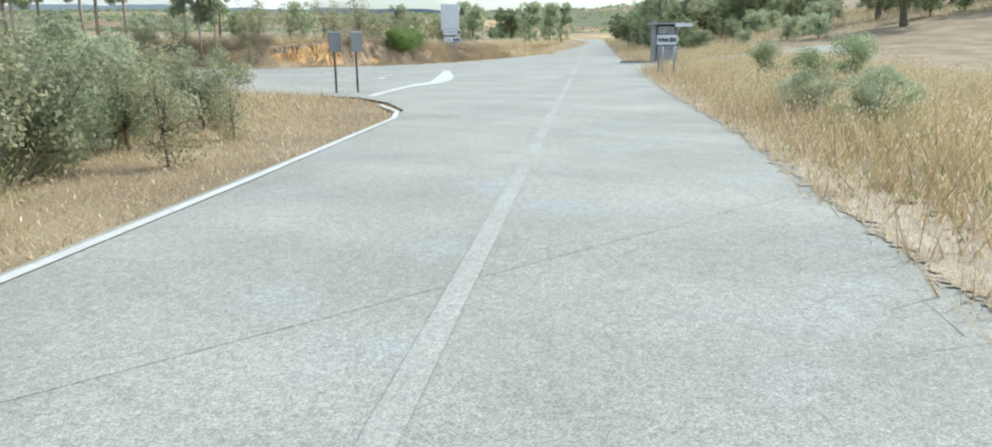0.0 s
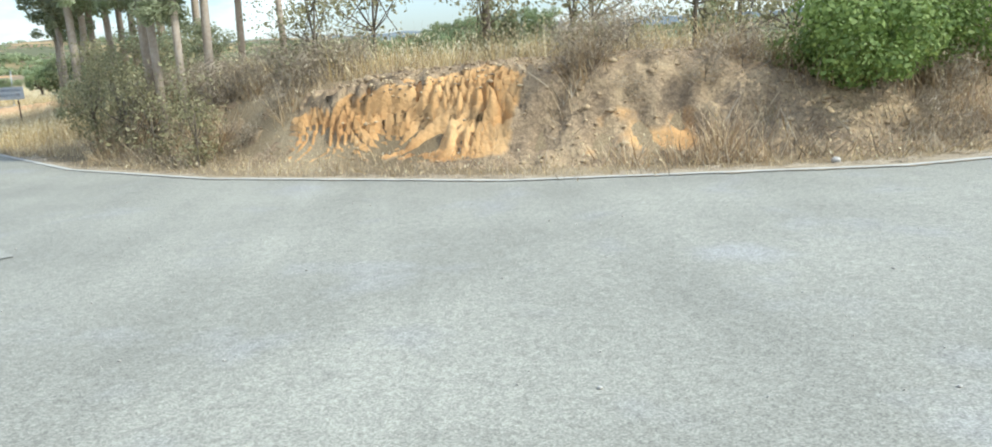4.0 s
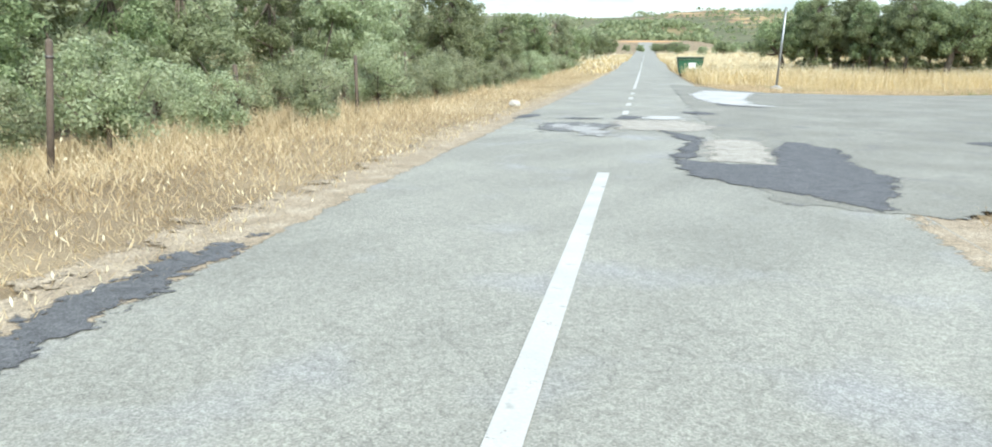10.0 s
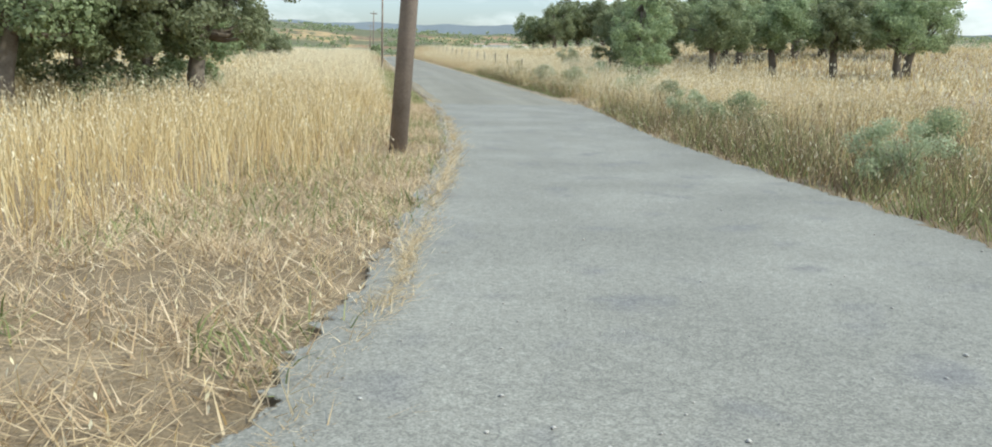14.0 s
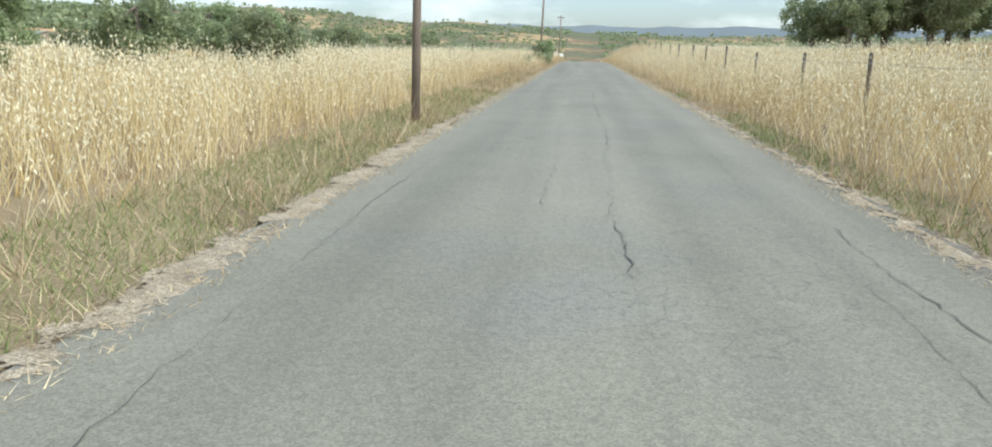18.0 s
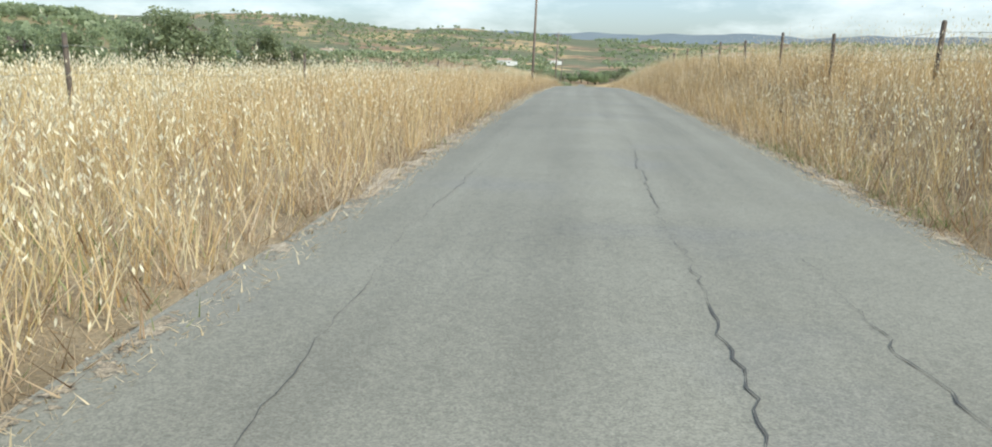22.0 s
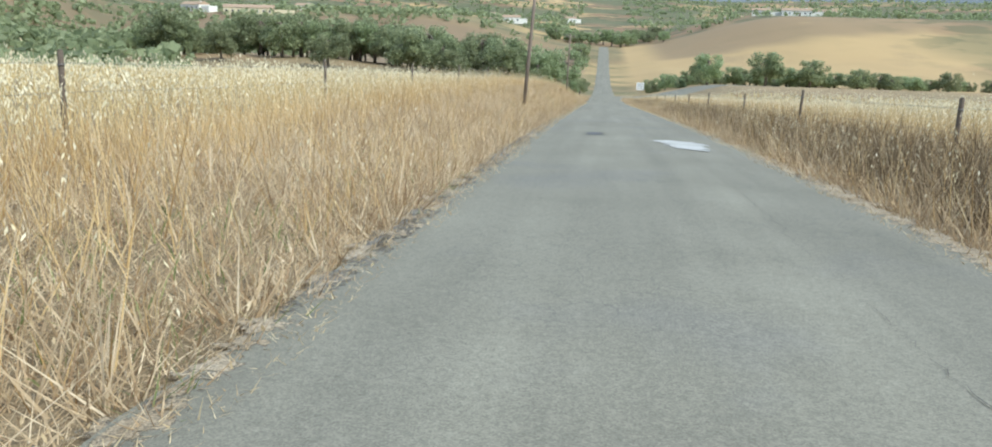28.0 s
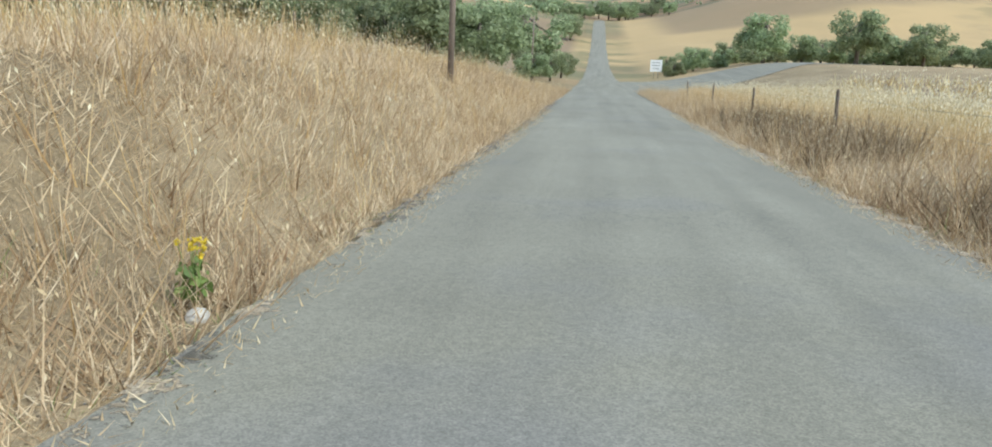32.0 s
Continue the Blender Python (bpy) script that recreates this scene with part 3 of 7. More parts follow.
POLY_BC = [b_sn(-49, -31), (-5.6, -57.5), (-4.0, -52), (-1.2, -44), (0.0, -34), (0.4, -25), (1.2, -14), (2.3, -6), (2.65, -2), (-2.1, -2), (-2.2, -8), (-2.8, -16), (-4.0, -23.5), (-4.9, -27), (-6.8, -30), (-8.8, -32.3), (-11.5, -33.9), (-14.6, -34.0), (-16.8, -32.4), (-18.5, -30), b_sn(-16, -31)]
POLY_C = [(XL, -4), (XR, -4), (XR, 640), (XL, 640)]
POLY_DRIVE = [(16.5, -124.3), (19.8, -123.0), (24, -123.0), (30, -124.5), (38, -130), (42, -126), (37, -121), (31, -118.6), (29.5, -117.3), (20, -119)]
POLY_DRIVE = [(x + OX, y + OY) for x, y in POLY_DRIVE]
POLY_SIDE = [(2.2, 273), (2.2, 334), (8, 338), (20, 340), (40, 342), (70, 346), (70, 337), (40, 331), (22, 322), (12, 308), (6, 290), (3.2, 279)]
ASPHALT = [POLY_A, POLY_B, POLY_AB, POLY_BC, POLY_C, POLY_DRIVE, POLY_SIDE]
BANK_ZONE = OUTER[::-1] + [b_sn(-80, -30), b_sn(-55, -30), (60, -30), (110, -75)]


def on_road(x, y):
    r = np.zeros(np.shape(x), bool)
    for p in ASPHALT:
        r |= poly_inside(x, y, p)
    return r


def ground_z(x, y, rough=1.0):
    x, y = np.asarray(x, float), np.asarray(y, float)
    s, n = B_DIR[0] * x + B_DIR[1] * y, B_DIR[1] * x - B_DIR[0] * y
    nearb = 1 - step01(np.abs(n - B_C), 18, 55)
    west = step01(-np.degrees(np.arctan2(x, y - 60)), 22, 32) * step01(np.hypot(x, y - 60), 450, 900)
    z = (lane_z(y) - climb(y) * west) * (1 - nearb * step01(-x, 15, 40)) - 0.032 + 0.014 * rough * wobble(x, y, 2.5)
    # banks along the lane
    hr = np.interp(y, [-10, 20, 45, 70, 90, 130, 150, 168, 190, 240, 270, 300], [0.1, 0.15, 0.3, 0.6, 0.95, 1.25, 1.0, 0.4, 0.2, 0.15, 0.05, 0])
    hl = np.interp(y, [-10, 60, 90, 140, 165, 185, 200, 215, 245, 262, 285], [0.1, 0.12, 0.2, 0.05, 0.05, 0.35, 0.75, 1.15, 1.5, 1.2, 0.2])
    lane = step01(y, -22, -8)
    z = z + lane * (hr * step01(x, XR + 0.35, XR + 2.6) + hl * step01(-x, -XL + 0.35, -XL + 2.3))
    # the right field climbs towards the oaks, the left one falls a little
    z = z + lane * step01(y, 20, 60) * (1 - step01(y, 150, 240)) * (2.2 * step01(x, 12, 60) - 1.2 * step01(-x, 15, 90))
    # both slopes of the far side of the valley
    z = z + step01(y, 420, 600) * (1 - step01(y, 650, 950)) * np.where(x < 0, 15.0 * step01(-x, 6, 95), 18.0 * step01(x, 6, 100))
    z = z + step01(y, 270, 330) * (1 - step01(y, 420, 560)) * (3.0 * step01(np.abs(x), 5, 24) + 2.5 * step01(-x, 14, 60))
    # bank with the clay cut
    zone = poly_inside(x, y, BANK_ZONE)
    d = line_dist(x, y, OUTER + [])
    d2 = line_dist(x, y, [b_sn(-97, -30), b_sn(-20, -30)])
    rise = np.minimum(step01(d + 0.2 * wobble(x, y, 4), 1.25, 2.95), step01(d2, 2.5, 7.0))
    cut = 1 + 0.10 * wobble(x, y, 5)
    z = z + np.where(zone, 1.28 * rise * cut * (1 - 0.40 * step01(x, 26.6, 29.0) - 0.15 * step01(x, 39, 50)) * (1 - step01(y, -78, -55)), 0)
    # hill on the right of road A, and its rise far ahead
    xa, ya = x - OX, y - OY
    u, v = A_DIR[0] * xa + A_DIR[1] * ya, -A_DIR[1] * xa + A_DIR[0] * ya
    z = z + step01(u, -48, 5) * np.clip(A_C - 5.5 - v, 0, 70) * 0.15
    south = 1 - step01(y, -70, -20)
    z = z + south * np.clip(u + 5, 0, 300) * 0.014
    # ground beside road B
    z = z + nearb * np.clip(s - 25, 0, 400) * 0.026 * step01(-x, 10, 30)
    z = z - 0.5 * step01(-n, 38, 44) * (1 - step01(-n, 60, 90)) * (1 - step01(s, -10, 30)) * step01(s, -100, -85)
    # hills all round, by the bearing seen from the lane
    r = np.hypot(x, y - 60)
    az = np.degrees(np.arctan2(x, y - 60))
    rise = np.interp(az, [-180, -100, -60, -34, -28, -24, -18, -14, -12, -10, -5, 0, 8, 20, 40, 90, 180], [60, 70, 110, 106, 90, 84, 76, 60, 54, 66, 58, 44, 40, 44, 55, 60, 60])
    rise = rise + 4 * wobble(x, y, 420) + 2.5 * wobble(y, x, 170)
    z = z + step01(r, 650, 1900) * rise + 5.0 * step01(r, 520, 900) * wobble(x + 300, y, 330)
    # wooded hill beyond the end of road B
    z = z + 4 * step01(s, 264, 430) * (1 - step01(s, 460, 700)) * step01(n, B_C - 280, B_C - 90) * (1 - step01(n, B_C - 40, B_C + 170))
    return z


def south_rise(x, y):
    """The slow climb of the land beyond the first junction."""
    return (1 - step01(y, -70, -20)) * np.clip(A_DIR[0] * (x - OX) + A_DIR[1] * (y - OY) + 5, 0, 300) * 0.014


def dense(lo, hi, fine, far):
    """Grid lines: fine inside, ever wider outside to the far end."""
    v = list(np.arange(lo, hi + 0.01, fine))
    a, g = v[-1], fine
    while a < far:
        g *= 1.13
        a += g
        v.append(a)
    a, g = v[0], fine
    while a > -far:
        g *= 1.13
        a -= g
        v.insert(0, a)
    return v


def merge_lines(base, lo, hi, fine):
    return np.array(sorted([b for b in base if b < lo - fine * 0.5 or b > hi + fine * 0.5] + list(np.arange(lo, hi + 0.01, fine))))


gx = merge_lines(merge_lines(dense(-60, 62, 1.5, 3800), -12, 44, 0.5), 14, 44, 0.25)
gy = merge_lines(merge_lines(merge_lines(dense(-170, 330, 1.6, 3800), 331, 660, 3.0), -112, -86, 0.5), -105, -93, 0.22)
GX, GY = np.meshgrid(gx, gy)
GZ = ground_z(GX, GY)
nx, ny = len(gx), len(gy)
idx = np.arange(nx * ny).reshape(ny, nx)
quads = np.stack([idx[:-1, :-1], idx[:-1, 1:], idx[1:, 1:], idx[1:, :-1]], -1).reshape(-1, 4)
ground = new("ground", smooth(np_mesh("ground", np.stack([GX, GY, GZ], -1).reshape(-1, 3), quads, None, (M_GROUND,))))
cbx, cby = b_sn(272, -31)
clay = 1 - step01(np.hypot(GX - cbx, GY - cby), 7, 15)
ground.data.attributes.new("clay", "FLOAT", "POINT").data.foreach_set("value", clay.ravel().astype(np.float32))
RG = np.hypot(GX, GY - 60)
scrub = np.maximum(step01(RG, 460, 640), 0.6 * step01(RG, 230, 300))
scrub = scrub * (1 - 0.92 * step01(-GX, 4, 10) * (1 - step01(-GX, 190, 260)) * step01(GY, 335, 350) * (1 - step01(GY, 560, 600)))
scrub = scrub * (1 - 0.9 * step01(GX, 6, 12) * (1 - step01(GX, 110, 150)) * step01(GY, 300, 330) * (1 - step01(GY, 610, 640)))
ground.data.attributes.new("field", "FLOAT", "POINT").data.foreach_set("value", step01(RG, 230, 320).ravel().astype(np.float32))
upper = step01(GX, 18, 30) * (1 - step01(GX, 200, 300)) * step01(GY - 0.25 * GX + 14 * wobble(GX, GY, 60), 505, 520) * (1 - step01(GY, 690, 760))
plough = step01(-GX, 5, 9) * (1 - step01(-GX, 240, 330)) * step01(GY, 325, 345) * (1 - step01(GY, 555, 610))
ground.data.attributes.new("plough", "FLOAT", "POINT").data.foreach_set("value", np.maximum(plough, 0.75 * upper).ravel().astype(np.float32))
ground.data.attributes.new("scrub", "FLOAT", "POINT").data.foreach_set("value", scrub.ravel().astype(np.float32))
tagged(ground, "dry ochre farmland with a bank of orange clay", "ground", kind="structure")


# far ridge beyond the hills, coloured blue-grey to stand in for haze
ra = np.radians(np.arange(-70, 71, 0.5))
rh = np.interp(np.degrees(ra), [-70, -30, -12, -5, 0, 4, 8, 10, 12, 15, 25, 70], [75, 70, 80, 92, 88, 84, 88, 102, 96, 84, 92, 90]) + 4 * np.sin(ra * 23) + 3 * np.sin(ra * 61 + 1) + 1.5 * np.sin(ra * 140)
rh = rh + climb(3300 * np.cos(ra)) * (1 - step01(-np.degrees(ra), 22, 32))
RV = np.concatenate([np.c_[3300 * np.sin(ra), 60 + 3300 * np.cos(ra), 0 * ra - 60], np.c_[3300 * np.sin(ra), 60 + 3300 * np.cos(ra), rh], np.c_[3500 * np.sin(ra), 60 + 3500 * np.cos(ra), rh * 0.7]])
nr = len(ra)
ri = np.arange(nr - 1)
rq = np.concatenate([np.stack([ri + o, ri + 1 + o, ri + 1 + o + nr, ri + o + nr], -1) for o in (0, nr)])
tagged(new("backdrop", smooth(np_mesh("backdrop", RV, rq, None, (M_HAZE_RIDGE,)))), "ridge on the horizon with its haze painted in blue-grey", "ridge", kind="structure")

# ---------- roads ----------
def level(x, y):
    """The surface level of the roads."""
    x, y = np.asarray(x, float), np.asarray(y, float)
    lane = (np.abs(x - 0.3) < 8) & (y > -20)
    flat = poly_inside(x, y, POLY_AB) | poly_inside(x, y, POLY_BC)
    other = np.where(flat, 0.0, np.maximum(ground_z(x, y, 0.0) + 0.032, 0))
    return np.where(lane, lane_z(y), other)


def sheet(name, poly, z, mat, label="", category="", kind="", parent=None):
    """A flat sheet over a polygon that lies z above the road's level."""
    bm = bmesh.new()
    vs = [bm.verts.new((px, py, float(level(px, py)) + z)) for px, py in poly]
    es = [bm.edges.new((vs[i], vs[(i + 1) % len(vs)])) for i in range(len(vs))]
    bmesh.ops.triangle_fill(bm, use_beauty=True, use_dissolve=False, edges=es)
    bmesh.ops.recalc_face_normals(bm, faces=bm.faces[:])
    if bm.faces and sum(f.normal.z for f in bm.faces) < 0:
        bmesh.ops.reverse_faces(bm, faces=bm.faces[:])
    ob = part(name, bm, mat, parent)
    return tagged(ob, label, category, kind=kind)


def strip(name, pts, width, z, mat, parent=None, label="", ragged=0.0, lengthwise=0.5):
    """A narrow band along a line on the road."""
    P = [np.array(p, float) for p in pts]
    line = []
    for a, b in zip(P, P[1:]):
        m = max(1, int(np.linalg.norm(b - a) / lengthwise))
        line += [a + (b - a) * j / m for j in range(m)]
    line.append(P[-1])
    line = np.array(line)
    d = np.gradient(line, axis=0)
    d /= np.linalg.norm(d, axis=1)[:, None] + 1e-9
    nrm = np.stack([-d[:, 1], d[:, 0]], -1)
    wl = width / 2 * (1 + ragged * RNG.normal(0, 1, len(line)))[:, None]
    wr = width / 2 * (1 + ragged * RNG.normal(0, 1, len(line)))[:, None]
    if ragged:
        line = line + nrm * (RNG.normal(0, 1, len(line)) * width * ragged * 0.6)[:, None]
    L, R = line + nrm * wl, line - nrm * wr
    V = np.concatenate([np.c_[L, level(line[:, 0], line[:, 1]) + z], np.c_[R, level(line[:, 0], line[:, 1]) + z]])
    n = len(line)
    i = np.arange(n - 1)
    ob = new(name, np_mesh(name, V, np.stack([i, n + i, n + i + 1, i + 1], -1), None, (mat,)))
    if parent is not None:
        ob.parent = parent
    if label:
        tagged(ob, label)
    return ob


def ribbon(name, at, lo, hi, v0, v1, lift, mat, label):
    """A straight road from lo to hi along its own direction, that follows the ground."""
    us = np.arange(lo, hi, 2.0)
    mid = np.array([at(u, (v0 + v1) / 2) for u in us])
    zs = level(mid[:, 0], mid[:, 1]) + lift
    zs = zs + 0.28 * step01(us, 10, 120)
    zs = np.convolve(np.pad(zs, 4, mode="edge"), np.ones(9) / 9, mode="valid")
    rows = []
    for v in np.linspace(v0, v1, 5):
        rows.append(np.c_[np.array([at(u, v) for u in us]), zs])
    V = np.stack(rows, 1)
    jag = 0.09 * wobble(V[:, :, 0] * 4, V[:, :, 1] * 4, 4.0)
    V[:, 0, 0] += jag[:, 0]
    V[:, -1, 0] += jag[:, -1]
    k = np.arange(V.shape[0] * 5).reshape(-1, 5)
    q = np.stack([k[:-1, :-1], k[:-1, 1:], k[1:, 1:], k[1:, :-1]], -1).reshape(-1, 4)
    if np.cross(V[0, 1, :2] - V[0, 0, :2], V[1, 0, :2] - V[0, 0, :2]) < 0:
        q = q[:, ::-1]
    return tagged(new(name, smooth(np_mesh(name, V.reshape(-1, 3), q, None, (mat,)))), label, "road", kind="structure")


road_a = ribbon("road_1", a_uv, -220, 200, A_C - 2.85, A_C + 2.75, 0.0, M_ASPH, "pale worn asphalt road with a faded centre line")
road_ab = sheet("road_2", POLY_AB, 0.002, M_ASPH, "wide worn asphalt road junction", "road", "structure")
road_b = ribbon("road_3", b_sn, -97, 258, -35.15, -30.0, 0.008, M_ASPH, "pale patched asphalt road with a white centre line")
def drape(name, poly, lift, mat, label):
    """A paved surface that follows the ground inside a polygon."""
    px, py = [p[0] for p in poly], [p[1] for p in poly]
    ax, ay = np.arange(min(px), max(px), 0.3), np.arange(min(py), max(py), 0.3)
    DX, DY = np.meshgrid(ax, ay)
    ins = poly_inside(DX, DY, poly)
    k = np.arange(DX.size).reshape(DX.shape)
    ok = ins[:-1, :-1] & ins[:-1, 1:] & ins[1:, 1:] & ins[1:, :-1]
    q = np.stack([k[:-1, :-1][ok], k[:-1, 1:][ok], k[1:, 1:][ok], k[1:, :-1][ok]], -1)
    V = np.stack([DX, DY, ground_z(DX, DY, 1.0) + lift], -1).reshape(-1, 3)
    used = np.unique(q)
    re = np.full(len(V), -1)
    re[used] = np.arange(len(used))
    return tagged(new(name, smooth(np_mesh(name, V[used], re[q], None, (mat,)))), label, "road", kind="structure")


drape("road_6", POLY_DRIVE, 0.034, M_ASPH, "pale paved driveway mouth beside the shelter")
drape("road_7", POLY_SIDE, 0.05, M_ASPH2, "narrow grey side road in the valley")
yy = np.concatenate([np.arange(-4, 330, 1.0), np.arange(330, 624, 4.0)])
xx = np.array([XL, -1.2, 0.25, 1.6, XR])
VX, VY = np.meshgrid(xx, yy)
edge = np.where(VX == XL, -1, np.where(VX == XR, 1, 0))
VX = VX + edge * (0.10 * wobble(VX * 9, VY * 2.0, 4.0) + 0.06 * wobble(VX, VY * 5, 3.0))
VZ = lane_z(VY) + 0.0145 + 0.05 * step01(VY, -4, 14) * (1 - (np.abs(VX - 0.27) / 2.4) ** 2).clip(0, 1)
ii = np.arange(VX.size).reshape(VX.shape)
road_c = new("road_5", smooth(np_mesh("road_5", np.stack([VX, VY, VZ], -1).reshape(-1, 3), np.stack([ii[:-1, :-1], ii[:-1, 1:], ii[1:, 1:], ii[1:, :-1]], -1).reshape(-1, 4), None, (M_ASPH2,))))
tagged(road_c, "narrow old grey asphalt lane without markings", "road", kind="structure")
LANE_TOP = 0.066

# ---------- markings and wear ----------
def gz(x, y):
    return float(ground_z(np.array([x]), np.array([y]))[0])


strip("edge_line", [a_uv(-110, A_C + 2.62), a_uv(-66, A_C + 2.62), (1, -126.65), (2.1, -125.8), (3.2, -124.4)], 0.10, 0.012, M_PAINT, road_a, "worn white edge line")
strip("centre_line", [a_uv(-110, A_C), a_uv(-45, A_C)], 0.14, 0.009, M_PAINT_OLD, road_a, "faded centre line")
for k in range(14):
    u0 = -41.0 + 3.4 * k
    strip("dash", [a_uv(u0, A_C), a_uv(u0 + 1.0, A_C)], 0.13, 0.010, M_PAINT_CHIP, road_a)
sheet("stop_line", [(5.3, -122.1), (8.62, -120.42), (10.02, -119.8), (11.31, -119.4), (13.72, -117.78), (19.26, -114.0), (20.05, -113.75), (14.45, -118.1), (11.86, -119.75), (10.73, -120.25), (8.42, -120.85), (5.1, -122.5)], 0.012, M_PAINT, "broad white line across the side road mouth", parent=road_ab)
strip("edge_line", [(19.2, -113.9), (16.9, -112.1), (14.44, -110.3), (7.4, -105.7)], 0.14, 0.012, M_PAINT, road_ab, "thin white line of the side road")
strip("edge_line", [(19.7, -113.9), (18.56, -112.04), (17.5, -110.4)], 0.14, 0.012, M_PAINT, road_ab)
for k in range(3):
    strip("dash", [(18.0 - 1.9 * k, -112.35 - -1.25 * k), (17.2 - 1.9 * k, -111.8 - -1.25 * k)], 0.3, 0.013, M_PAINT, road_ab)
for a, b in (((12.3, -115.3), (14.0, -115.05)), ((12.2, -115.95), (13.75, -115.4)), ((13.9, -114.3), (14.8, -114.35)), ((14.6, -113.8), (15.7, -114.05)), ((14.1, -114.85), (15.6, -114.2)), ((12.45, -116.3), (13.2, -115.75))):
    strip("road_letter", [a, b], 0.2, 0.012, M_PAINT, road_ab, "worn white stroke of lettering on the road")
strip("edge_line", [(10.6, -90.35), (11.7, -91.9)] + OUTER, 0.095, 0.014, M_PAINT, road_ab, "white edge line round the bend")
strip("centre_line", [(19.6, -107.0), (17.0, -103.6), (14.2, -100.0)], 0.3, 0.012, M_PAINT_OLD, road_ab)
strip("centre_line", [(11.2, -100.4), (9.0, -95.4), b_sn(-86, -32.78), b_sn(-47.5, -32.75)], 0.14, 0.014, M_PAINT, road_b, "white centre line")
strip("centre_line", [(10.4, -98.0), (9.05, -94.8), (7.5, -91.7)], 0.13, 0.014, M_PAINT, road_b)
for k in range(2, 6):
    strip("dash", [b_sn(-45 + 3.6 * k, -32.75), b_sn(-43.6 + 3.6 * k, -32.75)], 0.14, 0.014, M_PAINT, road_b)
for s0 in range(-22, 120, 6):
    strip("centre_line", [b_sn(s0, -32.75), b_sn(s0 + 6, -32.75)], 0.14, 0.03 + 0.30 * float(step01(s0 + 8.0, 10, 120)), M_PAINT, road_b)
strip("edge_line", [(8.0, -86.5), (9.1, -88.3)], 0.15, 0.014, M_PAINT, road_b)
strip("edge_line", [b_sn(-92, -35.0), b_sn(-82, -34.95)], 0.10, 0.014, M_PAINT_OLD, road_b)


def with_inset(ob, values):
    ob.data.attributes.new("inset", "FLOAT", "POINT").data.foreach_set("value", np.asarray(values, np.float32).ravel())
    return ob


def patch(name, pts, lift, mat, parent, label):
    """A thin layer on the road over a polygon, whose rim crumbles."""
    px, py = [p[0] for p in pts], [p[1] for p in pts]
    size = max(max(px) - min(px), max(py) - min(py))
    g = 0.07 if size < 5 else 0.12
    DX, DY = np.meshgrid(np.arange(min(px) - 0.5, max(px) + 0.5, g), np.arange(min(py) - 0.5, max(py) + 0.5, g))
    d = line_dist(DX, DY, list(pts) + [pts[0]])
    d = np.where(poly_inside(DX, DY, pts), d, -d)
    ok = d > -0.45
    k = np.arange(DX.size).reshape(DX.shape)
    cell = ok[:-1, :-1] & ok[:-1, 1:] & ok[1:, 1:] & ok[1:, :-1]
    q = np.stack([k[:-1, :-1][cell], k[:-1, 1:][cell], k[1:, 1:][cell], k[1:, :-1][cell]], -1)
    used = np.unique(q)
    back = np.full(DX.size, -1)
    back[used] = np.arange(len(used))
    V = np.stack([DX, DY, level(DX, DY) + lift], -1).reshape(-1, 3)[used]
    ob = with_inset(new(name, np_mesh(name, V, back[q], None, (mat,))), d.ravel()[used])
    if parent is not None:
        ob.parent = parent
    return tagged(ob, label)


def shoulder(name, pts, inner, outer, lift, mat, parent, label, ground_side=1, strength=0.16):
    """A broken band of grit along a road's edge: inner metres onto the asphalt, outer metres onto the ground."""
    P = [np.array(p, float) for p in pts]
    line = []
    for a, b in zip(P, P[1:]):
        m = max(1, int(np.linalg.norm(b - a) / 0.8))
        line += [a + (b - a) * j / m for j in range(m)]
    line = np.array(line + [P[-1]])
    d = np.gradient(line, axis=0)
    d /= np.linalg.norm(d, axis=1)[:, None] + 1e-9
    nrm = np.stack([d[:, 1], -d[:, 0]], -1) * ground_side
    rows, ins = [], []
    for o in np.linspace(-inner, outer, 7):
        q = line + nrm * o
        lv, gd = level(q[:, 0], q[:, 1]), ground_z(q[:, 0], q[:, 1])
        rows.append(np.c_[q, np.where(o < 0.06, lv + lift, np.maximum(gd + 0.022, np.where(o < 0.3, lv + lift * 0.5, -99)))])
        edge = min((o + inner) / max(inner, 1e-6), (outer - o) / max(outer, 1e-6), 1.0)
        ins.append(np.full(len(q), strength * (2.6 * edge - 1.3)) + 0.10 * wobble(q[:, 0], q[:, 1], 5.0))
    V = np.stack(rows, 1)
    k = np.arange(V.shape[0] * 7).reshape(-1, 7)
    q = np.stack([k[:-1, :-1], k[:-1, 1:], k[1:, 1:], k[1:, :-1]], -1).reshape(-1, 4)
    if np.cross(V[0, 1, :2] - V[0, 0, :2], V[1, 0, :2] - V[0, 0, :2]) < 0:
        q = q[:, ::-1]
    ob = with_inset(new(name, np_mesh(name, V.reshape(-1, 3), q, None, (mat,))), np.stack(ins, 1))
    ob.parent = parent
    return tagged(ob, label)


feather(M_ASPH3, 0.16, -0.12, 1.6, 0.02)
road_bc = tagged(patch("road_4", POLY_BC, 0.012, M_ASPH3, None, "worn gravelly asphalt at a lane mouth"), "", "road", kind="structure")
shoulder("grit_edge", [b_sn(-86, -35.15), b_sn(100, -35.15)], 0.30, 1.3, 0.0105, M_SHOULDER, road_b, "sandy grit along the road's edge", -1, 0.24)
shoulder("grit_edge", [b_sn(-84, -30.0), b_sn(-46, -30.0)], 0.35, 1.3, 0.0096, M_SHOULDER, road_b, "sandy grit along the road's edge", 1)
shoulder("grit_edge", [a_uv(-110, A_C + 2.78), a_uv(-72, A_C + 2.78)], 0.10, 0.9, 0.010, M_SHOULDER, road_a, "sandy grit along the road's edge", -1)
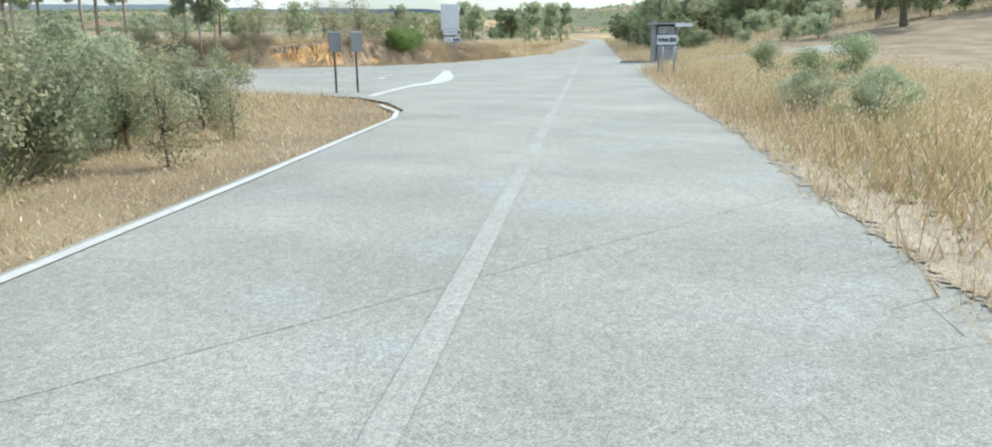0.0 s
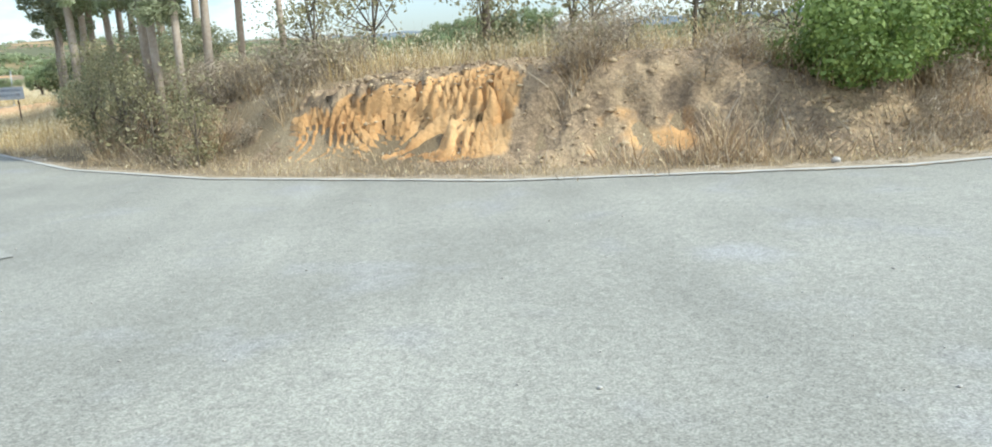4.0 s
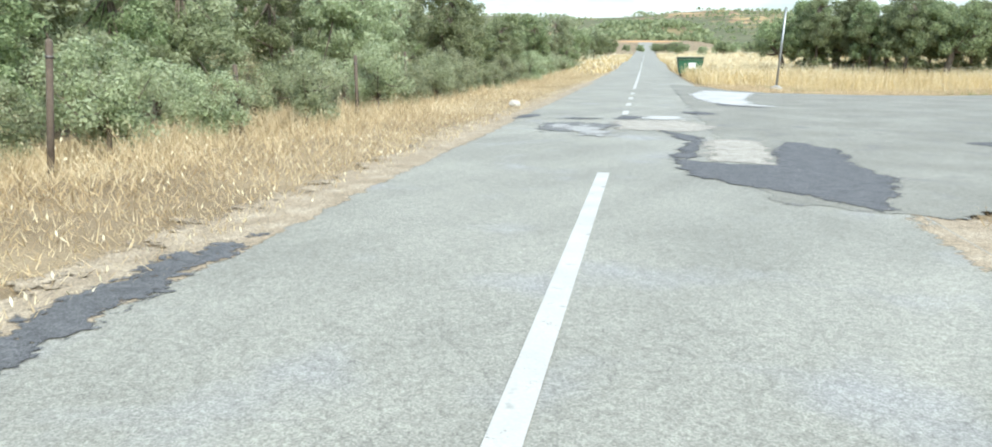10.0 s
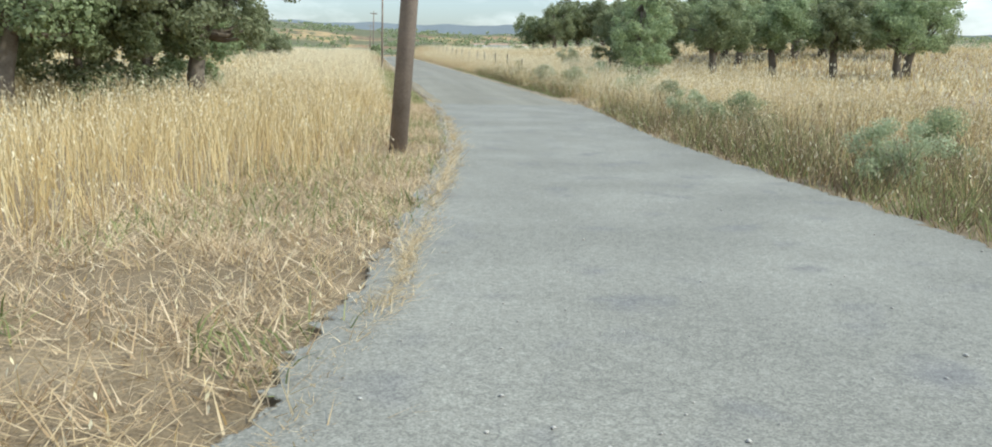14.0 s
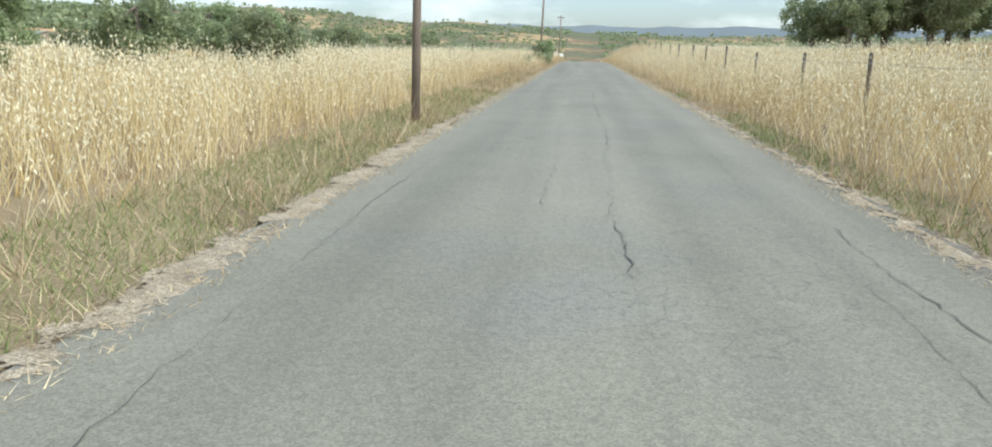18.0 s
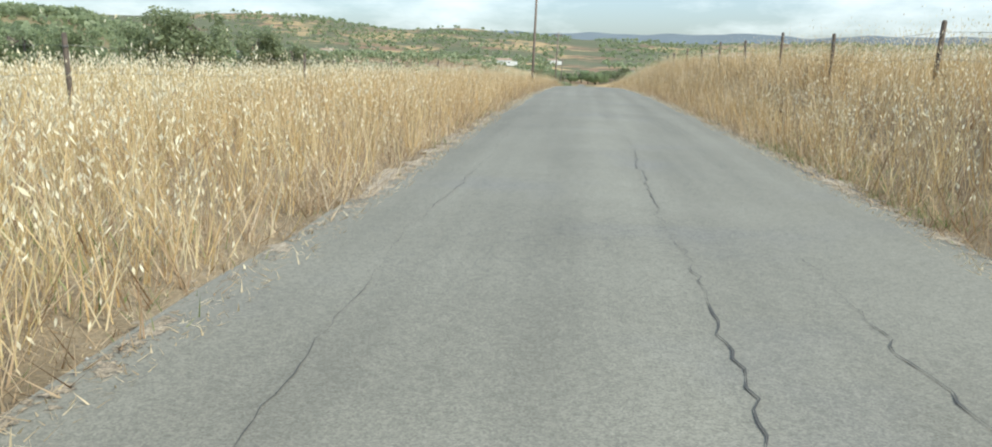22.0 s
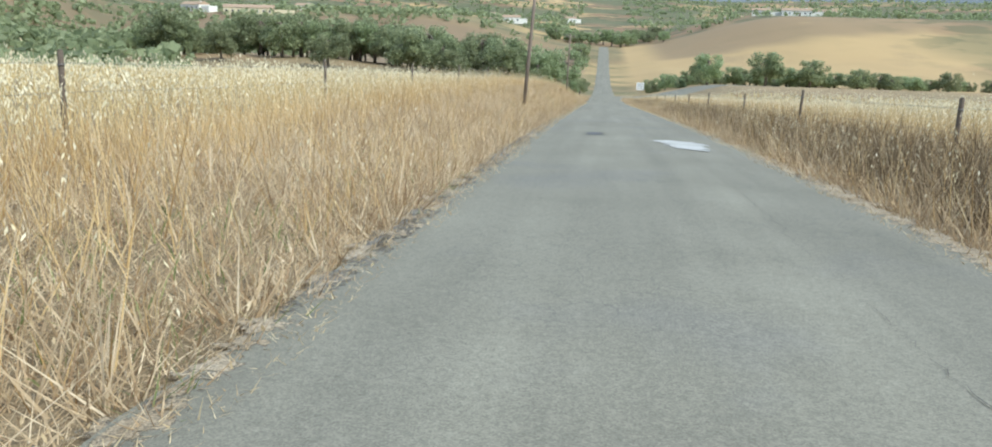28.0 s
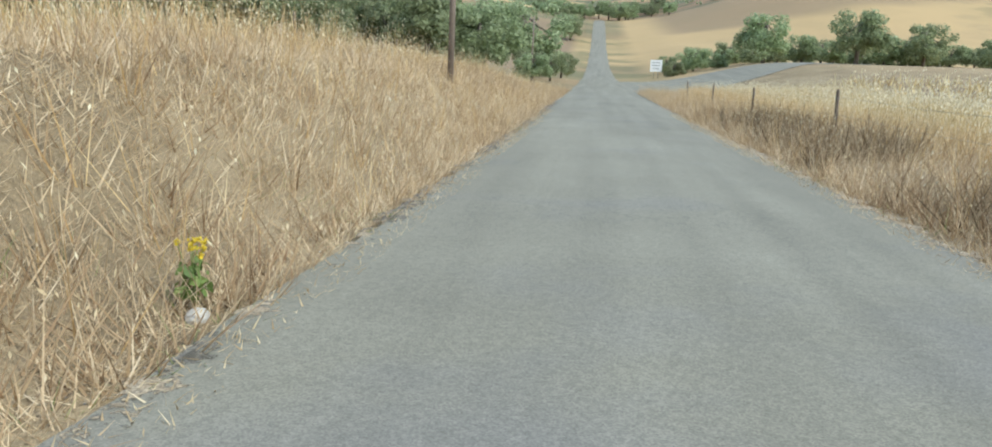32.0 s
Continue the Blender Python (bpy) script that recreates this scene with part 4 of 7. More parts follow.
shoulder("grit_edge", [a_uv(-110, A_C - 2.85), a_uv(-40, A_C - 2.85)], 0.35, 0.8, 0.010, M_SHOULDER, road_a, "sandy grit along the road's edge", 1)
shoulder("grit_edge", OUTER, 0.15, 0.9, 0.012, M_SHOULDER, road_ab, "sandy grit along the bend", -1)
shoulder("grit_edge", [(XL, -3), (XL, 270)], 0.22, 0.22, 0.022, M_SHOULDER, road_c, "dusty grit along the lane's edge", -1, 0.05)
shoulder("grit_edge", [(XR, -3), (XR, 270)], 0.22, 0.22, 0.022, M_SHOULDER, road_c, "dusty grit along the lane's edge", 1, 0.05)
shoulder("crumbled_edge", [(XL, 128), (XL, 270)], 0.26, 0.15, 0.022, M_DARKEDGE, road_c, "dark crumbled edge of the lane", -1, 0.03)
shoulder("crumbled_edge", [(XR, -3), (XR, 120)], 0.22, 0.15, 0.020, M_DARKEDGE, road_c, "dark crumbled edge of the lane", 1, 0.03)
patch("tar_patch", [(9.0, -88.3), (9.9, -88.2), (11.1, -89.8), (10.6, -90.6), (9.6, -89.6)], 0.018, M_TAR, road_ab, "dark crumbled tar at the road edge")
patch("tar_edge", [b_sn(-66, -35.35), b_sn(-65, -35.02), b_sn(-60, -34.84), b_sn(-55, -34.85), b_sn(-51, -35.04), b_sn(-52, -35.35)], 0.016, M_TAR, road_b, "ragged strip of dark tar along the edge")
patch("worn_patch", [b_sn(-76, -34.4), b_sn(-76, -33.3), b_sn(-58, -33.4), b_sn(-58, -34.3)], 0.012, M_WORN, road_b, "rough worn strip of surface")
patch("tar_patch", [(-11.1, -51.4), (-9.8, -53.0), (-9.1, -55.2), (-8.3, -56.6), (-6.0, -57.6), (-6.3, -55.6), (-6.9, -54.6), (-7.6, -52.8), (-8.6, -52.0), (-8.3, -53.4), (-7.7, -55.2), (-8.7, -55.4), (-9.3, -53.6), (-9.9, -52.2)], 0.018, M_TAR, road_bc, "dark tar patch with ragged edge")
patch("gravel_patch", [(-9.7, -52.5), (-8.8, -52.3), (-8.4, -53.4), (-7.8, -55.1), (-8.6, -55.2), (-9.2, -53.7)], 0.016, M_STONY, road_bc, "pale stony patch")
patch("tar_patch", [(-14.7, -50.8), (-15.3, -49.6), (-14.8, -49.5), (-14.5, -50.3)], 0.018, M_TAR, road_b, "small dark tar patch")
patch("tar_patch", [(-14.0, -50.3), (-13.7, -49.6), (-13.2, -49.6), (-13.4, -50.2)], 0.018, M_TAR, road_b, "small dark tar patch")
patch("tar_patch", [(-12.5, -53.2), (-11.9, -52.2), (-12.0, -51.0), (-13.1, -50.85), (-13.5, -51.4)], 0.018, M_TAROLD, road_b, "greyed soft-edged tar patch")
patch("tar_patch", [(-6.2, -50.8), (-4.9, -51.6), (-4.2, -50.0), (-5.4, -49.4)], 0.018, M_TAR, road_bc, "small dark tar patch")
patch("tar_patch", [(-12.85, -49.6), (-13.25, -48.4), (-12.7, -48.5), (-12.45, -49.5)], 0.019, M_TAR, road_bc, "small dark tar patch")
patch("tar_patch", [(-12.7, -46.6), (-12.4, -46.1), (-11.6, -46.7), (-12.0, -47.2)], 0.019, M_TAR, road_bc, "small dark tar patch")
patch("cement_patch", [(-12.5, -49.3), (-12.8, -48.3), (-12.1, -47.9), (-11.6, -48.5), (-11.8, -49.2)], 0.020, M_CEM, road_bc, "white cement patch")
patch("gravel_patch", [(-11.7, -51.8), (-12.7, -49.9), (-11.6, -49.0), (-10.2, -50.4), (-10.4, -51.4)], 0.015, M_STONY, road_bc, "pale stony patch")
patch("cement_patch", [(-17.4, -33.3), (-14.7, -34.6), (-14.2, -36.6), (-13.4, -39.5), (-12.3, -42.0), (-10.8, -43.3), (-12.7, -42.9), (-13.6, -42.2), (-15.0, -40.0), (-16.3, -37.4)], 0.020, M_CEM, road_bc, "spilled white cement on the junction")
patch("tar_patch", [(-13.4, -42.3), (-12.9, -43.3), (-11.0, -43.9), (-12.4, -43.0)], 0.019, M_TAR, road_bc, "thin dark tar seam")

M_SMEAR = material("cement_smear", [(0.2, (0.28, 0.276, 0.255)), (0.5, (0.36, 0.355, 0.335)), (0.8, (0.44, 0.435, 0.41))], 0.9, 2.0, 9, 40.0, 0.3, dist=0.006, speckle=0.25)
feather(M_SMEAR, 0.55, 0.42, 3.4, 0.05)
patch("cement_smear", [(-14.1, -51.6), (-13.0, -51.0), (-12.0, -51.2), (-11.0, -52.3), (-10.6, -53.4), (-11.6, -53.6), (-13.0, -52.4)], 0.021, M_SMEAR, road_b, "thin whitish cement smear")
GL = LANE_TOP
# loose gravel filling on the lane: a bed with single stones on it
gravel = patch("gravel_patch", [(-1.26, 138.4), (-0.83, 138.5), (-0.65, 143), (-0.6, 150), (-0.85, 152.6), (-1.35, 152.6), (-1.46, 147), (-1.42, 142)], GL - 0.012, M_GRAVEL, road_c, "long patch of loose pale gravel")
patch("tar_patch", [(-0.75, 190.0), (-0.3, 190.0), (-0.3, 191.2), (-0.7, 191.2)], GL - 0.002, M_TAR, road_c, "dark patched hole")
patch("cement_patch", [(0.75, 189.0), (1.05, 186.6), (1.75, 186.0), (1.95, 188.0), (1.45, 189.2)], GL - 0.002, M_CEM, road_c, "white cement patch")


def lane_crack(x, y0, y1, w, seed):
    rg = np.random.default_rng(seed)
    ys = np.arange(y0, y1, 0.10)
    xs = x + 0.45 * np.cumsum(rg.normal(0, 0.022, len(ys))) + rg.normal(0, 0.013, len(ys))
    ww = 0.30 * w * (0.25 + rg.random(len(ys)) ** 2 * 1.3) * (0.2 + np.abs(np.sin(ys * 0.55 + seed)))
    h = lane_z(ys) + 0.070 - 0.05 * (np.abs(xs - 0.27) / 2.4) ** 2 - 0.0005
    n = len(ys)
    V = np.concatenate([np.c_[xs - ww, ys, h], np.c_[xs + ww, ys, h]])
    i = np.arange(n - 1)
    ob = new("crack", np_mesh("crack", V, np.stack([i, n + i, n + i + 1, i + 1], -1), None, (M_CRACK,)))
    ob.parent = road_c


for k, (x, y0, y1, w) in enumerate([(0.45, 12, 20, .018), (1.55, 9, 15, .016), (-0.75, 8, 14, .008), (0.42, 34, 46, .018), (0.35, 47, 75, .009), (1.9, 50, 62, .010), (-1.0, 50, 61, .009), (1.7, 22, 34, .006), (-0.2, 26, 34, .008), (1.0, 112, 124, .009), (-1.3, 110, 128, .010), (1.95, 112, 132, .012), (-1.5, 188, 204, .011), (1.2, 150, 166, .008), (1.2, 60, 82, .018), (2.1, 60, 76, .018), (0.0, 62, 74, .010), (-1.2, 62, 90, .012), (0.4, 92, 108, .013), (1.75, 90, 112, .016), (2.15, 92, 108, .012), (-0.5, 96, 104, .012), (1.6, 136, 142, .012), (1.9, -16, -2, .02), (-1.1, 98, 106, .01), (1.2, 172, 180, .01), (-0.95, 40, 52, .016), (1.75, 44, 62, .018), (0.4, 24, 33, .014), (0.5, 76, 90, .014), (-1.5, 20, 30, .010), (2.0, 14, 26, .012), (-0.3, 110, 120, .010), (0.9, 126, 136, .010)]):
    lane_crack(x, y0, y1, w, k + 1)
# loose stones on the lane's gravel and verges
def stones(name, n, sampler, size, mat, label, category):
    V, T = [], []
    base = np.array([(1, 0, 0), (-1, 0, 0), (0, 1, 0), (0, -1, 0), (0, 0, .8), (0, 0, -.8)], float)
    tri = np.array([(0, 2, 4), (2, 1, 4), (1, 3, 4), (3, 0, 4), (2, 0, 5), (1, 2, 5), (3, 1, 5), (0, 3, 5)])
    p = sampler(n)
    a = RNG.uniform(0, 6.28, n)
    sc = size * RNG.lognormal(0, 0.35, n)
    v = base[None] * (1 + RNG.normal(0, 0.25, (n, 6, 1))) * sc[:, None, None]
    c, s = np.cos(a)[:, None], np.sin(a)[:, None]
    v = np.stack([v[:, :, 0] * c - v[:, :, 1] * s, v[:, :, 0] * s + v[:, :, 1] * c, v[:, :, 2] * 0.7], -1) + p[:, None, :]
    tris = (tri[None] + 6 * np.arange(n)[:, None, None]).reshape(-1, 3)
    return tagged(new(name, np_mesh(name, v.reshape(-1, 3), None, tris, (mat,))), label, category, kind="stuff")


def on_gravel(n):
    a, r = RNG.uniform(0, 6.28, n), np.sqrt(RNG.random(n))
    x, y = -1.03 + 0.44 * r * np.cos(a), 145.5 + 7.1 * r * np.sin(a)
    return np.c_[x, y, lane_z(y) + GL - 0.010]


def on_gravel2(n):
    y = RNG.uniform(132, 145, n)
    x = -2.05 + RNG.normal(0, 0.2, n)
    return np.c_[x, y, lane_z(y) + 0.035]


stones("gravel_stones", 2600, on_gravel, 0.018, M_PEBBLE, "loose pale gravel stones on the lane", "gravel")
stones("verge_stones", 160, on_gravel2, 0.022, M_PEBBLE, "loose pale stones along the lane edge", "gravel")


def on_verge(n):
    y = RNG.uniform(-5, 255, n)
    side = RNG.random(n) < 0.5
    x = np.where(side, XL - np.abs(RNG.normal(0, 0.12, n)), XR + np.abs(RNG.normal(0, 0.12, n)))
    return np.c_[x, y, ground_z(x, y) + 0.01]


stones("edge_grit", 3000, on_verge, 0.009, M_STONE, "scattered grit at the asphalt edge", "gravel")


def on_apron(n):
    x, y = RNG.uniform(-16, 1, n), RNG.uniform(-58, -20, n)
    k = poly_inside(x, y, POLY_BC)
    x, y = x[k], y[k]
    return np.c_[x, y, 0 * x + 0.018]


def loose(n):
    x, y = RNG.uniform(4, 30, n), RNG.uniform(-121, -98, n)
    k = poly_inside(x, y, POLY_AB)
    x, y = x[k], y[k]
    return np.c_[x, y, 0 * x + 0.008]


def fixed(fn):
    def run(n):
        got = fn(n * 4)
        while len(got) < n:
            got = np.concatenate([got, fn(n * 4)])
        return got[:n]
    return run


stones("apron_grit", 3000, fixed(on_apron), 0.006, M_STONE, "loose grit on the lane mouth", "gravel")
stones("junction_grit", 3000, fixed(loose), 0.006, M_STONE, "loose grit on the junction", "gravel")


def on_pile(n):
    a, r = RNG.uniform(0, 6.28, n), np.sqrt(RNG.random(n))
    x, y = -0.6 + 4.4 * r * np.cos(a), -56.5 + 6.8 * r * np.sin(a)
    return np.c_[x, y, -0.09 + 0.55 * (1 - r * r) * (1 + 0.45 * wobble(x, y, 1.6))]


# ---------- fences and poles ----------
def make_pole(at, h, r, lean, arm=True, label="weathered dark wooden utility pole beside the road", mat=None):
    e = empty("utility_pole", (at[0], at[1], gz(*at) - 0.05), lean[2] if len(lean) > 2 else 0, lean[:2])
    part("shaft", bm_tube([(0, 0, -0.4), (0, 0, h * 0.5), (0, 0, h)], [r, r * 0.88, r * 0.72], 12), mat or M_POLE, e)
    if arm:
        part("crossarm", bm_box(0.9, 0.09, 0.09, (0, r * 0.8, h - 0.35), 0.01), M_POLE, e)
        for s in (-0.36, 0.36):
            part("insulator", bm_tube([(s, r * 0.8, h - 0.26), (s, r * 0.8, h - 0.20), (s, r * 0.8, h - 0.12)], [0.02, 0.045, 0.03], 8), M_CONC, e, "grey ceramic insulator")
    return tagged(e, label, "pole", "utility poles")


make_pole((-3.63, -16.4), 7.0, 0.135, (0, 4.5), True, "thick dark wooden utility pole leaning in the oats")
for k, (y, lx) in enumerate([(33.3, 0.5), (78, 1.5), (123, 1.2), (163, 2.0), (203, 4.0), (252.7, 1.5), (305, 1), (360, 1)]):
    make_pole(((-2.75, -2.95, -2.95, -2.95, -3.5, -3.85, -6.0, -8.3)[k], y), 5.9, 0.08, (0, lx))
make_pole((-4.0, -78.0), 8.0, 0.075, (0, -3.5), False, mat=M_POLE_RED, label= "reddish wooden utility pole in the dry verge")
make_pole((25.2, -91.2), 4.6, 0.10, (0, 4.0), False, "thin wooden pole on top of the bank")


def make_post(at, h, r, mat, lean, label, group, name="fence_post"):
    e = empty(name, (at[0], at[1], gz(*at) - 0.02), RNG.uniform(0, 90), lean)
    part("shaft", bm_tube([(0, 0, -0.2), (0, 0, h * 0.55), (0, 0, h - 0.03), (0, 0, h)], [r, r * 0.95, r * 0.93, r * 0.6], 8), mat, e)
    part("wire_tie", bm_tube([(0, 0, h - 0.22), (0, 0, h - 0.20), (0, 0, h - 0.19)], [r * 1.08, r * 1.12, r * 1.08], 8), M_WIRE, e)
    return tagged(e, label, "fence post", group)


right_posts = list(np.arange(20, 140, 5.0)) + list(np.arange(145, 292, 9.8))
left_posts = list(np.arange(57, 292, 10.3))
for side, ys in ((1, right_posts), (-1, left_posts)):
    tops = []
    for y in ys:
        x = (5.3 if side > 0 else -7.7) + RNG.normal(0, 0.06)
        h = RNG.uniform(1.0, 1.2) if side > 0 else RNG.uniform(1.15, 1.35)
        make_post((x, y), h, 0.042, M_POST, (RNG.normal(0, 1.3), RNG.normal(0, 1.3)), "weathered grey-brown wooden fence post in dry oats", "lane fence posts")
        tops.append((x, y, gz(x, y) + h - 0.2))
    for drop in (0.0, 0.4):
        bm = bmesh.new()
        for a, b in zip(tops, tops[1:]):
            bm_tube([(a[0], a[1], a[2] - drop), ((a[0] + b[0]) / 2, (a[1] + b[1]) / 2, (a[2] + b[2]) / 2 - drop - 0.04), (b[0], b[1], b[2] - drop)], [0.004] * 3, 4, bm)
        tagged(part("fence_wire", bm, M_WIRE), "thin rusty wire strung between fence posts", "wire")
for k, (x, y) in enumerate([b_sn(s, -39.2 - 0.3 * (k % 2)) for k, s in enumerate(np.arange(-90, -5, 5.2))]):
    make_post((x, y), 1.3 + 0.15 * (k % 3), 0.045, M_POST, (RNG.normal(0, 3), RNG.normal(0, 3)), "thin weathered wooden fence post at the wood's edge", "wood fence posts")

# ---------- signs ----------
def text_part(body, size, at, mat, parent, name="lettering", squeeze=1.0):
    """Raised lettering that faces -y."""
    cu = bpy.data.curves.new(name, "FONT")
    cu.body, cu.size, cu.extrude, cu.align_x, cu.align_y = body, size, 0.002, "CENTER", "CENTER"
    tmp = bpy.data.objects.new("tmp", cu)
    me = bpy.data.meshes.new_from_object(tmp)
    bpy.data.objects.remove(tmp)
    me.transform(Matrix.Translation(at) @ pose(0, 0, 0, 90, 0, 0) @ Matrix.Diagonal((squeeze, 1, 1, 1)))
    me.materials.append(mat)
    ob = new(name, me)
    ob.parent = parent
    return ob


def arrow_plate(w, h, tip, right, y=0.0, thick=0.012):
    """A plate with a pointed end, its middle at the origin."""
    pts = [(-w / 2, -h / 2), (w / 2 - tip, -h / 2), (w / 2, 0), (w / 2 - tip, h / 2), (-w / 2, h / 2)]
    if not right:
        pts = [(-x, z) for x, z in pts][::-1]
    bm = bmesh.new()
    f = bm.faces.new([bm.verts.new((x, y + thick, z)) for x, z in pts])
    ext = bmesh.ops.extrude_face_region(bm, geom=[f])
    bmesh.ops.translate(bm, vec=(0, -thick, 0), verts=[v for v in ext["geom"] if isinstance(v, bmesh.types.BMVert)])
    bmesh.ops.recalc_face_normals(bm, faces=bm.faces[:])
    return bm


def moved(bm, v):
    bmesh.ops.translate(bm, vec=v, verts=bm.verts[:])
    return bm


def bars(parent, at, w, h, n, mat, y=-0.010):
    """Plain bars where writing cannot be read."""
    x = at[0] - w / 2
    for k in range(n):
        ww = w / n * RNG.uniform(0.5, 0.85)
        part("text_bar", bm_box(ww, 0.004, h * RNG.uniform(0.75, 1.0), (x + ww / 2, at[1] + y, at[2] - h / 2)), mat, parent)
        x += w / n


# village direction signs on the bank
e = empty("direction_sign", (33.2, -104.25, gz(33.2, -104.25)), -42)
for k, x in enumerate((-0.26, 0.0, 0.30)):
    part("post", bm_tube([(x, 0.06, -0.2), (x, 0.06, 1.7 + 0.3 * (k == 1)), (x, 0.06, 1.9)], [0.03, 0.03, 0.03], 10), M_STEEL, e)
for right, z, body in ((True, 1.93, "Cortes Pereiras"), (False, 1.45, "Corte")):
    edge_plate = part("plate", moved(arrow_plate(1.26, 0.38, 0.2, right), (0, 0, z)), M_BLACK, e, "black rim of the sign")
    pl = part("plate", moved(arrow_plate(1.20, 0.33, 0.18, right, -0.006), (0, 0, z)), M_WHITE, e, "white arrow-shaped plate")
    if right:
        text_part(body, 0.17, (-0.12, -0.009, z), M_BLACK, e, squeeze=0.78)
        part("arrow_mark", moved(arrow_plate(0.20, 0.26, 0.2, True, -0.010), (0.46, 0, z)), M_BLACK, e)
    else:
        text_part(body, 0.19, (-0.22, -0.009, z), M_BLACK, e, squeeze=0.8)
        bars(e, (0.30, 0, z), 0.5, 0.26, 4, M_BLACK)
        part("scrawl", bm_box(0.5, 0.003, 0.03, (0.3, -0.014, z - 0.02)), M_RUST, e)
tagged(e, "pair of white arrow signs on steel posts, one scrawled over", "road sign")

e = empty("sign_panel", (35.9, -102.1, gz(35.9, -102.1)), -46)
part("plate", bm_box(1.25, 0.03, 1.75, (0, 0, 1.55), 0.008), M_WHITE, e, "tall blank pale panel")
for x in (-0.45, 0.45):
    part("post", bm_tube([(x, 0.06, -0.3), (x, 0.06, 1.4), (x, 0.06, 3.25)], [0.035] * 3, 10), M_STEEL, e)
    part("rail", bm_box(1.1, 0.03, 0.05, (0, 0.04, 1.8 if x < 0 else 2.9)), M_STEEL, e)
tagged(e, "tall pale blank sign panel on steel posts behind the bank", "sign panel")

e = empty("direction_sign", (18.55, -124.75, gz(18.55, -124.75) + 0.14), -121)
part("plate", moved(arrow_plate(1.35, 0.42, 0.18, True), (0, 0, 1.18)), M_BLACK, e, "dark rim of the sign")
part("plate", moved(arrow_plate(1.29, 0.36, 0.16, True, -0.006), (0, 0, 1.18)), M_WHITE, e, "greyish white arrow plate")
bars(e, (-0.25, 0, 1.18), 0.62, 0.14, 9, M_BLACK)
bars(e, (0.32, 0, 1.18), 0.40, 0.15, 5, M_BLACK)
for x in (-0.35, 0.35):
    part("post", bm_tube([(x, 0.05, -0.2), (x, 0.05, 0.6), (x, 0.05, 1.35)], [0.04] * 3, 10), M_STEEL, e)
part("post", bm_box(0.07, 0.07, 0.95, (-0.62, 0.1, -0.05), 0.01), M_CONC, e, "short concrete stub")
tagged(e, "weathered white arrow sign on steel posts in tall grass", "road sign")

for k, (x, y, w) in enumerate([(5.8, -120.6, 0.34), (6.35, -120.85, 0.36)]):
    e = empty("road_sign", (x, y, gz(x, y)), -20 + 8 * k)
    part("plate", bm_box(w, 0.015, 0.52, (0, -0.03, 1.1), 0.004), M_GREYBACK, e, "grey back of the plate")
    part("rim", bm_box(w + 0.03, 0.006, 0.03, (0, -0.035, 1.6)), M_STEEL, e)
    part("post", bm_tube([(0, 0.02, -0.2), (0, 0.02, 0.9), (0, 0.02, 1.64)], [0.03] * 3, 10), M_POST, e, "dark thin post")
    tagged(e, "grey back of a small road sign on a thin dark post", "road sign", "small road signs")

e = empty("works_sign", (6.15, -77.9, gz(6.15, -77.9) - 0.22), 20)
part("plate", bm_box(1.7, 0.03, 0.52, (0, 0, 1.28), 0.006), M_WHITE, e, "white board")
part("blue_field", moved(arrow_plate(0.44, 0.46, 0.40, True, -0.018), (-0.56, 0, 1.54)), M_BLUE, e, "dark blue pointed emblem")
part("emblem", bm_box(0.16, 0.004, 0.12, (-0.62, -0.024, 1.48)), M_WHITE, e)
text_part("PAVIMENTAÇÃO", 0.15, (0.25, -0.018, 1.66), M_BLUE, e, squeeze=0.85)
text_part("CONSERVAÇÃO", 0.15, (0.25, -0.018, 1.45), M_BLUE, e, squeeze=0.85)
for x in (-0.6, 0.6):
    part("post", bm_tube([(x, 0.05, -0.3), (x, 0.05, 0.8), (x, 0.05, 1.75)], [0.03] * 3, 10), M_RUST, e, "rusty post")
tagged(e, "blue and white roadworks board on two rusty posts", "works sign")

e = empty("roadside_sign", (8.4, 352.5, gz(8.4, 352.5)), 2)
part("plate", bm_box(1.7, 0.03, 1.7, (0, 0, 1.0), 0.006), M_WHITE, e, "white square plate")
bars(e, (0, 0, 2.3), 1.2, 0.14, 4, M_GREYBACK, -0.014)
bars(e, (0, 0, 1.9), 1.2, 0.14, 5, M_GREYBACK, -0.014)
bars(e, (0, 0, 1.45), 1.0, 0.14, 3, M_GREYBACK, -0.014)
for x in (-0.3, 0.3):
    part("post", bm_tube([(x, 0.03, -0.2), (x, 0.03, 0.8), (x, 0.03, 2.65)], [0.035] * 3, 8), M_STEEL, e)
tagged(e, "white square sign with grey writing beside the side road", "road sign")

# ---------- bus shelter ----------
e = empty("bus_shelter", (34.7, -118.2, gz(34.7, -118.2)), -60)
part("back_wall", bm_box(1.3, 0.1, 2.15, (0, 0.75, 0), 0.01), M_CONC, e)
part("side_wall", bm_box(0.1, 1.4, 2.15, (-0.6, 0, 0), 0.01), M_CONC, e)
part("side_wall", bm_box(0.1, 1.4, 2.15, (0.6, 0, 0), 0.01), M_CONC, e)
part("front_panel", bm_box(0.95, 0.08, 1.95, (0.0, -0.72, 0.1), 0.01), M_CONC, e, "grey panel with black scrawls")
part("roof", bm_box(1.75, 1.7, 0.12, (0, -0.1, 2.15), 0.02), M_CONC, e, "pale concrete roof slab")
part("bench", bm_box(1.1, 0.4, 0.06, (0, 0.5, 0.45), 0.01), M_POST, e)
part("plinth", bm_box(1.8, 1.8, 0.14, (0, -0.1, -0.06), 0.02), M_CONC, e)
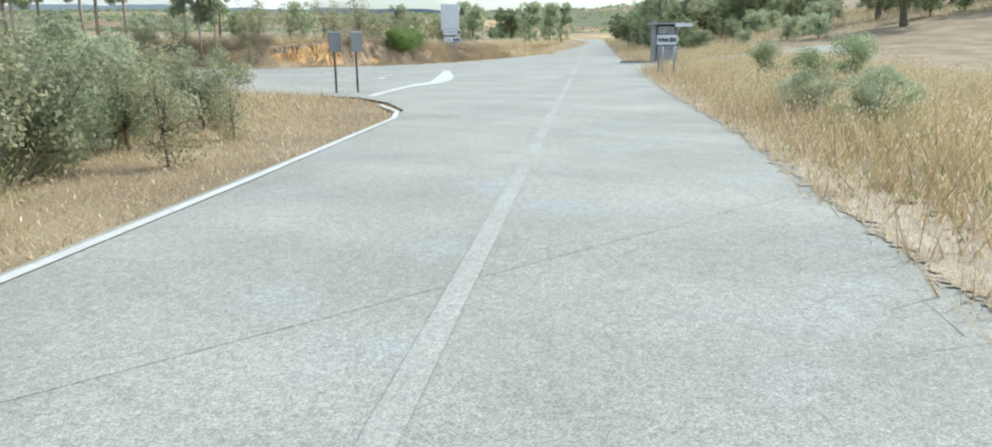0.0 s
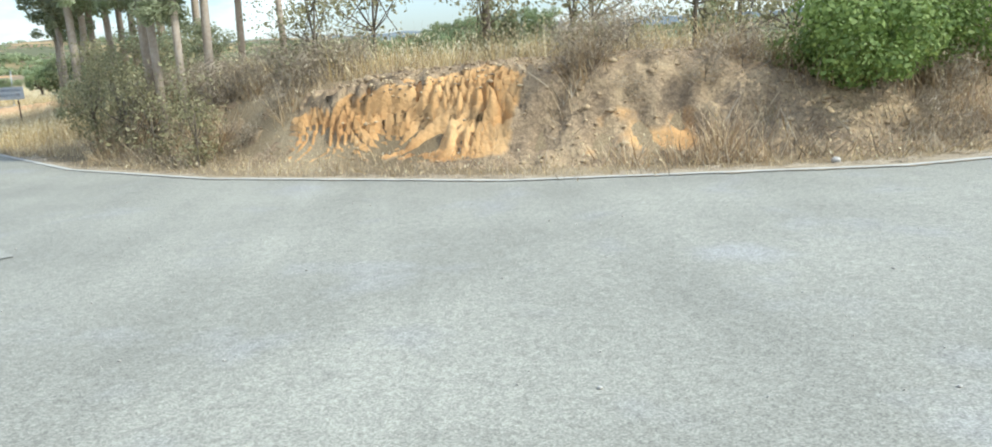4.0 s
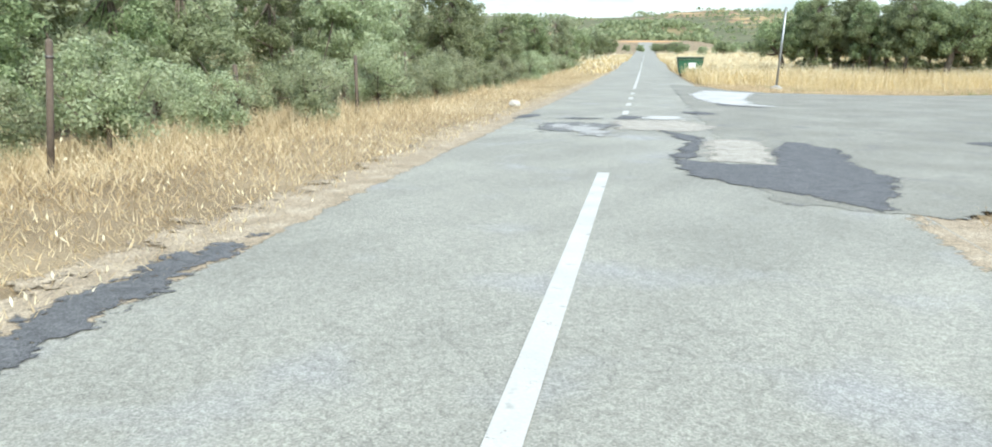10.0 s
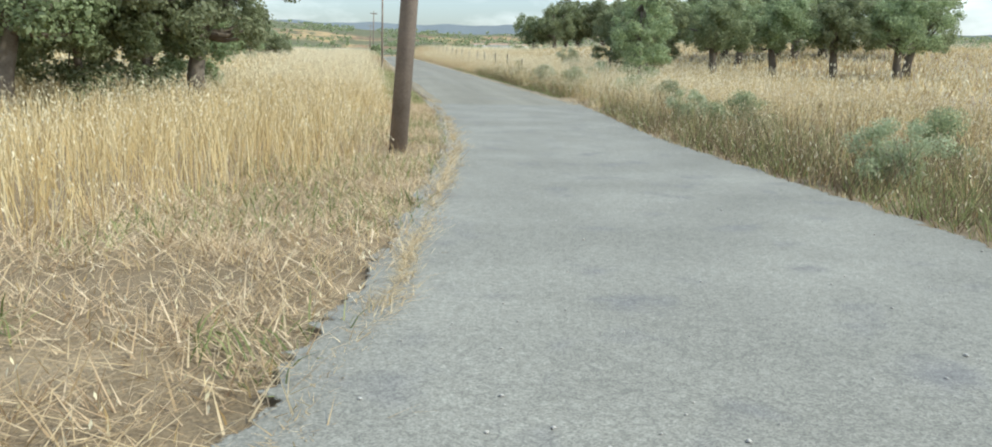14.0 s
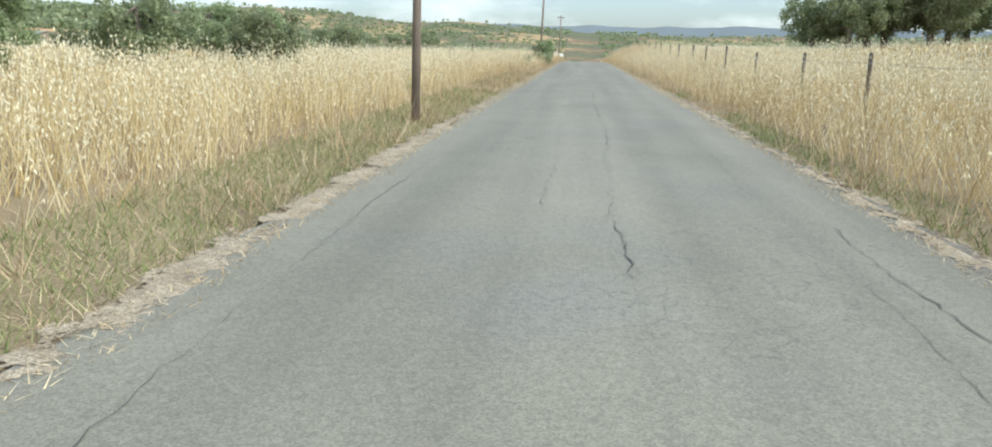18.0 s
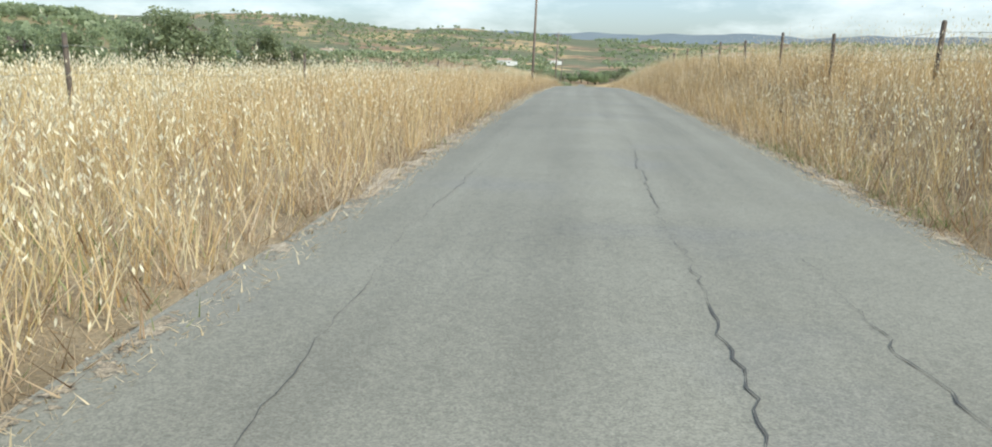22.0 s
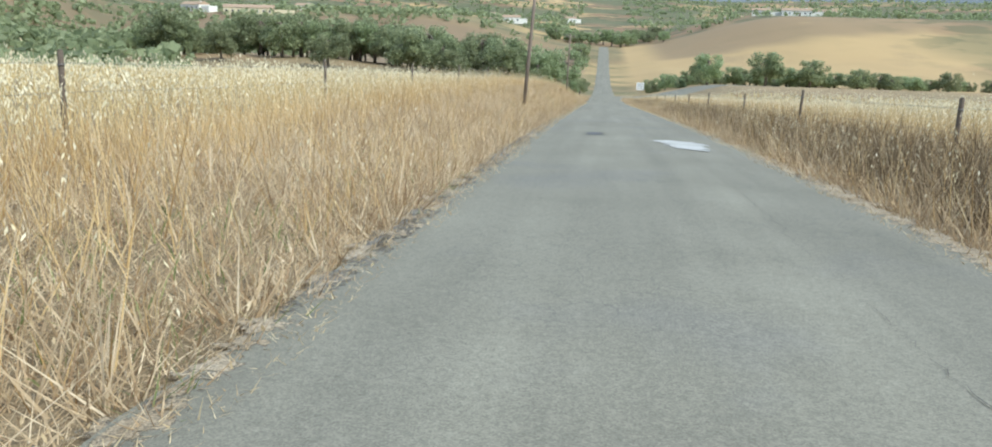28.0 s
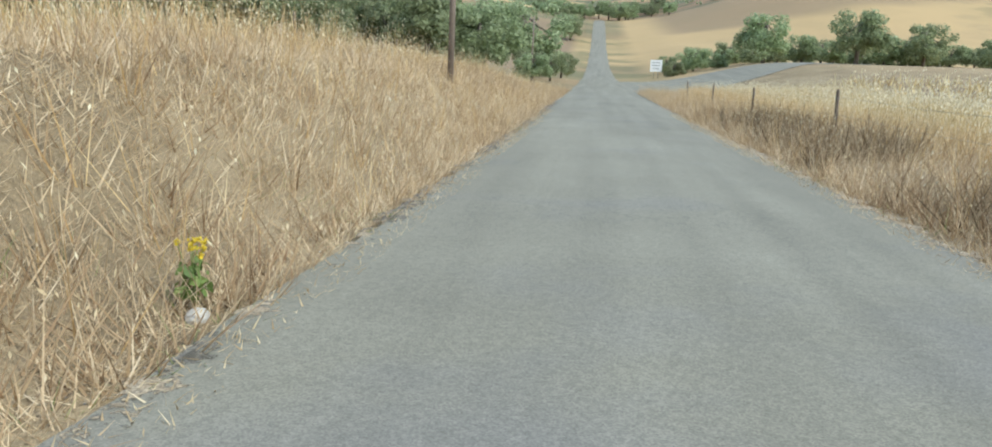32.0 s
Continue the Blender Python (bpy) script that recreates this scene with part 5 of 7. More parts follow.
for k in range(7):
    x0, z0 = RNG.uniform(-0.30, 0.12), 0.8 + 0.17 * k
    a0 = RNG.uniform(0, 6.28)
    pts = [(x0 + 0.045 * q + 0.05 * math.cos(a0 + 1.3 * q), -0.765, z0 + 0.085 * math.sin(a0 + 1.9 * q)) for q in range(7)]
    part("scrawl", bm_tube(pts, [0.011] * 7, 5), M_BLACK, e)
part("name_board", moved(arrow_plate(1.0, 0.2, 0.08, True), (0.95, -1.0, 2.12)), M_WHITE, e, "white arrow board under the roof")
tagged(e, "small concrete bus shelter with black scrawls on its wall", "bus shelter")

ka, kb = Vector((33.95, -115.9)), Vector((32.3, -121.6))
kerb_block = bm_box(0.97, 0.22, 0.16, (0, 0, -0.05), 0.02)
for k in range(6):
    q = ka.lerp(kb, (k + 0.5) / 6)
    if k == 0:
        first = part("kerb_stone", kerb_block, M_CONC)
        kerb_ob = first
    else:
        kerb_ob = new("kerb_stone", first.data)
    kerb_ob.matrix_world = pose(q.x, q.y, max(gz(q.x, q.y), 0.0), 0, 0, math.degrees(math.atan2(kb.y - ka.y, kb.x - ka.x)))
    tagged(kerb_ob, "low dark concrete kerb stone beside the shelter", "kerb", "kerb stones")

# ---------- waste container and thin post ----------
e = empty("waste_container", (-27.05, -11.3, gz(-27.05, -11.3)), 30)
bm = bm_box(1.75, 1.0, 0.95, (0, 0, 0.22), 0.05)
for v in bm.verts:
    k = 0.82 + 0.18 * (v.co.z - 0.22) / 0.95
    v.co.x, v.co.y = v.co.x * k, v.co.y * k
part("body", bm, M_BIN, e)
part("lid", bm_box(1.85, 1.1, 0.16, (0, 0, 1.18), 0.06), M_BINLID, e, "dark green lid")
part("label_plate", bm_box(0.5, 0.01, 0.4, (0.1, -0.475, 0.55)), M_WHITE, e, "pale plate")
for sx in (-0.6, 0.6):
    for sy in (-0.33, 0.33):
        w_ = part("wheel", bm_tube([(sx - 0.03, sy, 0.1), (sx, sy, 0.1), (sx + 0.03, sy, 0.1)], [0.1, 0.1, 0.1], 14), M_BLACK, e)
for s in (-0.9, 0.9):
    part("handle", bm_tube([(s, -0.2, 0.95), (s * 1.05, 0, 0.95), (s, 0.2, 0.95)], [0.02] * 3, 8), M_BLACK, e)
tagged(e, "green wheeled waste container beside the road", "waste container")
e = empty("cardboard_box", (-26.4, -8.6, gz(-26.4, -8.6)), 10)
part("body", bm_box(0.7, 0.6, 0.75, (0, 0, 0), 0.01), M_WALLY, e)
part("flap", bm_box(0.7, 0.3, 0.02, (0, -0.42, 0.74)), M_WALLY, e)
tagged(e, "pale cardboard box standing beside the container", "box")

e = empty("thin_post", (-15.4, -29.9, gz(-15.4, -29.9)), 0, (0, 3))
part("shaft", bm_tube([(0, 0, -0.2), (0, 0, 1.8), (0, 0, 3.4)], [0.05, 0.045, 0.04], 10), M_STEEL, e)
part("cap", bm_tube([(0, 0, 3.4), (0, 0, 3.46)], [0.06, 0.03], 10), M_CONC, e)
part("footing", bm_tube([(0, 0, -0.1), (0, 0, 0.12), (0, 0, 0.2)], [0.3, 0.26, 0.1], 12), M_CONC, e, "rough concrete foot")
tagged(e, "thin grey post in the oats at the junction", "post")

# ---------- dirt mound, marker stones ----------
bm = bmesh.new()
bmesh.ops.create_grid(bm, x_segments=90, y_segments=120, size=1.0)
for v in bm.verts:
    r2 = v.co.x ** 2 + v.co.y ** 2
    x, y = -0.6 + v.co.x * 4.5, -56.5 + v.co.y * 7.0
    v.co = (x, y, -0.10 + 0.55 * max(0, 1 - r2) * (1 + 0.45 * float(wobble(x, y, 1.6))) + 0.05 * float(wobble(x, y, 0.5)) + 0.03 * float(wobble(y, x, 0.22)))
for f in bm.faces:
    f.smooth = True
tagged(part("dirt_mound", bm, M_DIRT), "low heap of pale orange dirt at the lane mouth", "dirt")
stones("mound_stones", 2600, on_pile, 0.028, M_DIRT, "clods on the dirt heap", "gravel")
for k, (x, y, s) in enumerate([(-2.36, 237.05, 0.07), (-0.63, -85.5, 0.09), (-17.55, -46.6, 0.16), (27.8, -104.9, 0.06)]):
    bm = bmesh.new()
    bmesh.ops.create_icosphere(bm, subdivisions=2, radius=s)
    for v in bm.verts:
        v.co *= 1 + 0.22 * float(wobble(v.co.x * 9 + k, v.co.y * 9, 1.2))
        v.co.z *= 0.8
    ob = part("stone", bm, M_STONE)
    ob.matrix_world = pose(x, y, gz(x, y) + s * 0.4, 0, 0, 40 * k)
    tagged(ob, "pale rough stone lying on the verge", "stone", "verge stones")

# ---------- houses ----------
def make_house(at, turn, w, d, h, wall, label, wing=True):
    e = empty("house", (at[0], at[1], gz(*at)), turn)
    part("wall", bm_box(w, d, h + 0.8, (0, 0, -0.8)), wall, e)
    bm = bmesh.new()
    o = 0.35
    a = [bm.verts.new(p) for p in [(-w / 2 - o, -d / 2 - o, h), (w / 2 + o, -d / 2 - o, h), (w / 2 + o, d / 2 + o, h), (-w / 2 - o, d / 2 + o, h), (-w / 2 - o, 0, h + d * 0.22), (w / 2 + o, 0, h + d * 0.22)]]
    for f in ((0, 1, 5, 4), (2, 3, 4, 5), (0, 4, 3), (1, 2, 5), (3, 2, 1, 0)):
        bm.faces.new([a[i] for i in f])
    part("roof", bm, M_ROOF, e, "low clay tile roof")
    n = max(2, int(w / 3))
    for k in range(n):
        x = -w / 2 + w * (k + 0.5) / n
        if k == n // 2:
            dr = part("door", bm_box(1.0, 0.08, 2.05, (x, -d / 2 - 0.02, 0)), M_POST, e, "dark door")
        else:
            win = part("window", bm_box(1.1, 0.08, 1.2, (x, -d / 2 - 0.02, 0.95)), M_WHITE, e)
            part("pane", bm_box(0.9, 0.03, 1.0, (x, -d / 2 - 0.06, 1.05)), M_GLASS, win)
    part("chimney", bm_box(0.6, 0.6, 1.1, (w * 0.3, 0.3, h + d * 0.12)), wall, e)
    if wing:
        part("wing", bm_box(w * 0.45, d * 0.8, h * 0.8 + 0.8, (w * 0.7, 0.4, -0.8)), wall, e)
    return tagged(e, label, "house", "farm houses")


for k, (x, y, w, wl) in enumerate([(-178, 565, 24, M_WALLY), (-212, 575, 14, M_WALLW), (118, 700, 18, M_WALLW), (98, 705, 12, M_WALLW), (-150, 760, 14, M_WALLW), (-90, 820, 12, M_WALLY), (-30, 900, 10, M_WALLW), (-200, 700, 10, M_WALLW), (95, 800, 12, M_WALLW), (-60, 700, 11, M_WALLW), (140, 715, 10, M_WALLW)]):
    make_house((x, y), RNG.uniform(-25, 25), w, 7, 3.2, wl, "low whitewashed farmhouse with a clay roof" if wl is M_WALLW else "low cream farmhouse with a clay roof")


# ---------- the cut bank ----------
M_CUT = material("bank_soil", [(0.2, (0.14, 0.095, 0.058)), (0.45, (0.27, 0.195, 0.12)), (0.65, (0.39, 0.29, 0.175)), (0.85, (0.54, 0.42, 0.26))], 0.95, 2.2, 9, 14.0, 1.0, dist=0.06, speckle=0.4)
soil_with_clay(M_CUT, M_CLAY)


def cut_places(x, y):
    """Distance behind the bend's edge line, and the place along it."""
    d = line_dist(x, y, OUTER)
    return d, x - 0.5 * d


def cut_z(x, y):
    """The face of the cut: ribs and gullies in the clay, lumps and ledges elsewhere."""
    d, c = cut_places(x, y)
    inside = step01(c + 0.2 * wobble(x, y, 0.9), 19.7, 20.5) * (1 - step01(c + 0.25 * wobble(y, x, 1.1), 23.2, 23.9))
    a = 0.866 * x - 0.5 * y
    rib = np.abs(np.sin((a - 1.7 * d + 0.13 * wobble(x, y, 1.0)) * math.pi / (0.62 + 0.08 * wobble(y, x, 2.5)))) ** 0.7
    fine = 0.6 * wobble(x + 2, y, 0.28) + 0.4 * wobble(y, x + 4, 0.13)
    lump = 0.5 * wobble(x, y, 0.75) + 0.35 * wobble(y + 7, x, 0.33) + 0.22 * wobble(x, y + 3, 0.16)
    ledge = np.abs(np.sin(a * 2.1 + 1.7 * wobble(x, y, 1.8))) ** 0.5 - 0.6
    push = inside * (0.40 * rib - 0.24 + 0.08 * lump + 0.07 * fine) + (1 - inside) * (0.20 * lump + 0.16 * ledge)
    p = np.clip((d + push - 1.2) / 1.65, 0, 1)
    prof = 0.14 * step01(p, 0, 0.3) + 0.80 * step01(p, 0.18, 0.80) + 0.06 * step01(p, 0.8, 1.0)
    h = 1.36 * (1 + 0.10 * wobble(x, y, 5)) * (1 - 0.40 * step01(x, 26.6, 29.0) - 0.15 * step01(x, 39, 50))
    h = h * (1 - 0.25 * (1 - step01(c, 19.0, 21.6)))
    z = prof * h + (0.05 * lump + 0.02 * fine) * step01(p, 0.02, 0.3) - 0.075 + 0.05 * step01(d, 0.9, 1.3)
    return z, d, c, prof, inside


CX, CY = np.meshgrid(np.arange(17.6, 45.0, 0.055), np.arange(-107.0, -95.6, 0.055))
CZ, CD, CC, CP, CI = cut_z(CX, CY)
keep = (CD > 0.75) & (CD < 3.5) & poly_inside(CX, CY, BANK_ZONE)
ki = np.arange(CX.size).reshape(CX.shape)
kc = keep[:-1, :-1] & keep[:-1, 1:] & keep[1:, 1:] & keep[1:, :-1]
cq = np.stack([ki[:-1, :-1][kc], ki[:-1, 1:][kc], ki[1:, 1:][kc], ki[1:, :-1][kc]], -1)
cu_ = np.unique(cq)
cback = np.full(CX.size, -1)
cback[cu_] = np.arange(len(cu_))
CZ = np.where(CD > 2.9, np.maximum(CZ, ground_z(CX, CY) * step01(CD, 2.9, 3.4)), CZ) + south_rise(CX, CY) - 0.03 * step01(CD, 3.3, 3.5)
bank_face = new("bank_face", smooth(np_mesh("bank_face", np.stack([CX, CY, CZ], -1).reshape(-1, 3)[cu_], cback[cq], None, (M_CUT,))))
share = CI * (1 - step01(CP + 0.10 * wobble(CX, CY, 0.7), 0.50 + 0.30 * step01(CC, 20.0, 22.2), 0.72 + 0.26 * step01(CC, 20.0, 22.2))) * 0.95
share = np.maximum(share, 0.52 * step01(CC, 24.1, 24.6) * (1 - step01(CC, 25.6, 26.3)) * (1 - step01(CP, 0.4, 0.7)))
share = np.maximum(share, 0.50 * step01(CC, 33.0, 34.0) * (1 - step01(CC, 36, 37)) * step01(CP, 0.1, 0.3) * (1 - step01(CP, 0.7, 0.95)))
share = share * step01(CP, 0.01, 0.12)
bank_face.data.attributes.new("clay", "FLOAT", "POINT").data.foreach_set("value", share.ravel()[cu_].astype(np.float32))
bank_face.parent = ground
tagged(bank_face, "crumbling roadside cut of brown soil and ribbed orange clay")


# rubble on the bank
def bank_top(x, y):
    z, d = cut_z(x, y)[:2]
    g = ground_z(x, y)
    return np.where((d > 0.9) & (d < 3.4), np.maximum(z + south_rise(x, y), np.where(d > 2.9, g, -9)), g)


def on_bank(n):
    x, y = RNG.uniform(17, 44, n), RNG.uniform(-106.5, -96, n)
    z, d, c, prof, ins = cut_z(x, y)
    k = poly_inside(x, y, BANK_ZONE) & (d > 0.9) & (d < 3.2) & (prof > 0.03) & ((ins < 0.3) | (prof > 0.72) | (RNG.random(n) < 0.06)) & (RNG.random(n) < 0.45 + 0.5 * wobble(x, y, 1.6))
    return np.c_[x[k], y[k], z[k] + south_rise(x[k], y[k])]


M_RUBBLE = material("bank_rubble", [(0.2, (0.27, 0.195, 0.12)), (0.5, (0.42, 0.31, 0.19)), (0.8, (0.58, 0.45, 0.28))], 0.95, 3.0, 6, 20.0, 0.5, island=0.6, dist=0.02)
stones("bank_rubble", 4500, fixed(on_bank), 0.028, M_RUBBLE, "crumbling brown rubble on the bank face", "gravel")
stones("bank_rubble", 350, fixed(on_bank), 0.045, M_RUBBLE, "larger clods and stones on the bank face", "gravel")

# ---------- plants ----------
def leaf_mesh(name, clumps, n, size, mats, spread=0.45, rng=None, long=1.5):
    """Leaves as small bent-free quads scattered round clump centres (x, y, z, radius)."""
    rg = rng or RNG
    c = np.asarray(clumps, float)
    w = c[:, 3] ** 2
    k = rg.choice(len(c), n, p=w / w.sum())
    d = rg.normal(0, 1, (n, 3))
    d /= np.linalg.norm(d, axis=1)[:, None]
    r = rg.random(n) ** 0.4
    p = c[k, :3] + d * (c[k, 3] * r)[:, None] * np.array([1, 1, 0.85])
    out = d + 0.55 * rg.normal(0, 1, (n, 3)) + np.array([0, 0, 0.35])
    a = np.cross(out, rg.normal(0, 1, (n, 3)))
    a /= np.linalg.norm(a, axis=1)[:, None] + 1e-9
    b = np.cross(out, a)
    b /= np.linalg.norm(b, axis=1)[:, None] + 1e-9
    s = size * rg.lognormal(0, 0.3, n)[:, None]
    V = np.stack([p - a * s * long / 2, p + b * s * 0.5, p + a * s * long / 2, p - b * s * 0.5], 1)
    q = np.arange(4 * n).reshape(-1, 4)
    return np_mesh(name, V.reshape(-1, 3), q, None, mats)


def limbs(points, r0, tips, bm=None):
    bm = bm_tube(points, np.linspace(r0, r0 * 0.45, len(points)), 9, bm)
    for t in tips:
        k = RNG.integers(len(points) // 2, len(points))
        a = Vector(points[int(k)])
        b = Vector(t)
        m = a.lerp(b, 0.5) + Vector((0, 0, -0.08 * (b - a).length))
        bm_tube([a, m, b], [r0 * 0.42, r0 * 0.26, r0 * 0.08], 6, bm)
    return bm


def make_tree(kind, at, scale=1.0, turn=0.0):
    """kind: oak, young, eucalyptus, shrub, bush, thin, far."""
    low = kind.endswith("_lo")
    kind = kind.replace("_lo", "")
    rg = np.random.default_rng({"oak": 3, "young": 4, "eucalyptus": 5, "shrub": 6, "bush": 8, "thin": 9, "far": 10, "grey": 11, "broom": 12, "olive": 13, "brush": 14}[kind] + 20 * low)
    e = empty(dict(oak="oak_tree", young="young_tree", eucalyptus="eucalyptus_tree", shrub="shrub", bush="bush", thin="dry_shrub", far="small_tree", grey="willow_tree", broom="broom_bush", olive="olive_bush", brush="dead_brush")[kind], (0, 0, 0))
    clumps = []
    def ball(n, cx, cy, cz, rx, rz, r):
        for _ in range(n):
            d = rg.normal(0, 1, 3)
            d /= np.linalg.norm(d)
            q = rg.random() ** 0.45
            clumps.append((cx + d[0] * rx * q, cy + d[1] * rx * q, cz + d[2] * rz * q, r * rg.uniform(0.7, 1.3)))
    if kind == "oak":
        ball(90, 0, 0, 2.9, 2.4, 1.7, 0.42)
        trunk, r0, n, size, m = [(0, 0, -0.2), (0.1, 0.05, 0.8), (0.25, -0.1, 1.7), (0.1, 0, 2.6)], 0.24, 22000, 0.062, M_LEAF
    elif kind == "young":
        ball(66, 0, 0, 2.5, 1.45, 2.2, 0.33)
        trunk, r0, n, size, m = [(0, 0, -0.2), (0.03, 0, 1.0), (0.08, 0.05, 2.4), (0.1, 0, 4.0)], 0.10, 15000, 0.056, M_LEAF
    elif kind == "eucalyptus":
        for z in np.arange(3.8, 12.0, 0.45):
            ball(4, 0, 0, z, 1.35 - 0.06 * abs(z - 8), 0.6, 0.38)
        trunk, r0, n, size, m = [(0, 0, -0.2), (0.1, 0, 3.0), (-0.05, 0.1, 6.5), (0.1, 0, 11.5)], 0.13, 19000, 0.058, M_LEAF2
    elif kind == "shrub":
        ball(34, 0, 0, 1.0, 1.0, 0.85, 0.29)
        trunk, r0, n, size, m = [(0, 0, -0.1), (0.05, 0, 0.4), (0.1, 0, 0.9)], 0.05, 9500, 0.036, M_LEAF2
    elif kind == "bush":
        ball(26, 0, 0, 0.95, 1.15, 0.75, 0.42)
        trunk, r0, n, size, m = [(0, 0, -0.1), (0.05, 0, 0.4), (0.1, 0, 0.8)], 0.05, 15000, 0.038, M_LEAF3
    elif kind == "thin":
        ball(22, 0, 0, 1.15, 0.85, 0.9, 0.36)
        trunk, r0, n, size, m = [(0, 0, -0.1), (0.05, 0, 0.6), (0.1, 0, 1.2)], 0.026, 2100, 0.032, M_DRYLEAF
    elif kind == "grey":
        ball(80, 0, 0, 3.1, 1.8, 2.9, 0.4)
        trunk, r0, n, size, m = [(0, 0, -0.2), (0.06, 0, 1.3), (-0.05, 0.05, 3.0), (0.1, 0, 5.0)], 0.12, 17000, 0.052, M_LEAF2
    elif kind == "broom":
        ball(14, 0, 0, 0.85, 0.8, 0.6, 0.38)
        trunk, r0, n, size, m = [(0, 0, -0.1), (0.05, 0, 0.3), (0.1, 0, 0.7)], 0.04, 5200, 0.036, M_LEAF
    elif kind == "brush":
        ball(16, 0, 0, 0.5, 0.6, 0.36, 0.3)
        trunk, r0, n, size, m = [(0, 0, -0.1), (0.03, 0, 0.2), (0.05, 0, 0.45)], 0.012, 1150, 0.0085, M_TWIG
    elif kind == "olive":
        ball(20, 0, 0, 1.0, 0.62, 0.85, 0.33)
        trunk, r0, n, size, m = [(0, 0, -0.1), (0.0, 0, 0.5), (0.05, 0, 1.2)], 0.05, 7000, 0.05, M_LEAF
    else:
        ball(34, 0, 0, 1.8, 1.7, 1.5, 0.5)
        trunk, r0, n, size, m = [(0, 0, -0.3), (0.05, 0, 1.2), (0.1, 0, 2.4)], 0.14, 7000, 0.09, M_LEAF
    if low:
        n, size = n // 2, size * 1.35
    tips = [c[:3] for c in clumps[:: max(1, len(clumps) // (4 if kind == "far" else 22 if kind in ("thin", "brush") else 12))]]
    bark = M_EUCBARK if kind == "eucalyptus" else M_BARK
    part("trunk" if kind not in ("shrub", "bush", "thin", "broom", "olive", "brush") else "stem", limbs(trunk, r0, tips), bark, e)
    crown = new("crown", leaf_mesh("crown", clumps, n, size, (m,), rng=rg, long=2.6 if kind in ("eucalyptus", "grey", "olive") else 17.0 if kind == "brush" else 1.6))
    crown.parent = e
    e.matrix_world = pose(*at, 0, 0, turn) @ Matrix.Diagonal((scale, scale, scale, 1))
    return e


PROTO = {}
LABELS = dict(oak=("dark green holm oak with a broad crown", "tree"), young=("upright leafy green roadside tree", "tree"), eucalyptus=("tall slender eucalyptus with pale peeling trunk", "tree"), shrub=("dense grey-green scrub bush with small leaves", "shrub"),
              bush=("dense bright green bush on the verge", "bush"), thin=("sparse half-dry twiggy shrub", "shrub"), far=("small distant green tree in the fields", "tree"), grey=("tall grey-green willow-like tree", "tree"), broom=("low dark green broom bush", "bush"), brush=("grey leafless tangle of dead brush", "brush"), olive=("dense dark bush with upright shoots at the lane edge", "bush"))


def grow(kind, x, y, s=1.0, group=None, tall=1.0, sink=0.05, label=None):
    z = gz(x, y) - sink
    turn = RNG.uniform(0, 360)
    m = pose(x, y, z, 0, 0, turn) @ Matrix.Diagonal((s, s, s * tall, 1))
    if kind not in PROTO:
        PROTO[kind] = make_tree(kind, (x, y, z), 1.0, turn)
        e = PROTO[kind]
        e.matrix_world = m
    else:
        src = PROTO[kind]
        e = copy_thing(src, Matrix.Identity(4))
        e.matrix_world = m
    lab, cat = LABELS[kind.replace("_lo", "")]
    return tagged(e, label or lab, cat, group or kind.replace("_lo", "") + " plants")


# junction of the two roads
for x, y, s in [(-11.2, -129.6, 0.85), (-9.2, -128.8, 0.9), (-7.3, -127.5, 0.8), (-5.2, -126.2, 0.7), (-12.5, -127.8, 1.1), (-9.0, -126.2, 1.0), (-6.5, -124.5, 0.9), (-15, -130.5, 1.1), (-13, -132.2, 0.8), (-3.5, -123.0, 0.6), (-18, -133, 1.1), (-16.5, -134.2, 0.8)]:
    grow("shrub", x + OX, y + OY, s, "wedge shrubs")
for x, y, s in [(-10.6, -130.9, 0.6), (-7.9, -129.2, 0.55), (-5.8, -127.7, 0.45), (-14.0, -132.9, 0.6)]:
    grow("thin", x + OX, y + OY, s * 1.3, "wedge shrubs")
grow("bush", 28.9, -103.3, 1.0, "bank bushes", sink=0.2)
grow("bush", 30.0, -103.0, 0.95, "bank bushes", sink=0.2)
for x, y, s in [(21.4, -99.4, 0.9), (25.6, -101.2, 0.9), (27.4, -101.4, 1.15), (28.4, -101.0, 1.0), (26.3, -99.6, 1.1), (24.5, -98.6, 1.0), (33, -100.4, 1.0), (36.5, -99.5, 1.0), (17.6, -97.8, 0.8), (18.6, -99.3, 0.7), (16.4, -95.8, 0.75), (15.6, -93.4, 0.85), (17.2, -96.0, 0.7), (18.0, -96.6, 0.9), (16.4, -94.4, 0.8), (19.6, -100.6, 0.6), (22.4, -97.8, 1.1), (31.8, -99.4, 1.0), (39.5, -98.6, 1.1), (30.4, -98.6, 1.2), (43, -97, 1.1)]:
    grow("thin", x, y, s * 1.3, "bank shrubs")
for x, y, s in [(14.2, -90.5, 0.7), (18.1, -93.5, 0.9), (13.0, -86.7, 0.9), (16.1, -88.7, 1.1)]:
    grow("shrub", x, y, s, "bank shrubs")
for k in range(46):
    q = RNG.uniform(0.05, 1.0)
    i = int(q * 4.99)
    f = q * 4.99 - i
    o = RNG.uniform(1.5, 3.4)
    x = OUTER[i + 1][0] * (1 - f) + OUTER[i + 2][0] * f + 0.45 * o
    y = OUTER[i + 1][1] * (1 - f) + OUTER[i + 2][1] * f + 0.87 * o
    if not 20.3 < x - 0.5 * o < 23.9:
        grow("brush", x, y, RNG.uniform(0.45, 0.85), "dead brush on the bank", sink=0.05 + gz(x, y) - float(bank_top(np.array([x]), np.array([y]))[0]))
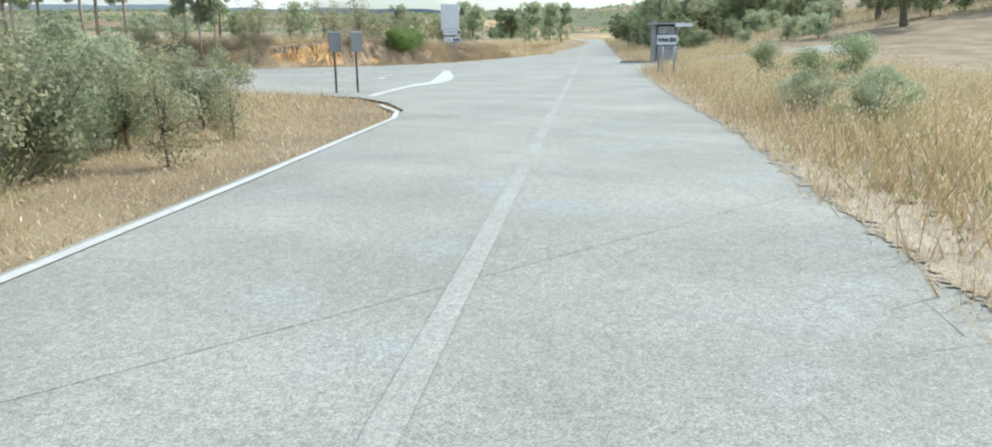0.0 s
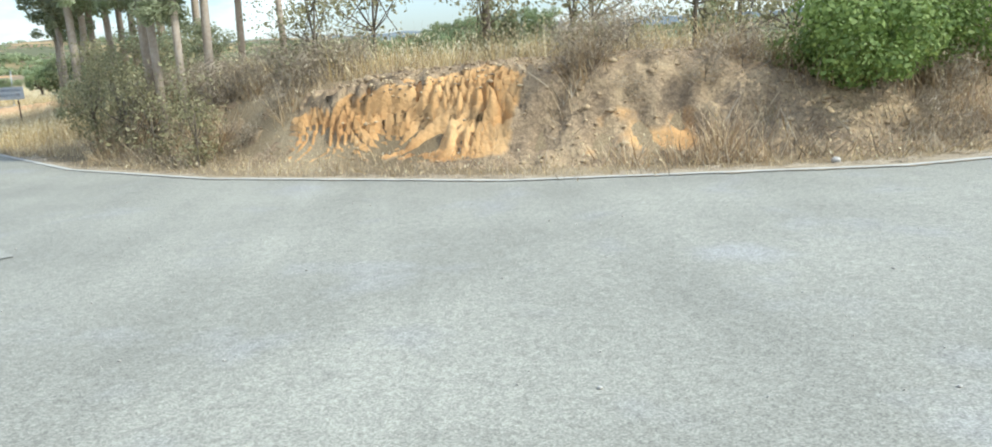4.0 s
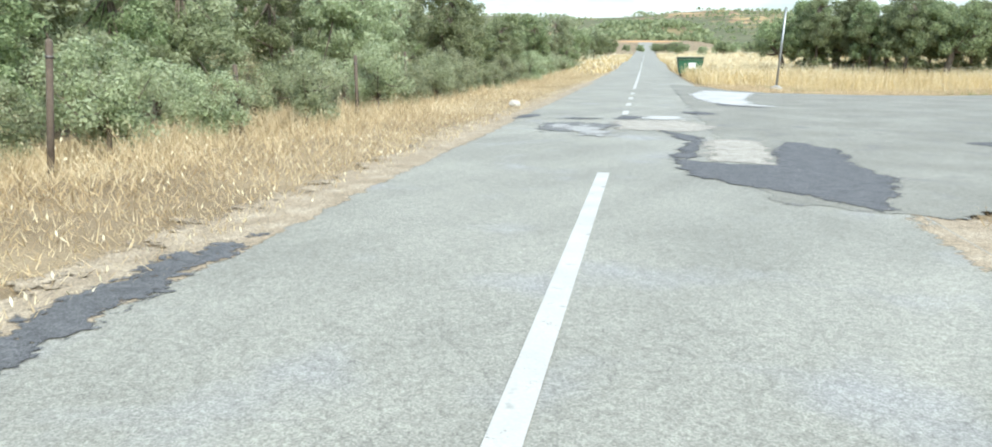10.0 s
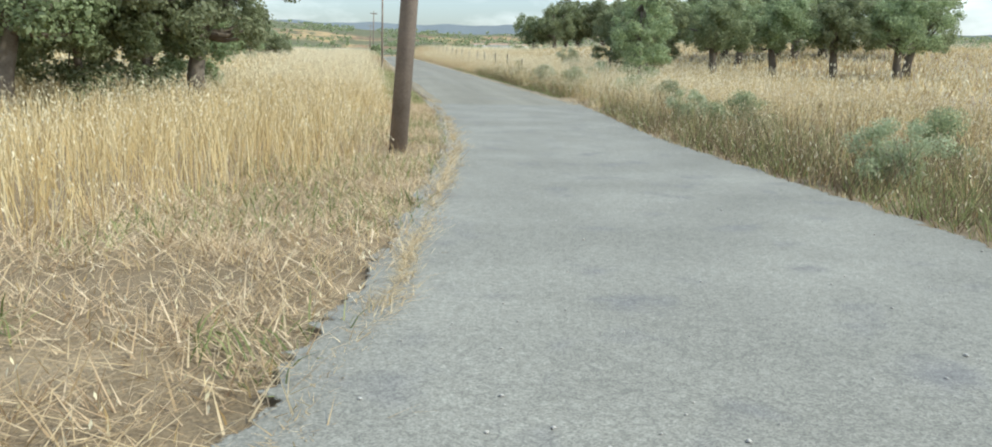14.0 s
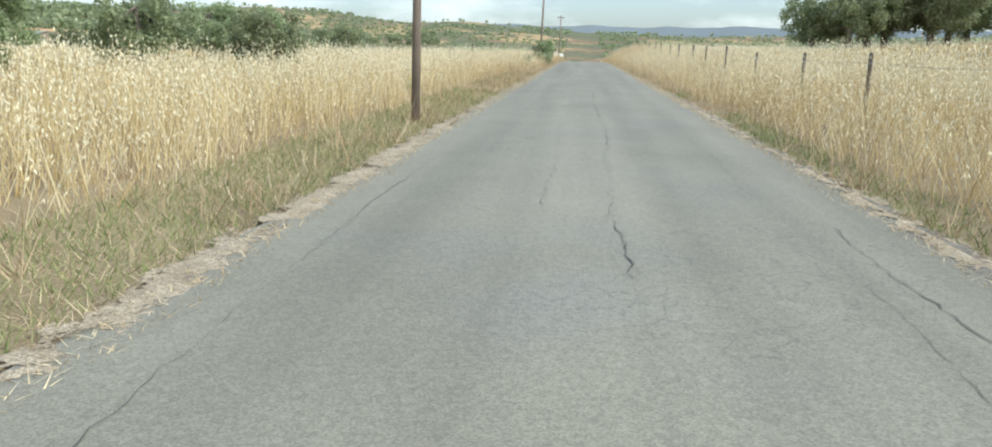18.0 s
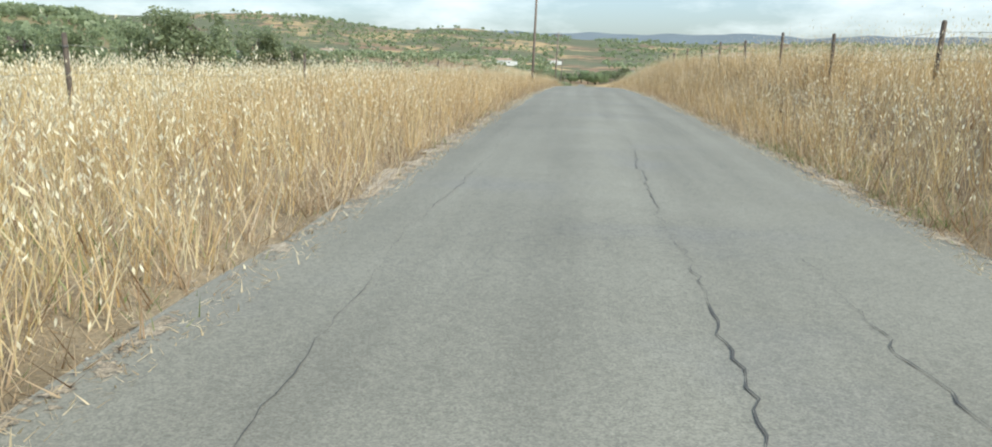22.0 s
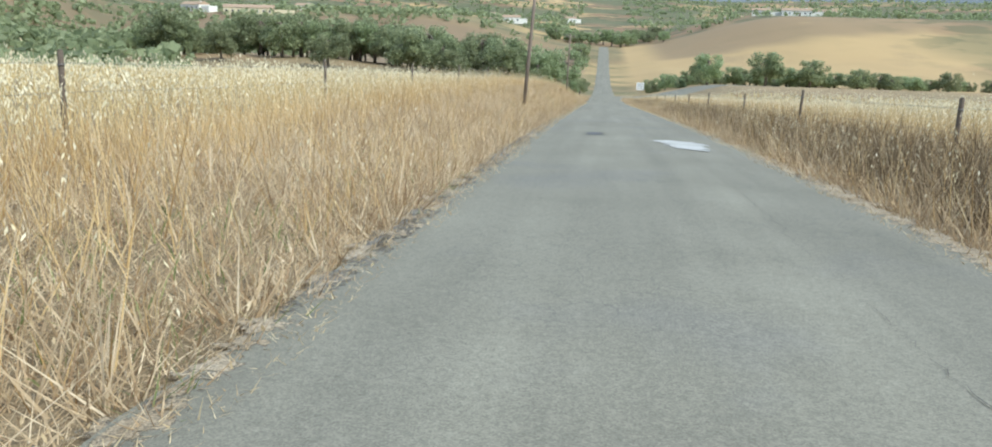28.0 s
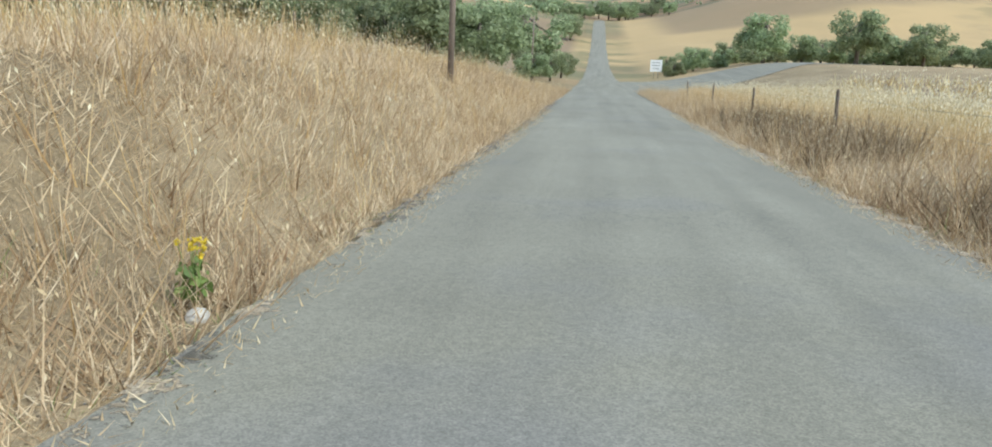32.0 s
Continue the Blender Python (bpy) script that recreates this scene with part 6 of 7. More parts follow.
for k in range(26):
    t = RNG.random()
    grow("brush", 16.4 + 4.4 * t + RNG.uniform(0, 1.2), -96.6 - 3.6 * t + RNG.uniform(0, 1.6), RNG.uniform(0.6, 1.1), "dead brush on the bank")
for x, y, s in [(19.0, -98.7, 0.62), (19.4, -98.3, 0.7), (18.5, -98.2, 0.66), (18.1, -97.4, 0.75), (16.8, -89.9, 0.85), (18.2, -88.9, 0.9), (15.4, -87.9, 0.8), (19.6, -89.7, 0.8)]:
    grow("eucalyptus", x, y, s, "bank eucalyptus")
for x, y, s in [(40, -92, 0.9), (45, -90, 1.0), (50, -93, 0.95), (55, -88, 1.1), (37, -84, 1.0), (62, -92, 1.1), (70, -90, 1.1), (80, -86, 1.2), (33, -80, 1.0), (48, -82, 1.1)]:
    grow("grey_lo" if int(x) % 3 else "young_lo", x + OX, y + OY, s * 0.72, "trees behind the bank")
for k in range(120):
    x, y = a_uv(RNG.uniform(-14, 110) if k % 3 else RNG.uniform(-6, 40), A_C - 5.5 - 34 * RNG.random() ** 1.6)
    grow(("shrub_lo", "broom", "young_lo", "oak_lo", "shrub_lo")[k % 5], x, y, RNG.uniform(0.8, 1.4), "hillside scrub")
for k in range(60):
    x, y = a_uv(RNG.uniform(-12, 70), A_C - 6.5 - 12 * RNG.random() ** 1.3)
    if not poly_inside(x, y, POLY_DRIVE):
        grow(("shrub_lo", "grey_lo", "shrub_lo", "young_lo", "broom")[k % 5], x, y, RNG.uniform(0.7, 1.15), "hillside scrub")
for k in range(10):
    x, y = a_uv(RNG.uniform(40, 150), A_C + RNG.uniform(5, 26))
    grow(("oak_lo", "young_lo", "grey_lo")[k % 3], x, y, RNG.uniform(0.9, 1.3), "roadside trees")
for k in range(10):
    x, y = RNG.uniform(-75, -25), RNG.uniform(-112, -80)
    grow("oak_lo", x + OX, y + OY, RNG.uniform(0.7, 1.2), "trees behind the junction")
for x, y, s in [(4.6, -132.8, 0.5), (5.8, -132.4, 0.42), (3.2, -134.0, 0.55), (7.4, -131.8, 0.36), (6.4, -133.6, 0.5)]:
    grow("shrub", x, y, s, "verge bushes", label="green weedy bush in the dry verge", sink=0.12)
for k in range(44):
    u = RNG.uniform(-76, -58)
    v = A_C + 5.0 + max(0, 0.25 * (u + 68)) + 3.5 * RNG.random()
    if not on_road(*[np.array([q]) for q in a_uv(u, v)])[0]:
        grow(("brush", "thin", "brush", "broom")[k % 4], *a_uv(u, v), RNG.uniform(0.55, 0.9), "wedge shrubs", sink=0.08)
grow("broom", *a_uv(-46.0, A_C - 6.4), 0.8, "verge bushes")
grow("broom", *a_uv(-50.0, A_C - 7.8), 0.9, "verge bushes")
grow("broom", *a_uv(-53.0, A_C - 5.9), 0.7, "verge bushes")

# wood along the second road
grow("bush", -0.1, -89.4, 1.25, "wood edge bushes")
grow("bush", -0.2, -88.2, 0.95, "wood edge bushes")
for k in range(52):
    s, n = -97 + 1.6 * k + RNG.uniform(-1, 1), -RNG.uniform(42.0, 45.5)
    near = "" if s < -25 else "_lo"
    grow(("shrub", "young", "grey", "shrub")[k % 4] + near, *b_sn(s, n), RNG.uniform(0.65, 0.95), "wood edge trees")
for k in range(64):
    s, n = -100 + 1.7 * k + RNG.uniform(-1, 1), -RNG.uniform(45.5, 52)
    grow(("eucalyptus_lo", "grey_lo", "young_lo", "grey_lo")[k % 4], *b_sn(s, n), RNG.uniform(0.85, 1.15), "wood trees")
for k in range(60):
    s, n = -100 + 1.9 * k + RNG.uniform(-1, 1), -RNG.uniform(52, 66)
    grow(("eucalyptus_lo", "grey_lo", "eucalyptus_lo")[k % 3], *b_sn(s, n), RNG.uniform(0.95, 1.3), "wood trees")
for k in range(7):
    grow("young", *b_sn(-28 + 4.0 * k, -39.6 - 0.5 * (k % 3)), RNG.uniform(0.72, 0.95), "wood edge oaks")
for k in range(26):
    grow("shrub", *b_sn(-46 + 2.3 * k, -38.7 - RNG.uniform(0, 1.6)), RNG.uniform(0.6, 0.95), "wood edge shrubs")
for k in range(44):
    grow(("oak_lo", "shrub_lo", "young_lo", "grey_lo")[k % 4], *b_sn(2 + 3.2 * k, -39.5 - 3.5 * (k % 3) - RNG.uniform(0, 3)), RNG.uniform(0.75, 1.15), "wood edge oaks")
for s, n, c in [(-82, -25.4, 1.0), (-79.5, -25.9, 0.95), (-77.5, -24.6, 1.0), (-75.5, -25.8, 0.9), (-84.5, -24.8, 0.95), (-80, -23.5, 1.1), (-73.5, -24.8, 0.8), (-83, -23.0, 1.15), (-78.2, -22.8, 1.2), (-86, -26.0, 1.0), (-76.4, -23.4, 1.1), (-81, -21.5, 1.25), (-74.6, -22.0, 1.1)]:
    grow("eucalyptus", *b_sn(s, n), c, "eucalyptus that shade the road")
for s, n in [(-86, -41), (-70, -40.4), (-64, -40.8), (-57, -40.2), (-49, -40), (-62, -38.8), (-43, -39.6)]:
    grow("thin", *b_sn(s, n), 0.8, "wood edge shrubs")

# grove between the second road and the lane
for k in range(13):
    t = k / 12
    x, y = -21.4 + 13.4 * t, -8.5 - 1.2 * math.sin(3 * t) + RNG.uniform(-1.0, 1.4)
    grow("young" if k % 3 else "oak", x, y, RNG.uniform(0.95, 1.15), "grove trees")
for k in range(8):
    grow("young", -21 + 1.75 * k, -4 + RNG.uniform(-1, 2), RNG.uniform(0.95, 1.2), "grove trees")
# trees left of the lane
for x, y, s, kd in [(-13.5, 31, 1.0, "young"), (-16, 33, 1.05, "young"), (-18.5, 36, 1.0, "young"), (-12.6, 35.5, 0.9, "young"), (-12, 50, 0.8, "far"), (-13.2, 52, 0.85, "far"), (-15.5, 47, 0.95, "far"), (-20, 62, 1.05, "far"), (-17.5, 58, 0.7, "far"), (-23, 66, 0.8, "far"), (-25, 75, 0.95, "far"), (-20, 88, 0.9, "far"), (-28, 92, 1.0, "far")]:
    grow(kd, x, y, s, "field trees")
grow("olive", -2.6, 77.0, 1.0, "lane bush")
grow("olive", -3.0, 77.6, 0.85, "lane bush")
grow("olive", -3.3, 69.5, 0.30, "lane tufts", tall=1.5, label="slim green plant in the dry oats")
grow("bush", -3.9, 129.8, 0.34, "lane tufts", label="soft green weed clump in the dry verge")
grow("bush", -4.5, 130.4, 0.30, "lane tufts", label="soft green weed clump in the dry verge")
grow("bush", -3.2, 133.0, 0.17, "lane tufts", label="soft green weed clump in the dry verge")
for k in range(34):
    grow("far", -22 - 2.4 * k * RNG.uniform(0.8, 1.2), 150 + RNG.uniform(-8, 10), RNG.uniform(0.7, 1.05), "orchard trees")
for k in range(36):
    grow("far", -17 - 1.7 * k + RNG.uniform(-2, 2), 104 + RNG.uniform(-10, 34), RNG.uniform(0.7, 1.15), "orchard trees")
# oaks right of the lane
for x, y, s, kd in [(8.6, 8.0, 0.95, "young"), (9.8, 10.5, 0.9, "young"), (7.6, 11, 0.6, "shrub"), (13.2, 21.5, 1.25, "young"), (14.8, 23.0, 1.35, "young"), (11.9, 23.5, 0.9, "young"), (18.6, 22, 1.2, "oak"), (22.8, 22, 1.25, "oak"), (26.6, 21, 1.3, "oak"), (30.5, 20, 1.35, "oak"), (20.6, 27, 1.2, "oak"), (16.4, 28, 1.0, "young"), (34, 24, 1.4, "oak"), (37, 45, 2.0, "oak_lo"), (43, 50, 2.1, "oak_lo"), (33, 52, 1.9, "oak_lo"), (50, 46, 2.1, "oak_lo"), (29, 40, 1.5, "oak_lo"), (39, 52, 1.9, "oak_lo"), (19.5, 43.5, 1.35, "young_lo"), (21.5, 45, 1.2, "young_lo"), (24, 47, 1.5, "oak_lo"), (30, 116, 2.1, "oak_lo"), (33, 119, 2.1, "oak_lo"), (36, 121, 2.3, "oak_lo"), (40, 118, 2.2, "oak_lo"), (43, 121, 2.2, "oak_lo"), (46, 124, 2.2, "oak_lo"), (27, 119, 1.7, "oak_lo"), (52, 120, 2.2, "oak_lo"), (11.5, 33, 0.9, "shrub")]:
    grow(kd, x, y, s, "lane oaks", sink=0.9 if y > 100 else 0.05)
for k in range(16):
    y = -22 + 2.4 * k + RNG.uniform(-1, 1)
    x = np.interp(y, [-25, -14, -6, -2, 20], [0.4, 1.2, 2.3, 2.65, 2.65]) + RNG.uniform(1.1, 3.2)
    grow(("broom", "shrub", "brush", "thin")[k % 4], x, y, RNG.uniform(0.35, 0.6), "lane verge bushes", sink=0.1)
for x, y in [(3.9, -12), (4.6, -6), (5.2, -1), (4.4, 4.5), (5.8, 9), (4.0, -18)]:
    grow("broom", x, y, 0.55, "lane verge bushes")
# valley trees
for k in range(64):
    x = -9 - 1.3 * k + RNG.uniform(-1, 1)
    grow("far", x, 318 + RNG.uniform(-14, 26) + 0.05 * abs(x), RNG.uniform(1.7, 2.9), "valley trees")
for k in range(20):
    x = 9 + 3.2 * k + RNG.uniform(-1, 1)
    grow("far", x + 2, 358 + RNG.uniform(-4, 14) + 0.1 * x, RNG.uniform(0.8, 1.3), "valley trees", sink=0.5)
for k in range(34):
    x = 11 + 2.6 * k + RNG.uniform(-1, 1)
    grow("far", x, 352 + RNG.uniform(-5, 8) + 0.12 * x, RNG.uniform(0.8, 1.7), "valley trees", sink=0.7)
for x, y, s in [(-5.5, 300, 0.8), (-6.5, 308, 0.9), (-5.0, 318, 0.9), (-7.5, 326, 1.2), (22, 346, 2.0), (34, 346, 2.2), (44, 350, 1.8), (-4.6, 335, 1.0), (-5.2, 350, 1.0)]:
    grow("shrub" if s < 0.7 else "far", x, y, s * 1.1, "valley trees")
for k in range(26):
    x = RNG.uniform(-25, 30)
    grow("far", x + (8 if x > 0 else -8), RNG.uniform(605, 690), RNG.uniform(1.4, 2.6), "hilltop trees")
for x, y, s in [(-9, 500, 2.6), (-11.5, 516, 2.4), (-9, 540, 2.0), (4.5, 628, 3.0), (9, 622, 2.8), (0, 645, 3.0), (14, 632, 2.4), (-7, 632, 2.4)]:
    grow("far", x, y, s, "hilltop trees")

# far woods and bushes on the hills: one loose mass
def far_woods():
    n = 20000
    a = RNG.uniform(-1.8, 1.5, n)
    r = 260 + 1500 * RNG.random(n) ** 0.9
    x, y = r * np.sin(a), 150 + r * np.cos(a)
    keep = ((np.abs(x) > 25) | (y < -300)) & (wobble(x, y, 160) > 0.0) & ((np.hypot(x, y - 120) > 330)) & ~((y > 290) & (y < 640) & (np.abs(x) < 260) & (wobble(x, y, 90) < 0.45))
    hs, hn = RNG.uniform(265, 900, 7000), B_C + RNG.normal(0, 300, 7000)
    hx, hy = b_sn(hs, hn)
    wood = (hx < -90) & (np.hypot(hx - b_sn(272, -31)[0], hy - b_sn(272, -31)[1]) > 24)
    x, y = np.concatenate([x[keep], hx[wood]]), np.concatenate([y[keep], hy[wood]])
    ws, wn_ = RNG.uniform(275, 520, 7000), B_C + RNG.uniform(-300, 100, 7000)
    wx, wy = b_sn(ws, wn_)
    wk = (wobble(wx, wy, 60) > -0.3) & (np.hypot(wx - b_sn(272, -31)[0], wy - b_sn(272, -31)[1]) > 24)
    x, y = np.concatenate([x, wx[wk]]), np.concatenate([y, wy[wk]])
    n = len(x)
    s = RNG.uniform(0.8, 2.2, n) * (1 + np.hypot(x, y) / 1500)
    z = ground_z(x, y)
    m = 9
    d = RNG.normal(0, 1, (n, m, 3))
    d /= np.linalg.norm(d, axis=2)[:, :, None]
    p = np.stack([x, y, z + s * 0.7], -1)[:, None] + d * s[:, None, None] * np.array([1, 1, 0.75]) * RNG.uniform(0.5, 1.0, (n, m, 1))
    u = RNG.normal(0, 1, (n, m, 3))
    u /= np.linalg.norm(u, axis=2)[:, :, None]
    v = np.cross(u, d)
    q = s[:, None, None] * 0.5
    V = np.stack([p - u * q, p + v * q, p + u * q, p - v * q], 2).reshape(-1, 3)
    return tagged(new("far_woods", np_mesh("far_woods", V, np.arange(len(V)).reshape(-1, 4), None, (M_LEAF,))), "scattered green woods on the distant hills", "woods", kind="stuff")


far_woods()


# ---------- grasses ----------
def blades(name, x, y, h, w, mats, label, lean=0.25, heads=0.0, head_size=0.05, flat=0.0, zoff=0.0, simple=False, cnt=2, tuft=None, over=False, zfun=None):
    """Grass stems that taper and bend, with a share of seed heads."""
    if len(x) > 40000 and np.min(x) < -20:
        nb = B_DIR[1] * x - B_DIR[0] * y
        off = (nb < -35.25) | (nb > -29.9)
        x, y, h, w = x[off], y[off], np.asarray(h)[off], np.asarray(w)[off]
    n = len(x)
    push = np.zeros((n, 2))
    if tuft:
        k = np.arange(n) // tuft[0] * tuft[0]
        push = RNG.normal(0, 1, (n, 2))
        x, y = x[k] + push[:, 0] * tuft[1], y[k] + push[:, 1] * tuft[1]
        h = np.asarray(h) * RNG.uniform(0.55, 1.35, n)[k]
    z = (ground_z if zfun is None else zfun)(x, y) + zoff - 0.02
    if over:
        z = np.where((x > XL) & (x < XR), lane_z(y) + 0.02, z)
    a = RNG.uniform(0, 6.28, n)
    side = np.stack([np.cos(a), np.sin(a), 0 * a], -1)
    b = RNG.normal(0, 1, (n, 2)) * lean + RNG.normal(0, 1, (n, 2)) * flat + push * lean * 0.8
    base = np.stack([x, y, z], -1)
    hh = np.asarray(h)[:, None]
    up = np.stack([b[:, 0], b[:, 1], np.ones(n)], -1)
    up /= np.linalg.norm(up, axis=1)[:, None]
    mid = base + up * hh * 0.55
    up2 = np.stack([b[:, 0] * 2.0, b[:, 1] * 2.0, np.ones(n) * 0.9], -1)
    up2 /= np.linalg.norm(up2, axis=1)[:, None]
    tip = mid + up2 * hh * 0.45
    ww = np.asarray(w)[:, None] * side
    if simple:
        V = np.stack([base - ww, base + ww, tip], 1)
        T = np.arange(3 * n).reshape(-1, 3)
    else:
        V = np.stack([base - ww, base + ww, mid - ww * 0.8, mid + ww * 0.8, tip], 1)
        k = 5 * np.arange(n)[:, None]
        T = (k[:, :, None] + np.array([[0, 1, 3], [0, 3, 2], [2, 3, 4]])[None]).reshape(-1, 3)
    V = V.reshape(-1, 3)
    Q = np.zeros((0, 4), int)
    if heads:
        sel = np.where(RNG.random(n) < heads)[0]
        t = np.repeat(tip[sel], cnt, 0) + RNG.normal(0, 1, (len(sel) * cnt, 3)) * head_size * np.array([0.7, 0.7, 1.6])
        a2 = RNG.uniform(0, 6.28, len(t))
        s2 = np.stack([np.cos(a2), np.sin(a2), RNG.normal(0, 0.3, len(t))], -1) * head_size * 0.18
        u2 = np.stack([RNG.normal(0, 0.4, len(t)), RNG.normal(0, 0.4, len(t)), -np.ones(len(t))], -1) * head_size * 0.95
        HV = np.stack([t - u2 * 0.5, t + s2, t + u2 * 0.6, t - s2], 1).reshape(-1, 3)
        Q = len(V) + np.arange(len(HV)).reshape(-1, 4)
        V = np.concatenate([V, HV])
    mi = np.concatenate([np.ones(len(Q), int), np.zeros(len(T), int)])
    me = np_mesh(name, V, Q, T, mats, mi)
    return tagged(new(name, me), label, "grass", kind="stuff")


def spread(n, x0, x1, y0, y1, keep=None, margin=0.12):
    x, y = RNG.uniform(x0, x1, n), RNG.uniform(y0, y1, n)
    ok = ~(on_road(x, y) | on_road(x + margin, y) | on_road(x - margin, y) | on_road(x, y + margin) | on_road(x, y - margin))
    if keep is not None:
        ok &= keep(x, y)
    return x[ok], y[ok]


def patchy(x, y, size=1.8, lo=0.62, hi=1.2):
    return np.clip(0.92 + 0.28 * wobble(x, y, size) + 0.16 * wobble(y, x, size * 3.3), lo, hi)


OAT = (M_STRAW, M_HEAD)
for side in (-1, 1):
    e0 = XL if side < 0 else XR
    # tall oats close to the lane
    n = 170000
    o = 0.22 + 4.5 * RNG.random(n) ** 0.95
    y = RNG.uniform(-8, 292, n)
    wide = 1.15 * (1 - step01(y, 50, 78)) if side < 0 else 0.35 * (1 - step01(y, 50, 90))
    o = o + wide
    x = e0 + side * o
    grow_in = 0.30 + 0.70 * step01(o - wide, 0.2, 1.3)
    h = RNG.uniform(0.68, 1.02, n) * grow_in * patchy(x, y)
    ok = RNG.random(n) > 0.85 * step01(y, 155, 185) * (1 - step01(o, 2.6, 3.6))
    gold = RNG.random(n) < step01(y, 70, 100)
    w = RNG.uniform(0.004, 0.008, n) * (0.32 + 0.68 * step01(o, 0.8, 3.4))
    pale, rich = ok & ~gold, ok & gold
    blades("tall_oats", x[pale], y[pale], h[pale], w[pale], OAT, "tall dry pale wild oats along the lane", 0.15, 0.8, 0.046, simple=True, cnt=2, tuft=(5, 0.07))
    blades("tall_oats", x[rich], y[rich], h[rich], w[rich], (M_GOLD, M_HEAD), "tall dry golden wild oats along the lane", 0.15, 0.55, 0.042, simple=True, cnt=1, tuft=(5, 0.07))
    # russet weeds along the edge and under the oats
    n = 200000
    o = 0.15 + 5.0 * RNG.random(n) ** 1.25
    y = 20 + 272 * RNG.random(n) ** 0.62
    x = e0 + side * o
    h = RNG.uniform(0.2, 0.66, n) * (1 + (0.35 if side > 0 else 0.12) * step01(y, 70, 100) * (1 - step01(y, 160, 190))) * (0.35 + 0.65 * step01(o, 0.2, 1.3)) * patchy(x, y, 2.6, 0.45, 1.35)
    blades("russet_weeds", x, y, h, RNG.uniform(0.005, 0.011, n) * (0.5 + 0.5 * step01(o, 0.8, 3.6)), (M_RED, M_STRAW2), "knee-high russet and straw-coloured dead weeds", 0.3, 0.15, 0.042, flat=0.12, simple=True, cnt=1, tuft=(14, 0.085))
    # fallen straw between
    n = 130000
    o = -0.30 + 2.6 * RNG.random(n) ** 1.35
    y = RNG.uniform(-4, 262, n)
    o = o + 0.10 * wobble(y * 3, y, 4.0)
    x = e0 + side * o
    blades("straw_litter", x, y, RNG.uniform(0.08, 0.30, n) * (0.35 + 0.65 * step01(o, 0.1, 1.0)), RNG.uniform(0.0025, 0.0060, n), (M_STRAW2,), "trampled dry straw at the lane edge", 0.5, flat=1.5, simple=True, over=True)
    if side < 0:
        n = 300000
        o = 0.1 + 5.6 * RNG.random(n)
        y = RNG.uniform(158, 264, n)
        x = e0 + side * o
        blades("straw_litter", x, y, RNG.uniform(0.10, 0.34, n), RNG.uniform(0.003, 0.0075, n), (M_PALE,), "fallen bleached straw covering the bank", 0.6, flat=1.3, simple=True)
    # low weeds at the very edge
    n = 100000
    o = 0.02 + 1.0 * RNG.random(n) ** 1.2
    y = 45 + 217 * RNG.random(n)
    x = e0 + side * o + 0.08 * wobble(y * 2, y, 3.0)
    h = RNG.uniform(0.06, 0.30, n) * (0.35 + 0.9 * step01(o, 0.05, 0.8)) * patchy(x, y, 1.2, 0.3, 1.4)
    w = RNG.uniform(0.003, 0.006, n)
    greenish = RNG.random(n) < 0.16 * (wobble(x, y, 4.0) > 0.0)
    blades("edge_weeds", x[~greenish], y[~greenish], h[~greenish], w[~greenish], (M_RED, M_STRAW2), "low russet weeds at the lane's edge", 0.45, 0.1, 0.03, flat=0.5, simple=True, cnt=1, tuft=(8, 0.08), over=True)
    blades("edge_weeds", x[greenish], y[greenish], h[greenish], w[greenish], (M_GREEN,), "low green weeds at the lane's edge", 0.45, flat=0.4, simple=True, tuft=(8, 0.08), over=True)
    # field behind
    n = 62000
    o = 4.6 + 11 * RNG.random(n)
    y = RNG.uniform(-4, 296, n)
    x = e0 + side * o
    blades("oat_field", x, y, RNG.uniform(0.68, 0.98, n) * patchy(x, y, 3.0), RNG.uniform(0.008, 0.015, n), OAT, "field of dry pale oats", 0.18, 0.9, 0.085, simple=True, cnt=1)
    n = 60000
    o = 15.5 + 75 * RNG.random(n)
    y = RNG.uniform(-10, 300, n)
    x = e0 + side * o
    blades("oat_field", x, y, RNG.uniform(0.6, 0.95, n) * patchy(x, y, 6.0), RNG.uniform(0.04, 0.08, n), OAT, "field of dry pale oats", 0.3, 0.9, 0.20, simple=True, cnt=1)

# green mown strip left of the lane, dark dry weeds on the right-hand bank
n = 64000
y = -4 + 66 * RNG.random(n) ** 1.2
x = XL - 0.15 - 1.35 * RNG.random(n)
ok = wobble(x, y, 3.0) > -0.6
blades("verge_grass", x[ok], y[ok], RNG.uniform(0.07, 0.2, n)[ok], RNG.uniform(0.003, 0.007, n)[ok], (M_GREEN,), "short half-green grass strip beside the lane", 0.5, flat=0.4, simple=True)
n = 52000
y = RNG.uniform(-4, 66, n)
x = XL - 0.02 - 1.6 * RNG.random(n)
blades("straw_litter", x, y, RNG.uniform(0.06, 0.2, n), RNG.uniform(0.003, 0.006, n), (M_STRAW2,), "mown straw lying in the verge strip", 0.5, flat=1.1, simple=True)
n = 26000
y = RNG.uniform(-4, 90, n)
x = XR + 0.1 + 0.7 * RNG.random(n)
ok = wobble(x, y, 3.0) > -0.2
blades("verge_grass", x[ok], y[ok], RNG.uniform(0.06, 0.18, n)[ok], RNG.uniform(0.003, 0.007, n)[ok], (M_GREEN,), "short half-green grass strip beside the lane", 0.5, flat=0.4)
n = 60000
y = np.concatenate([RNG.uniform(92, 262, n // 4), RNG.uniform(160, 262, n - n // 4)])
x = XR + 0.6 + 2.4 * RNG.random(n)
ok = wobble(x, y, 5.0) > -0.3
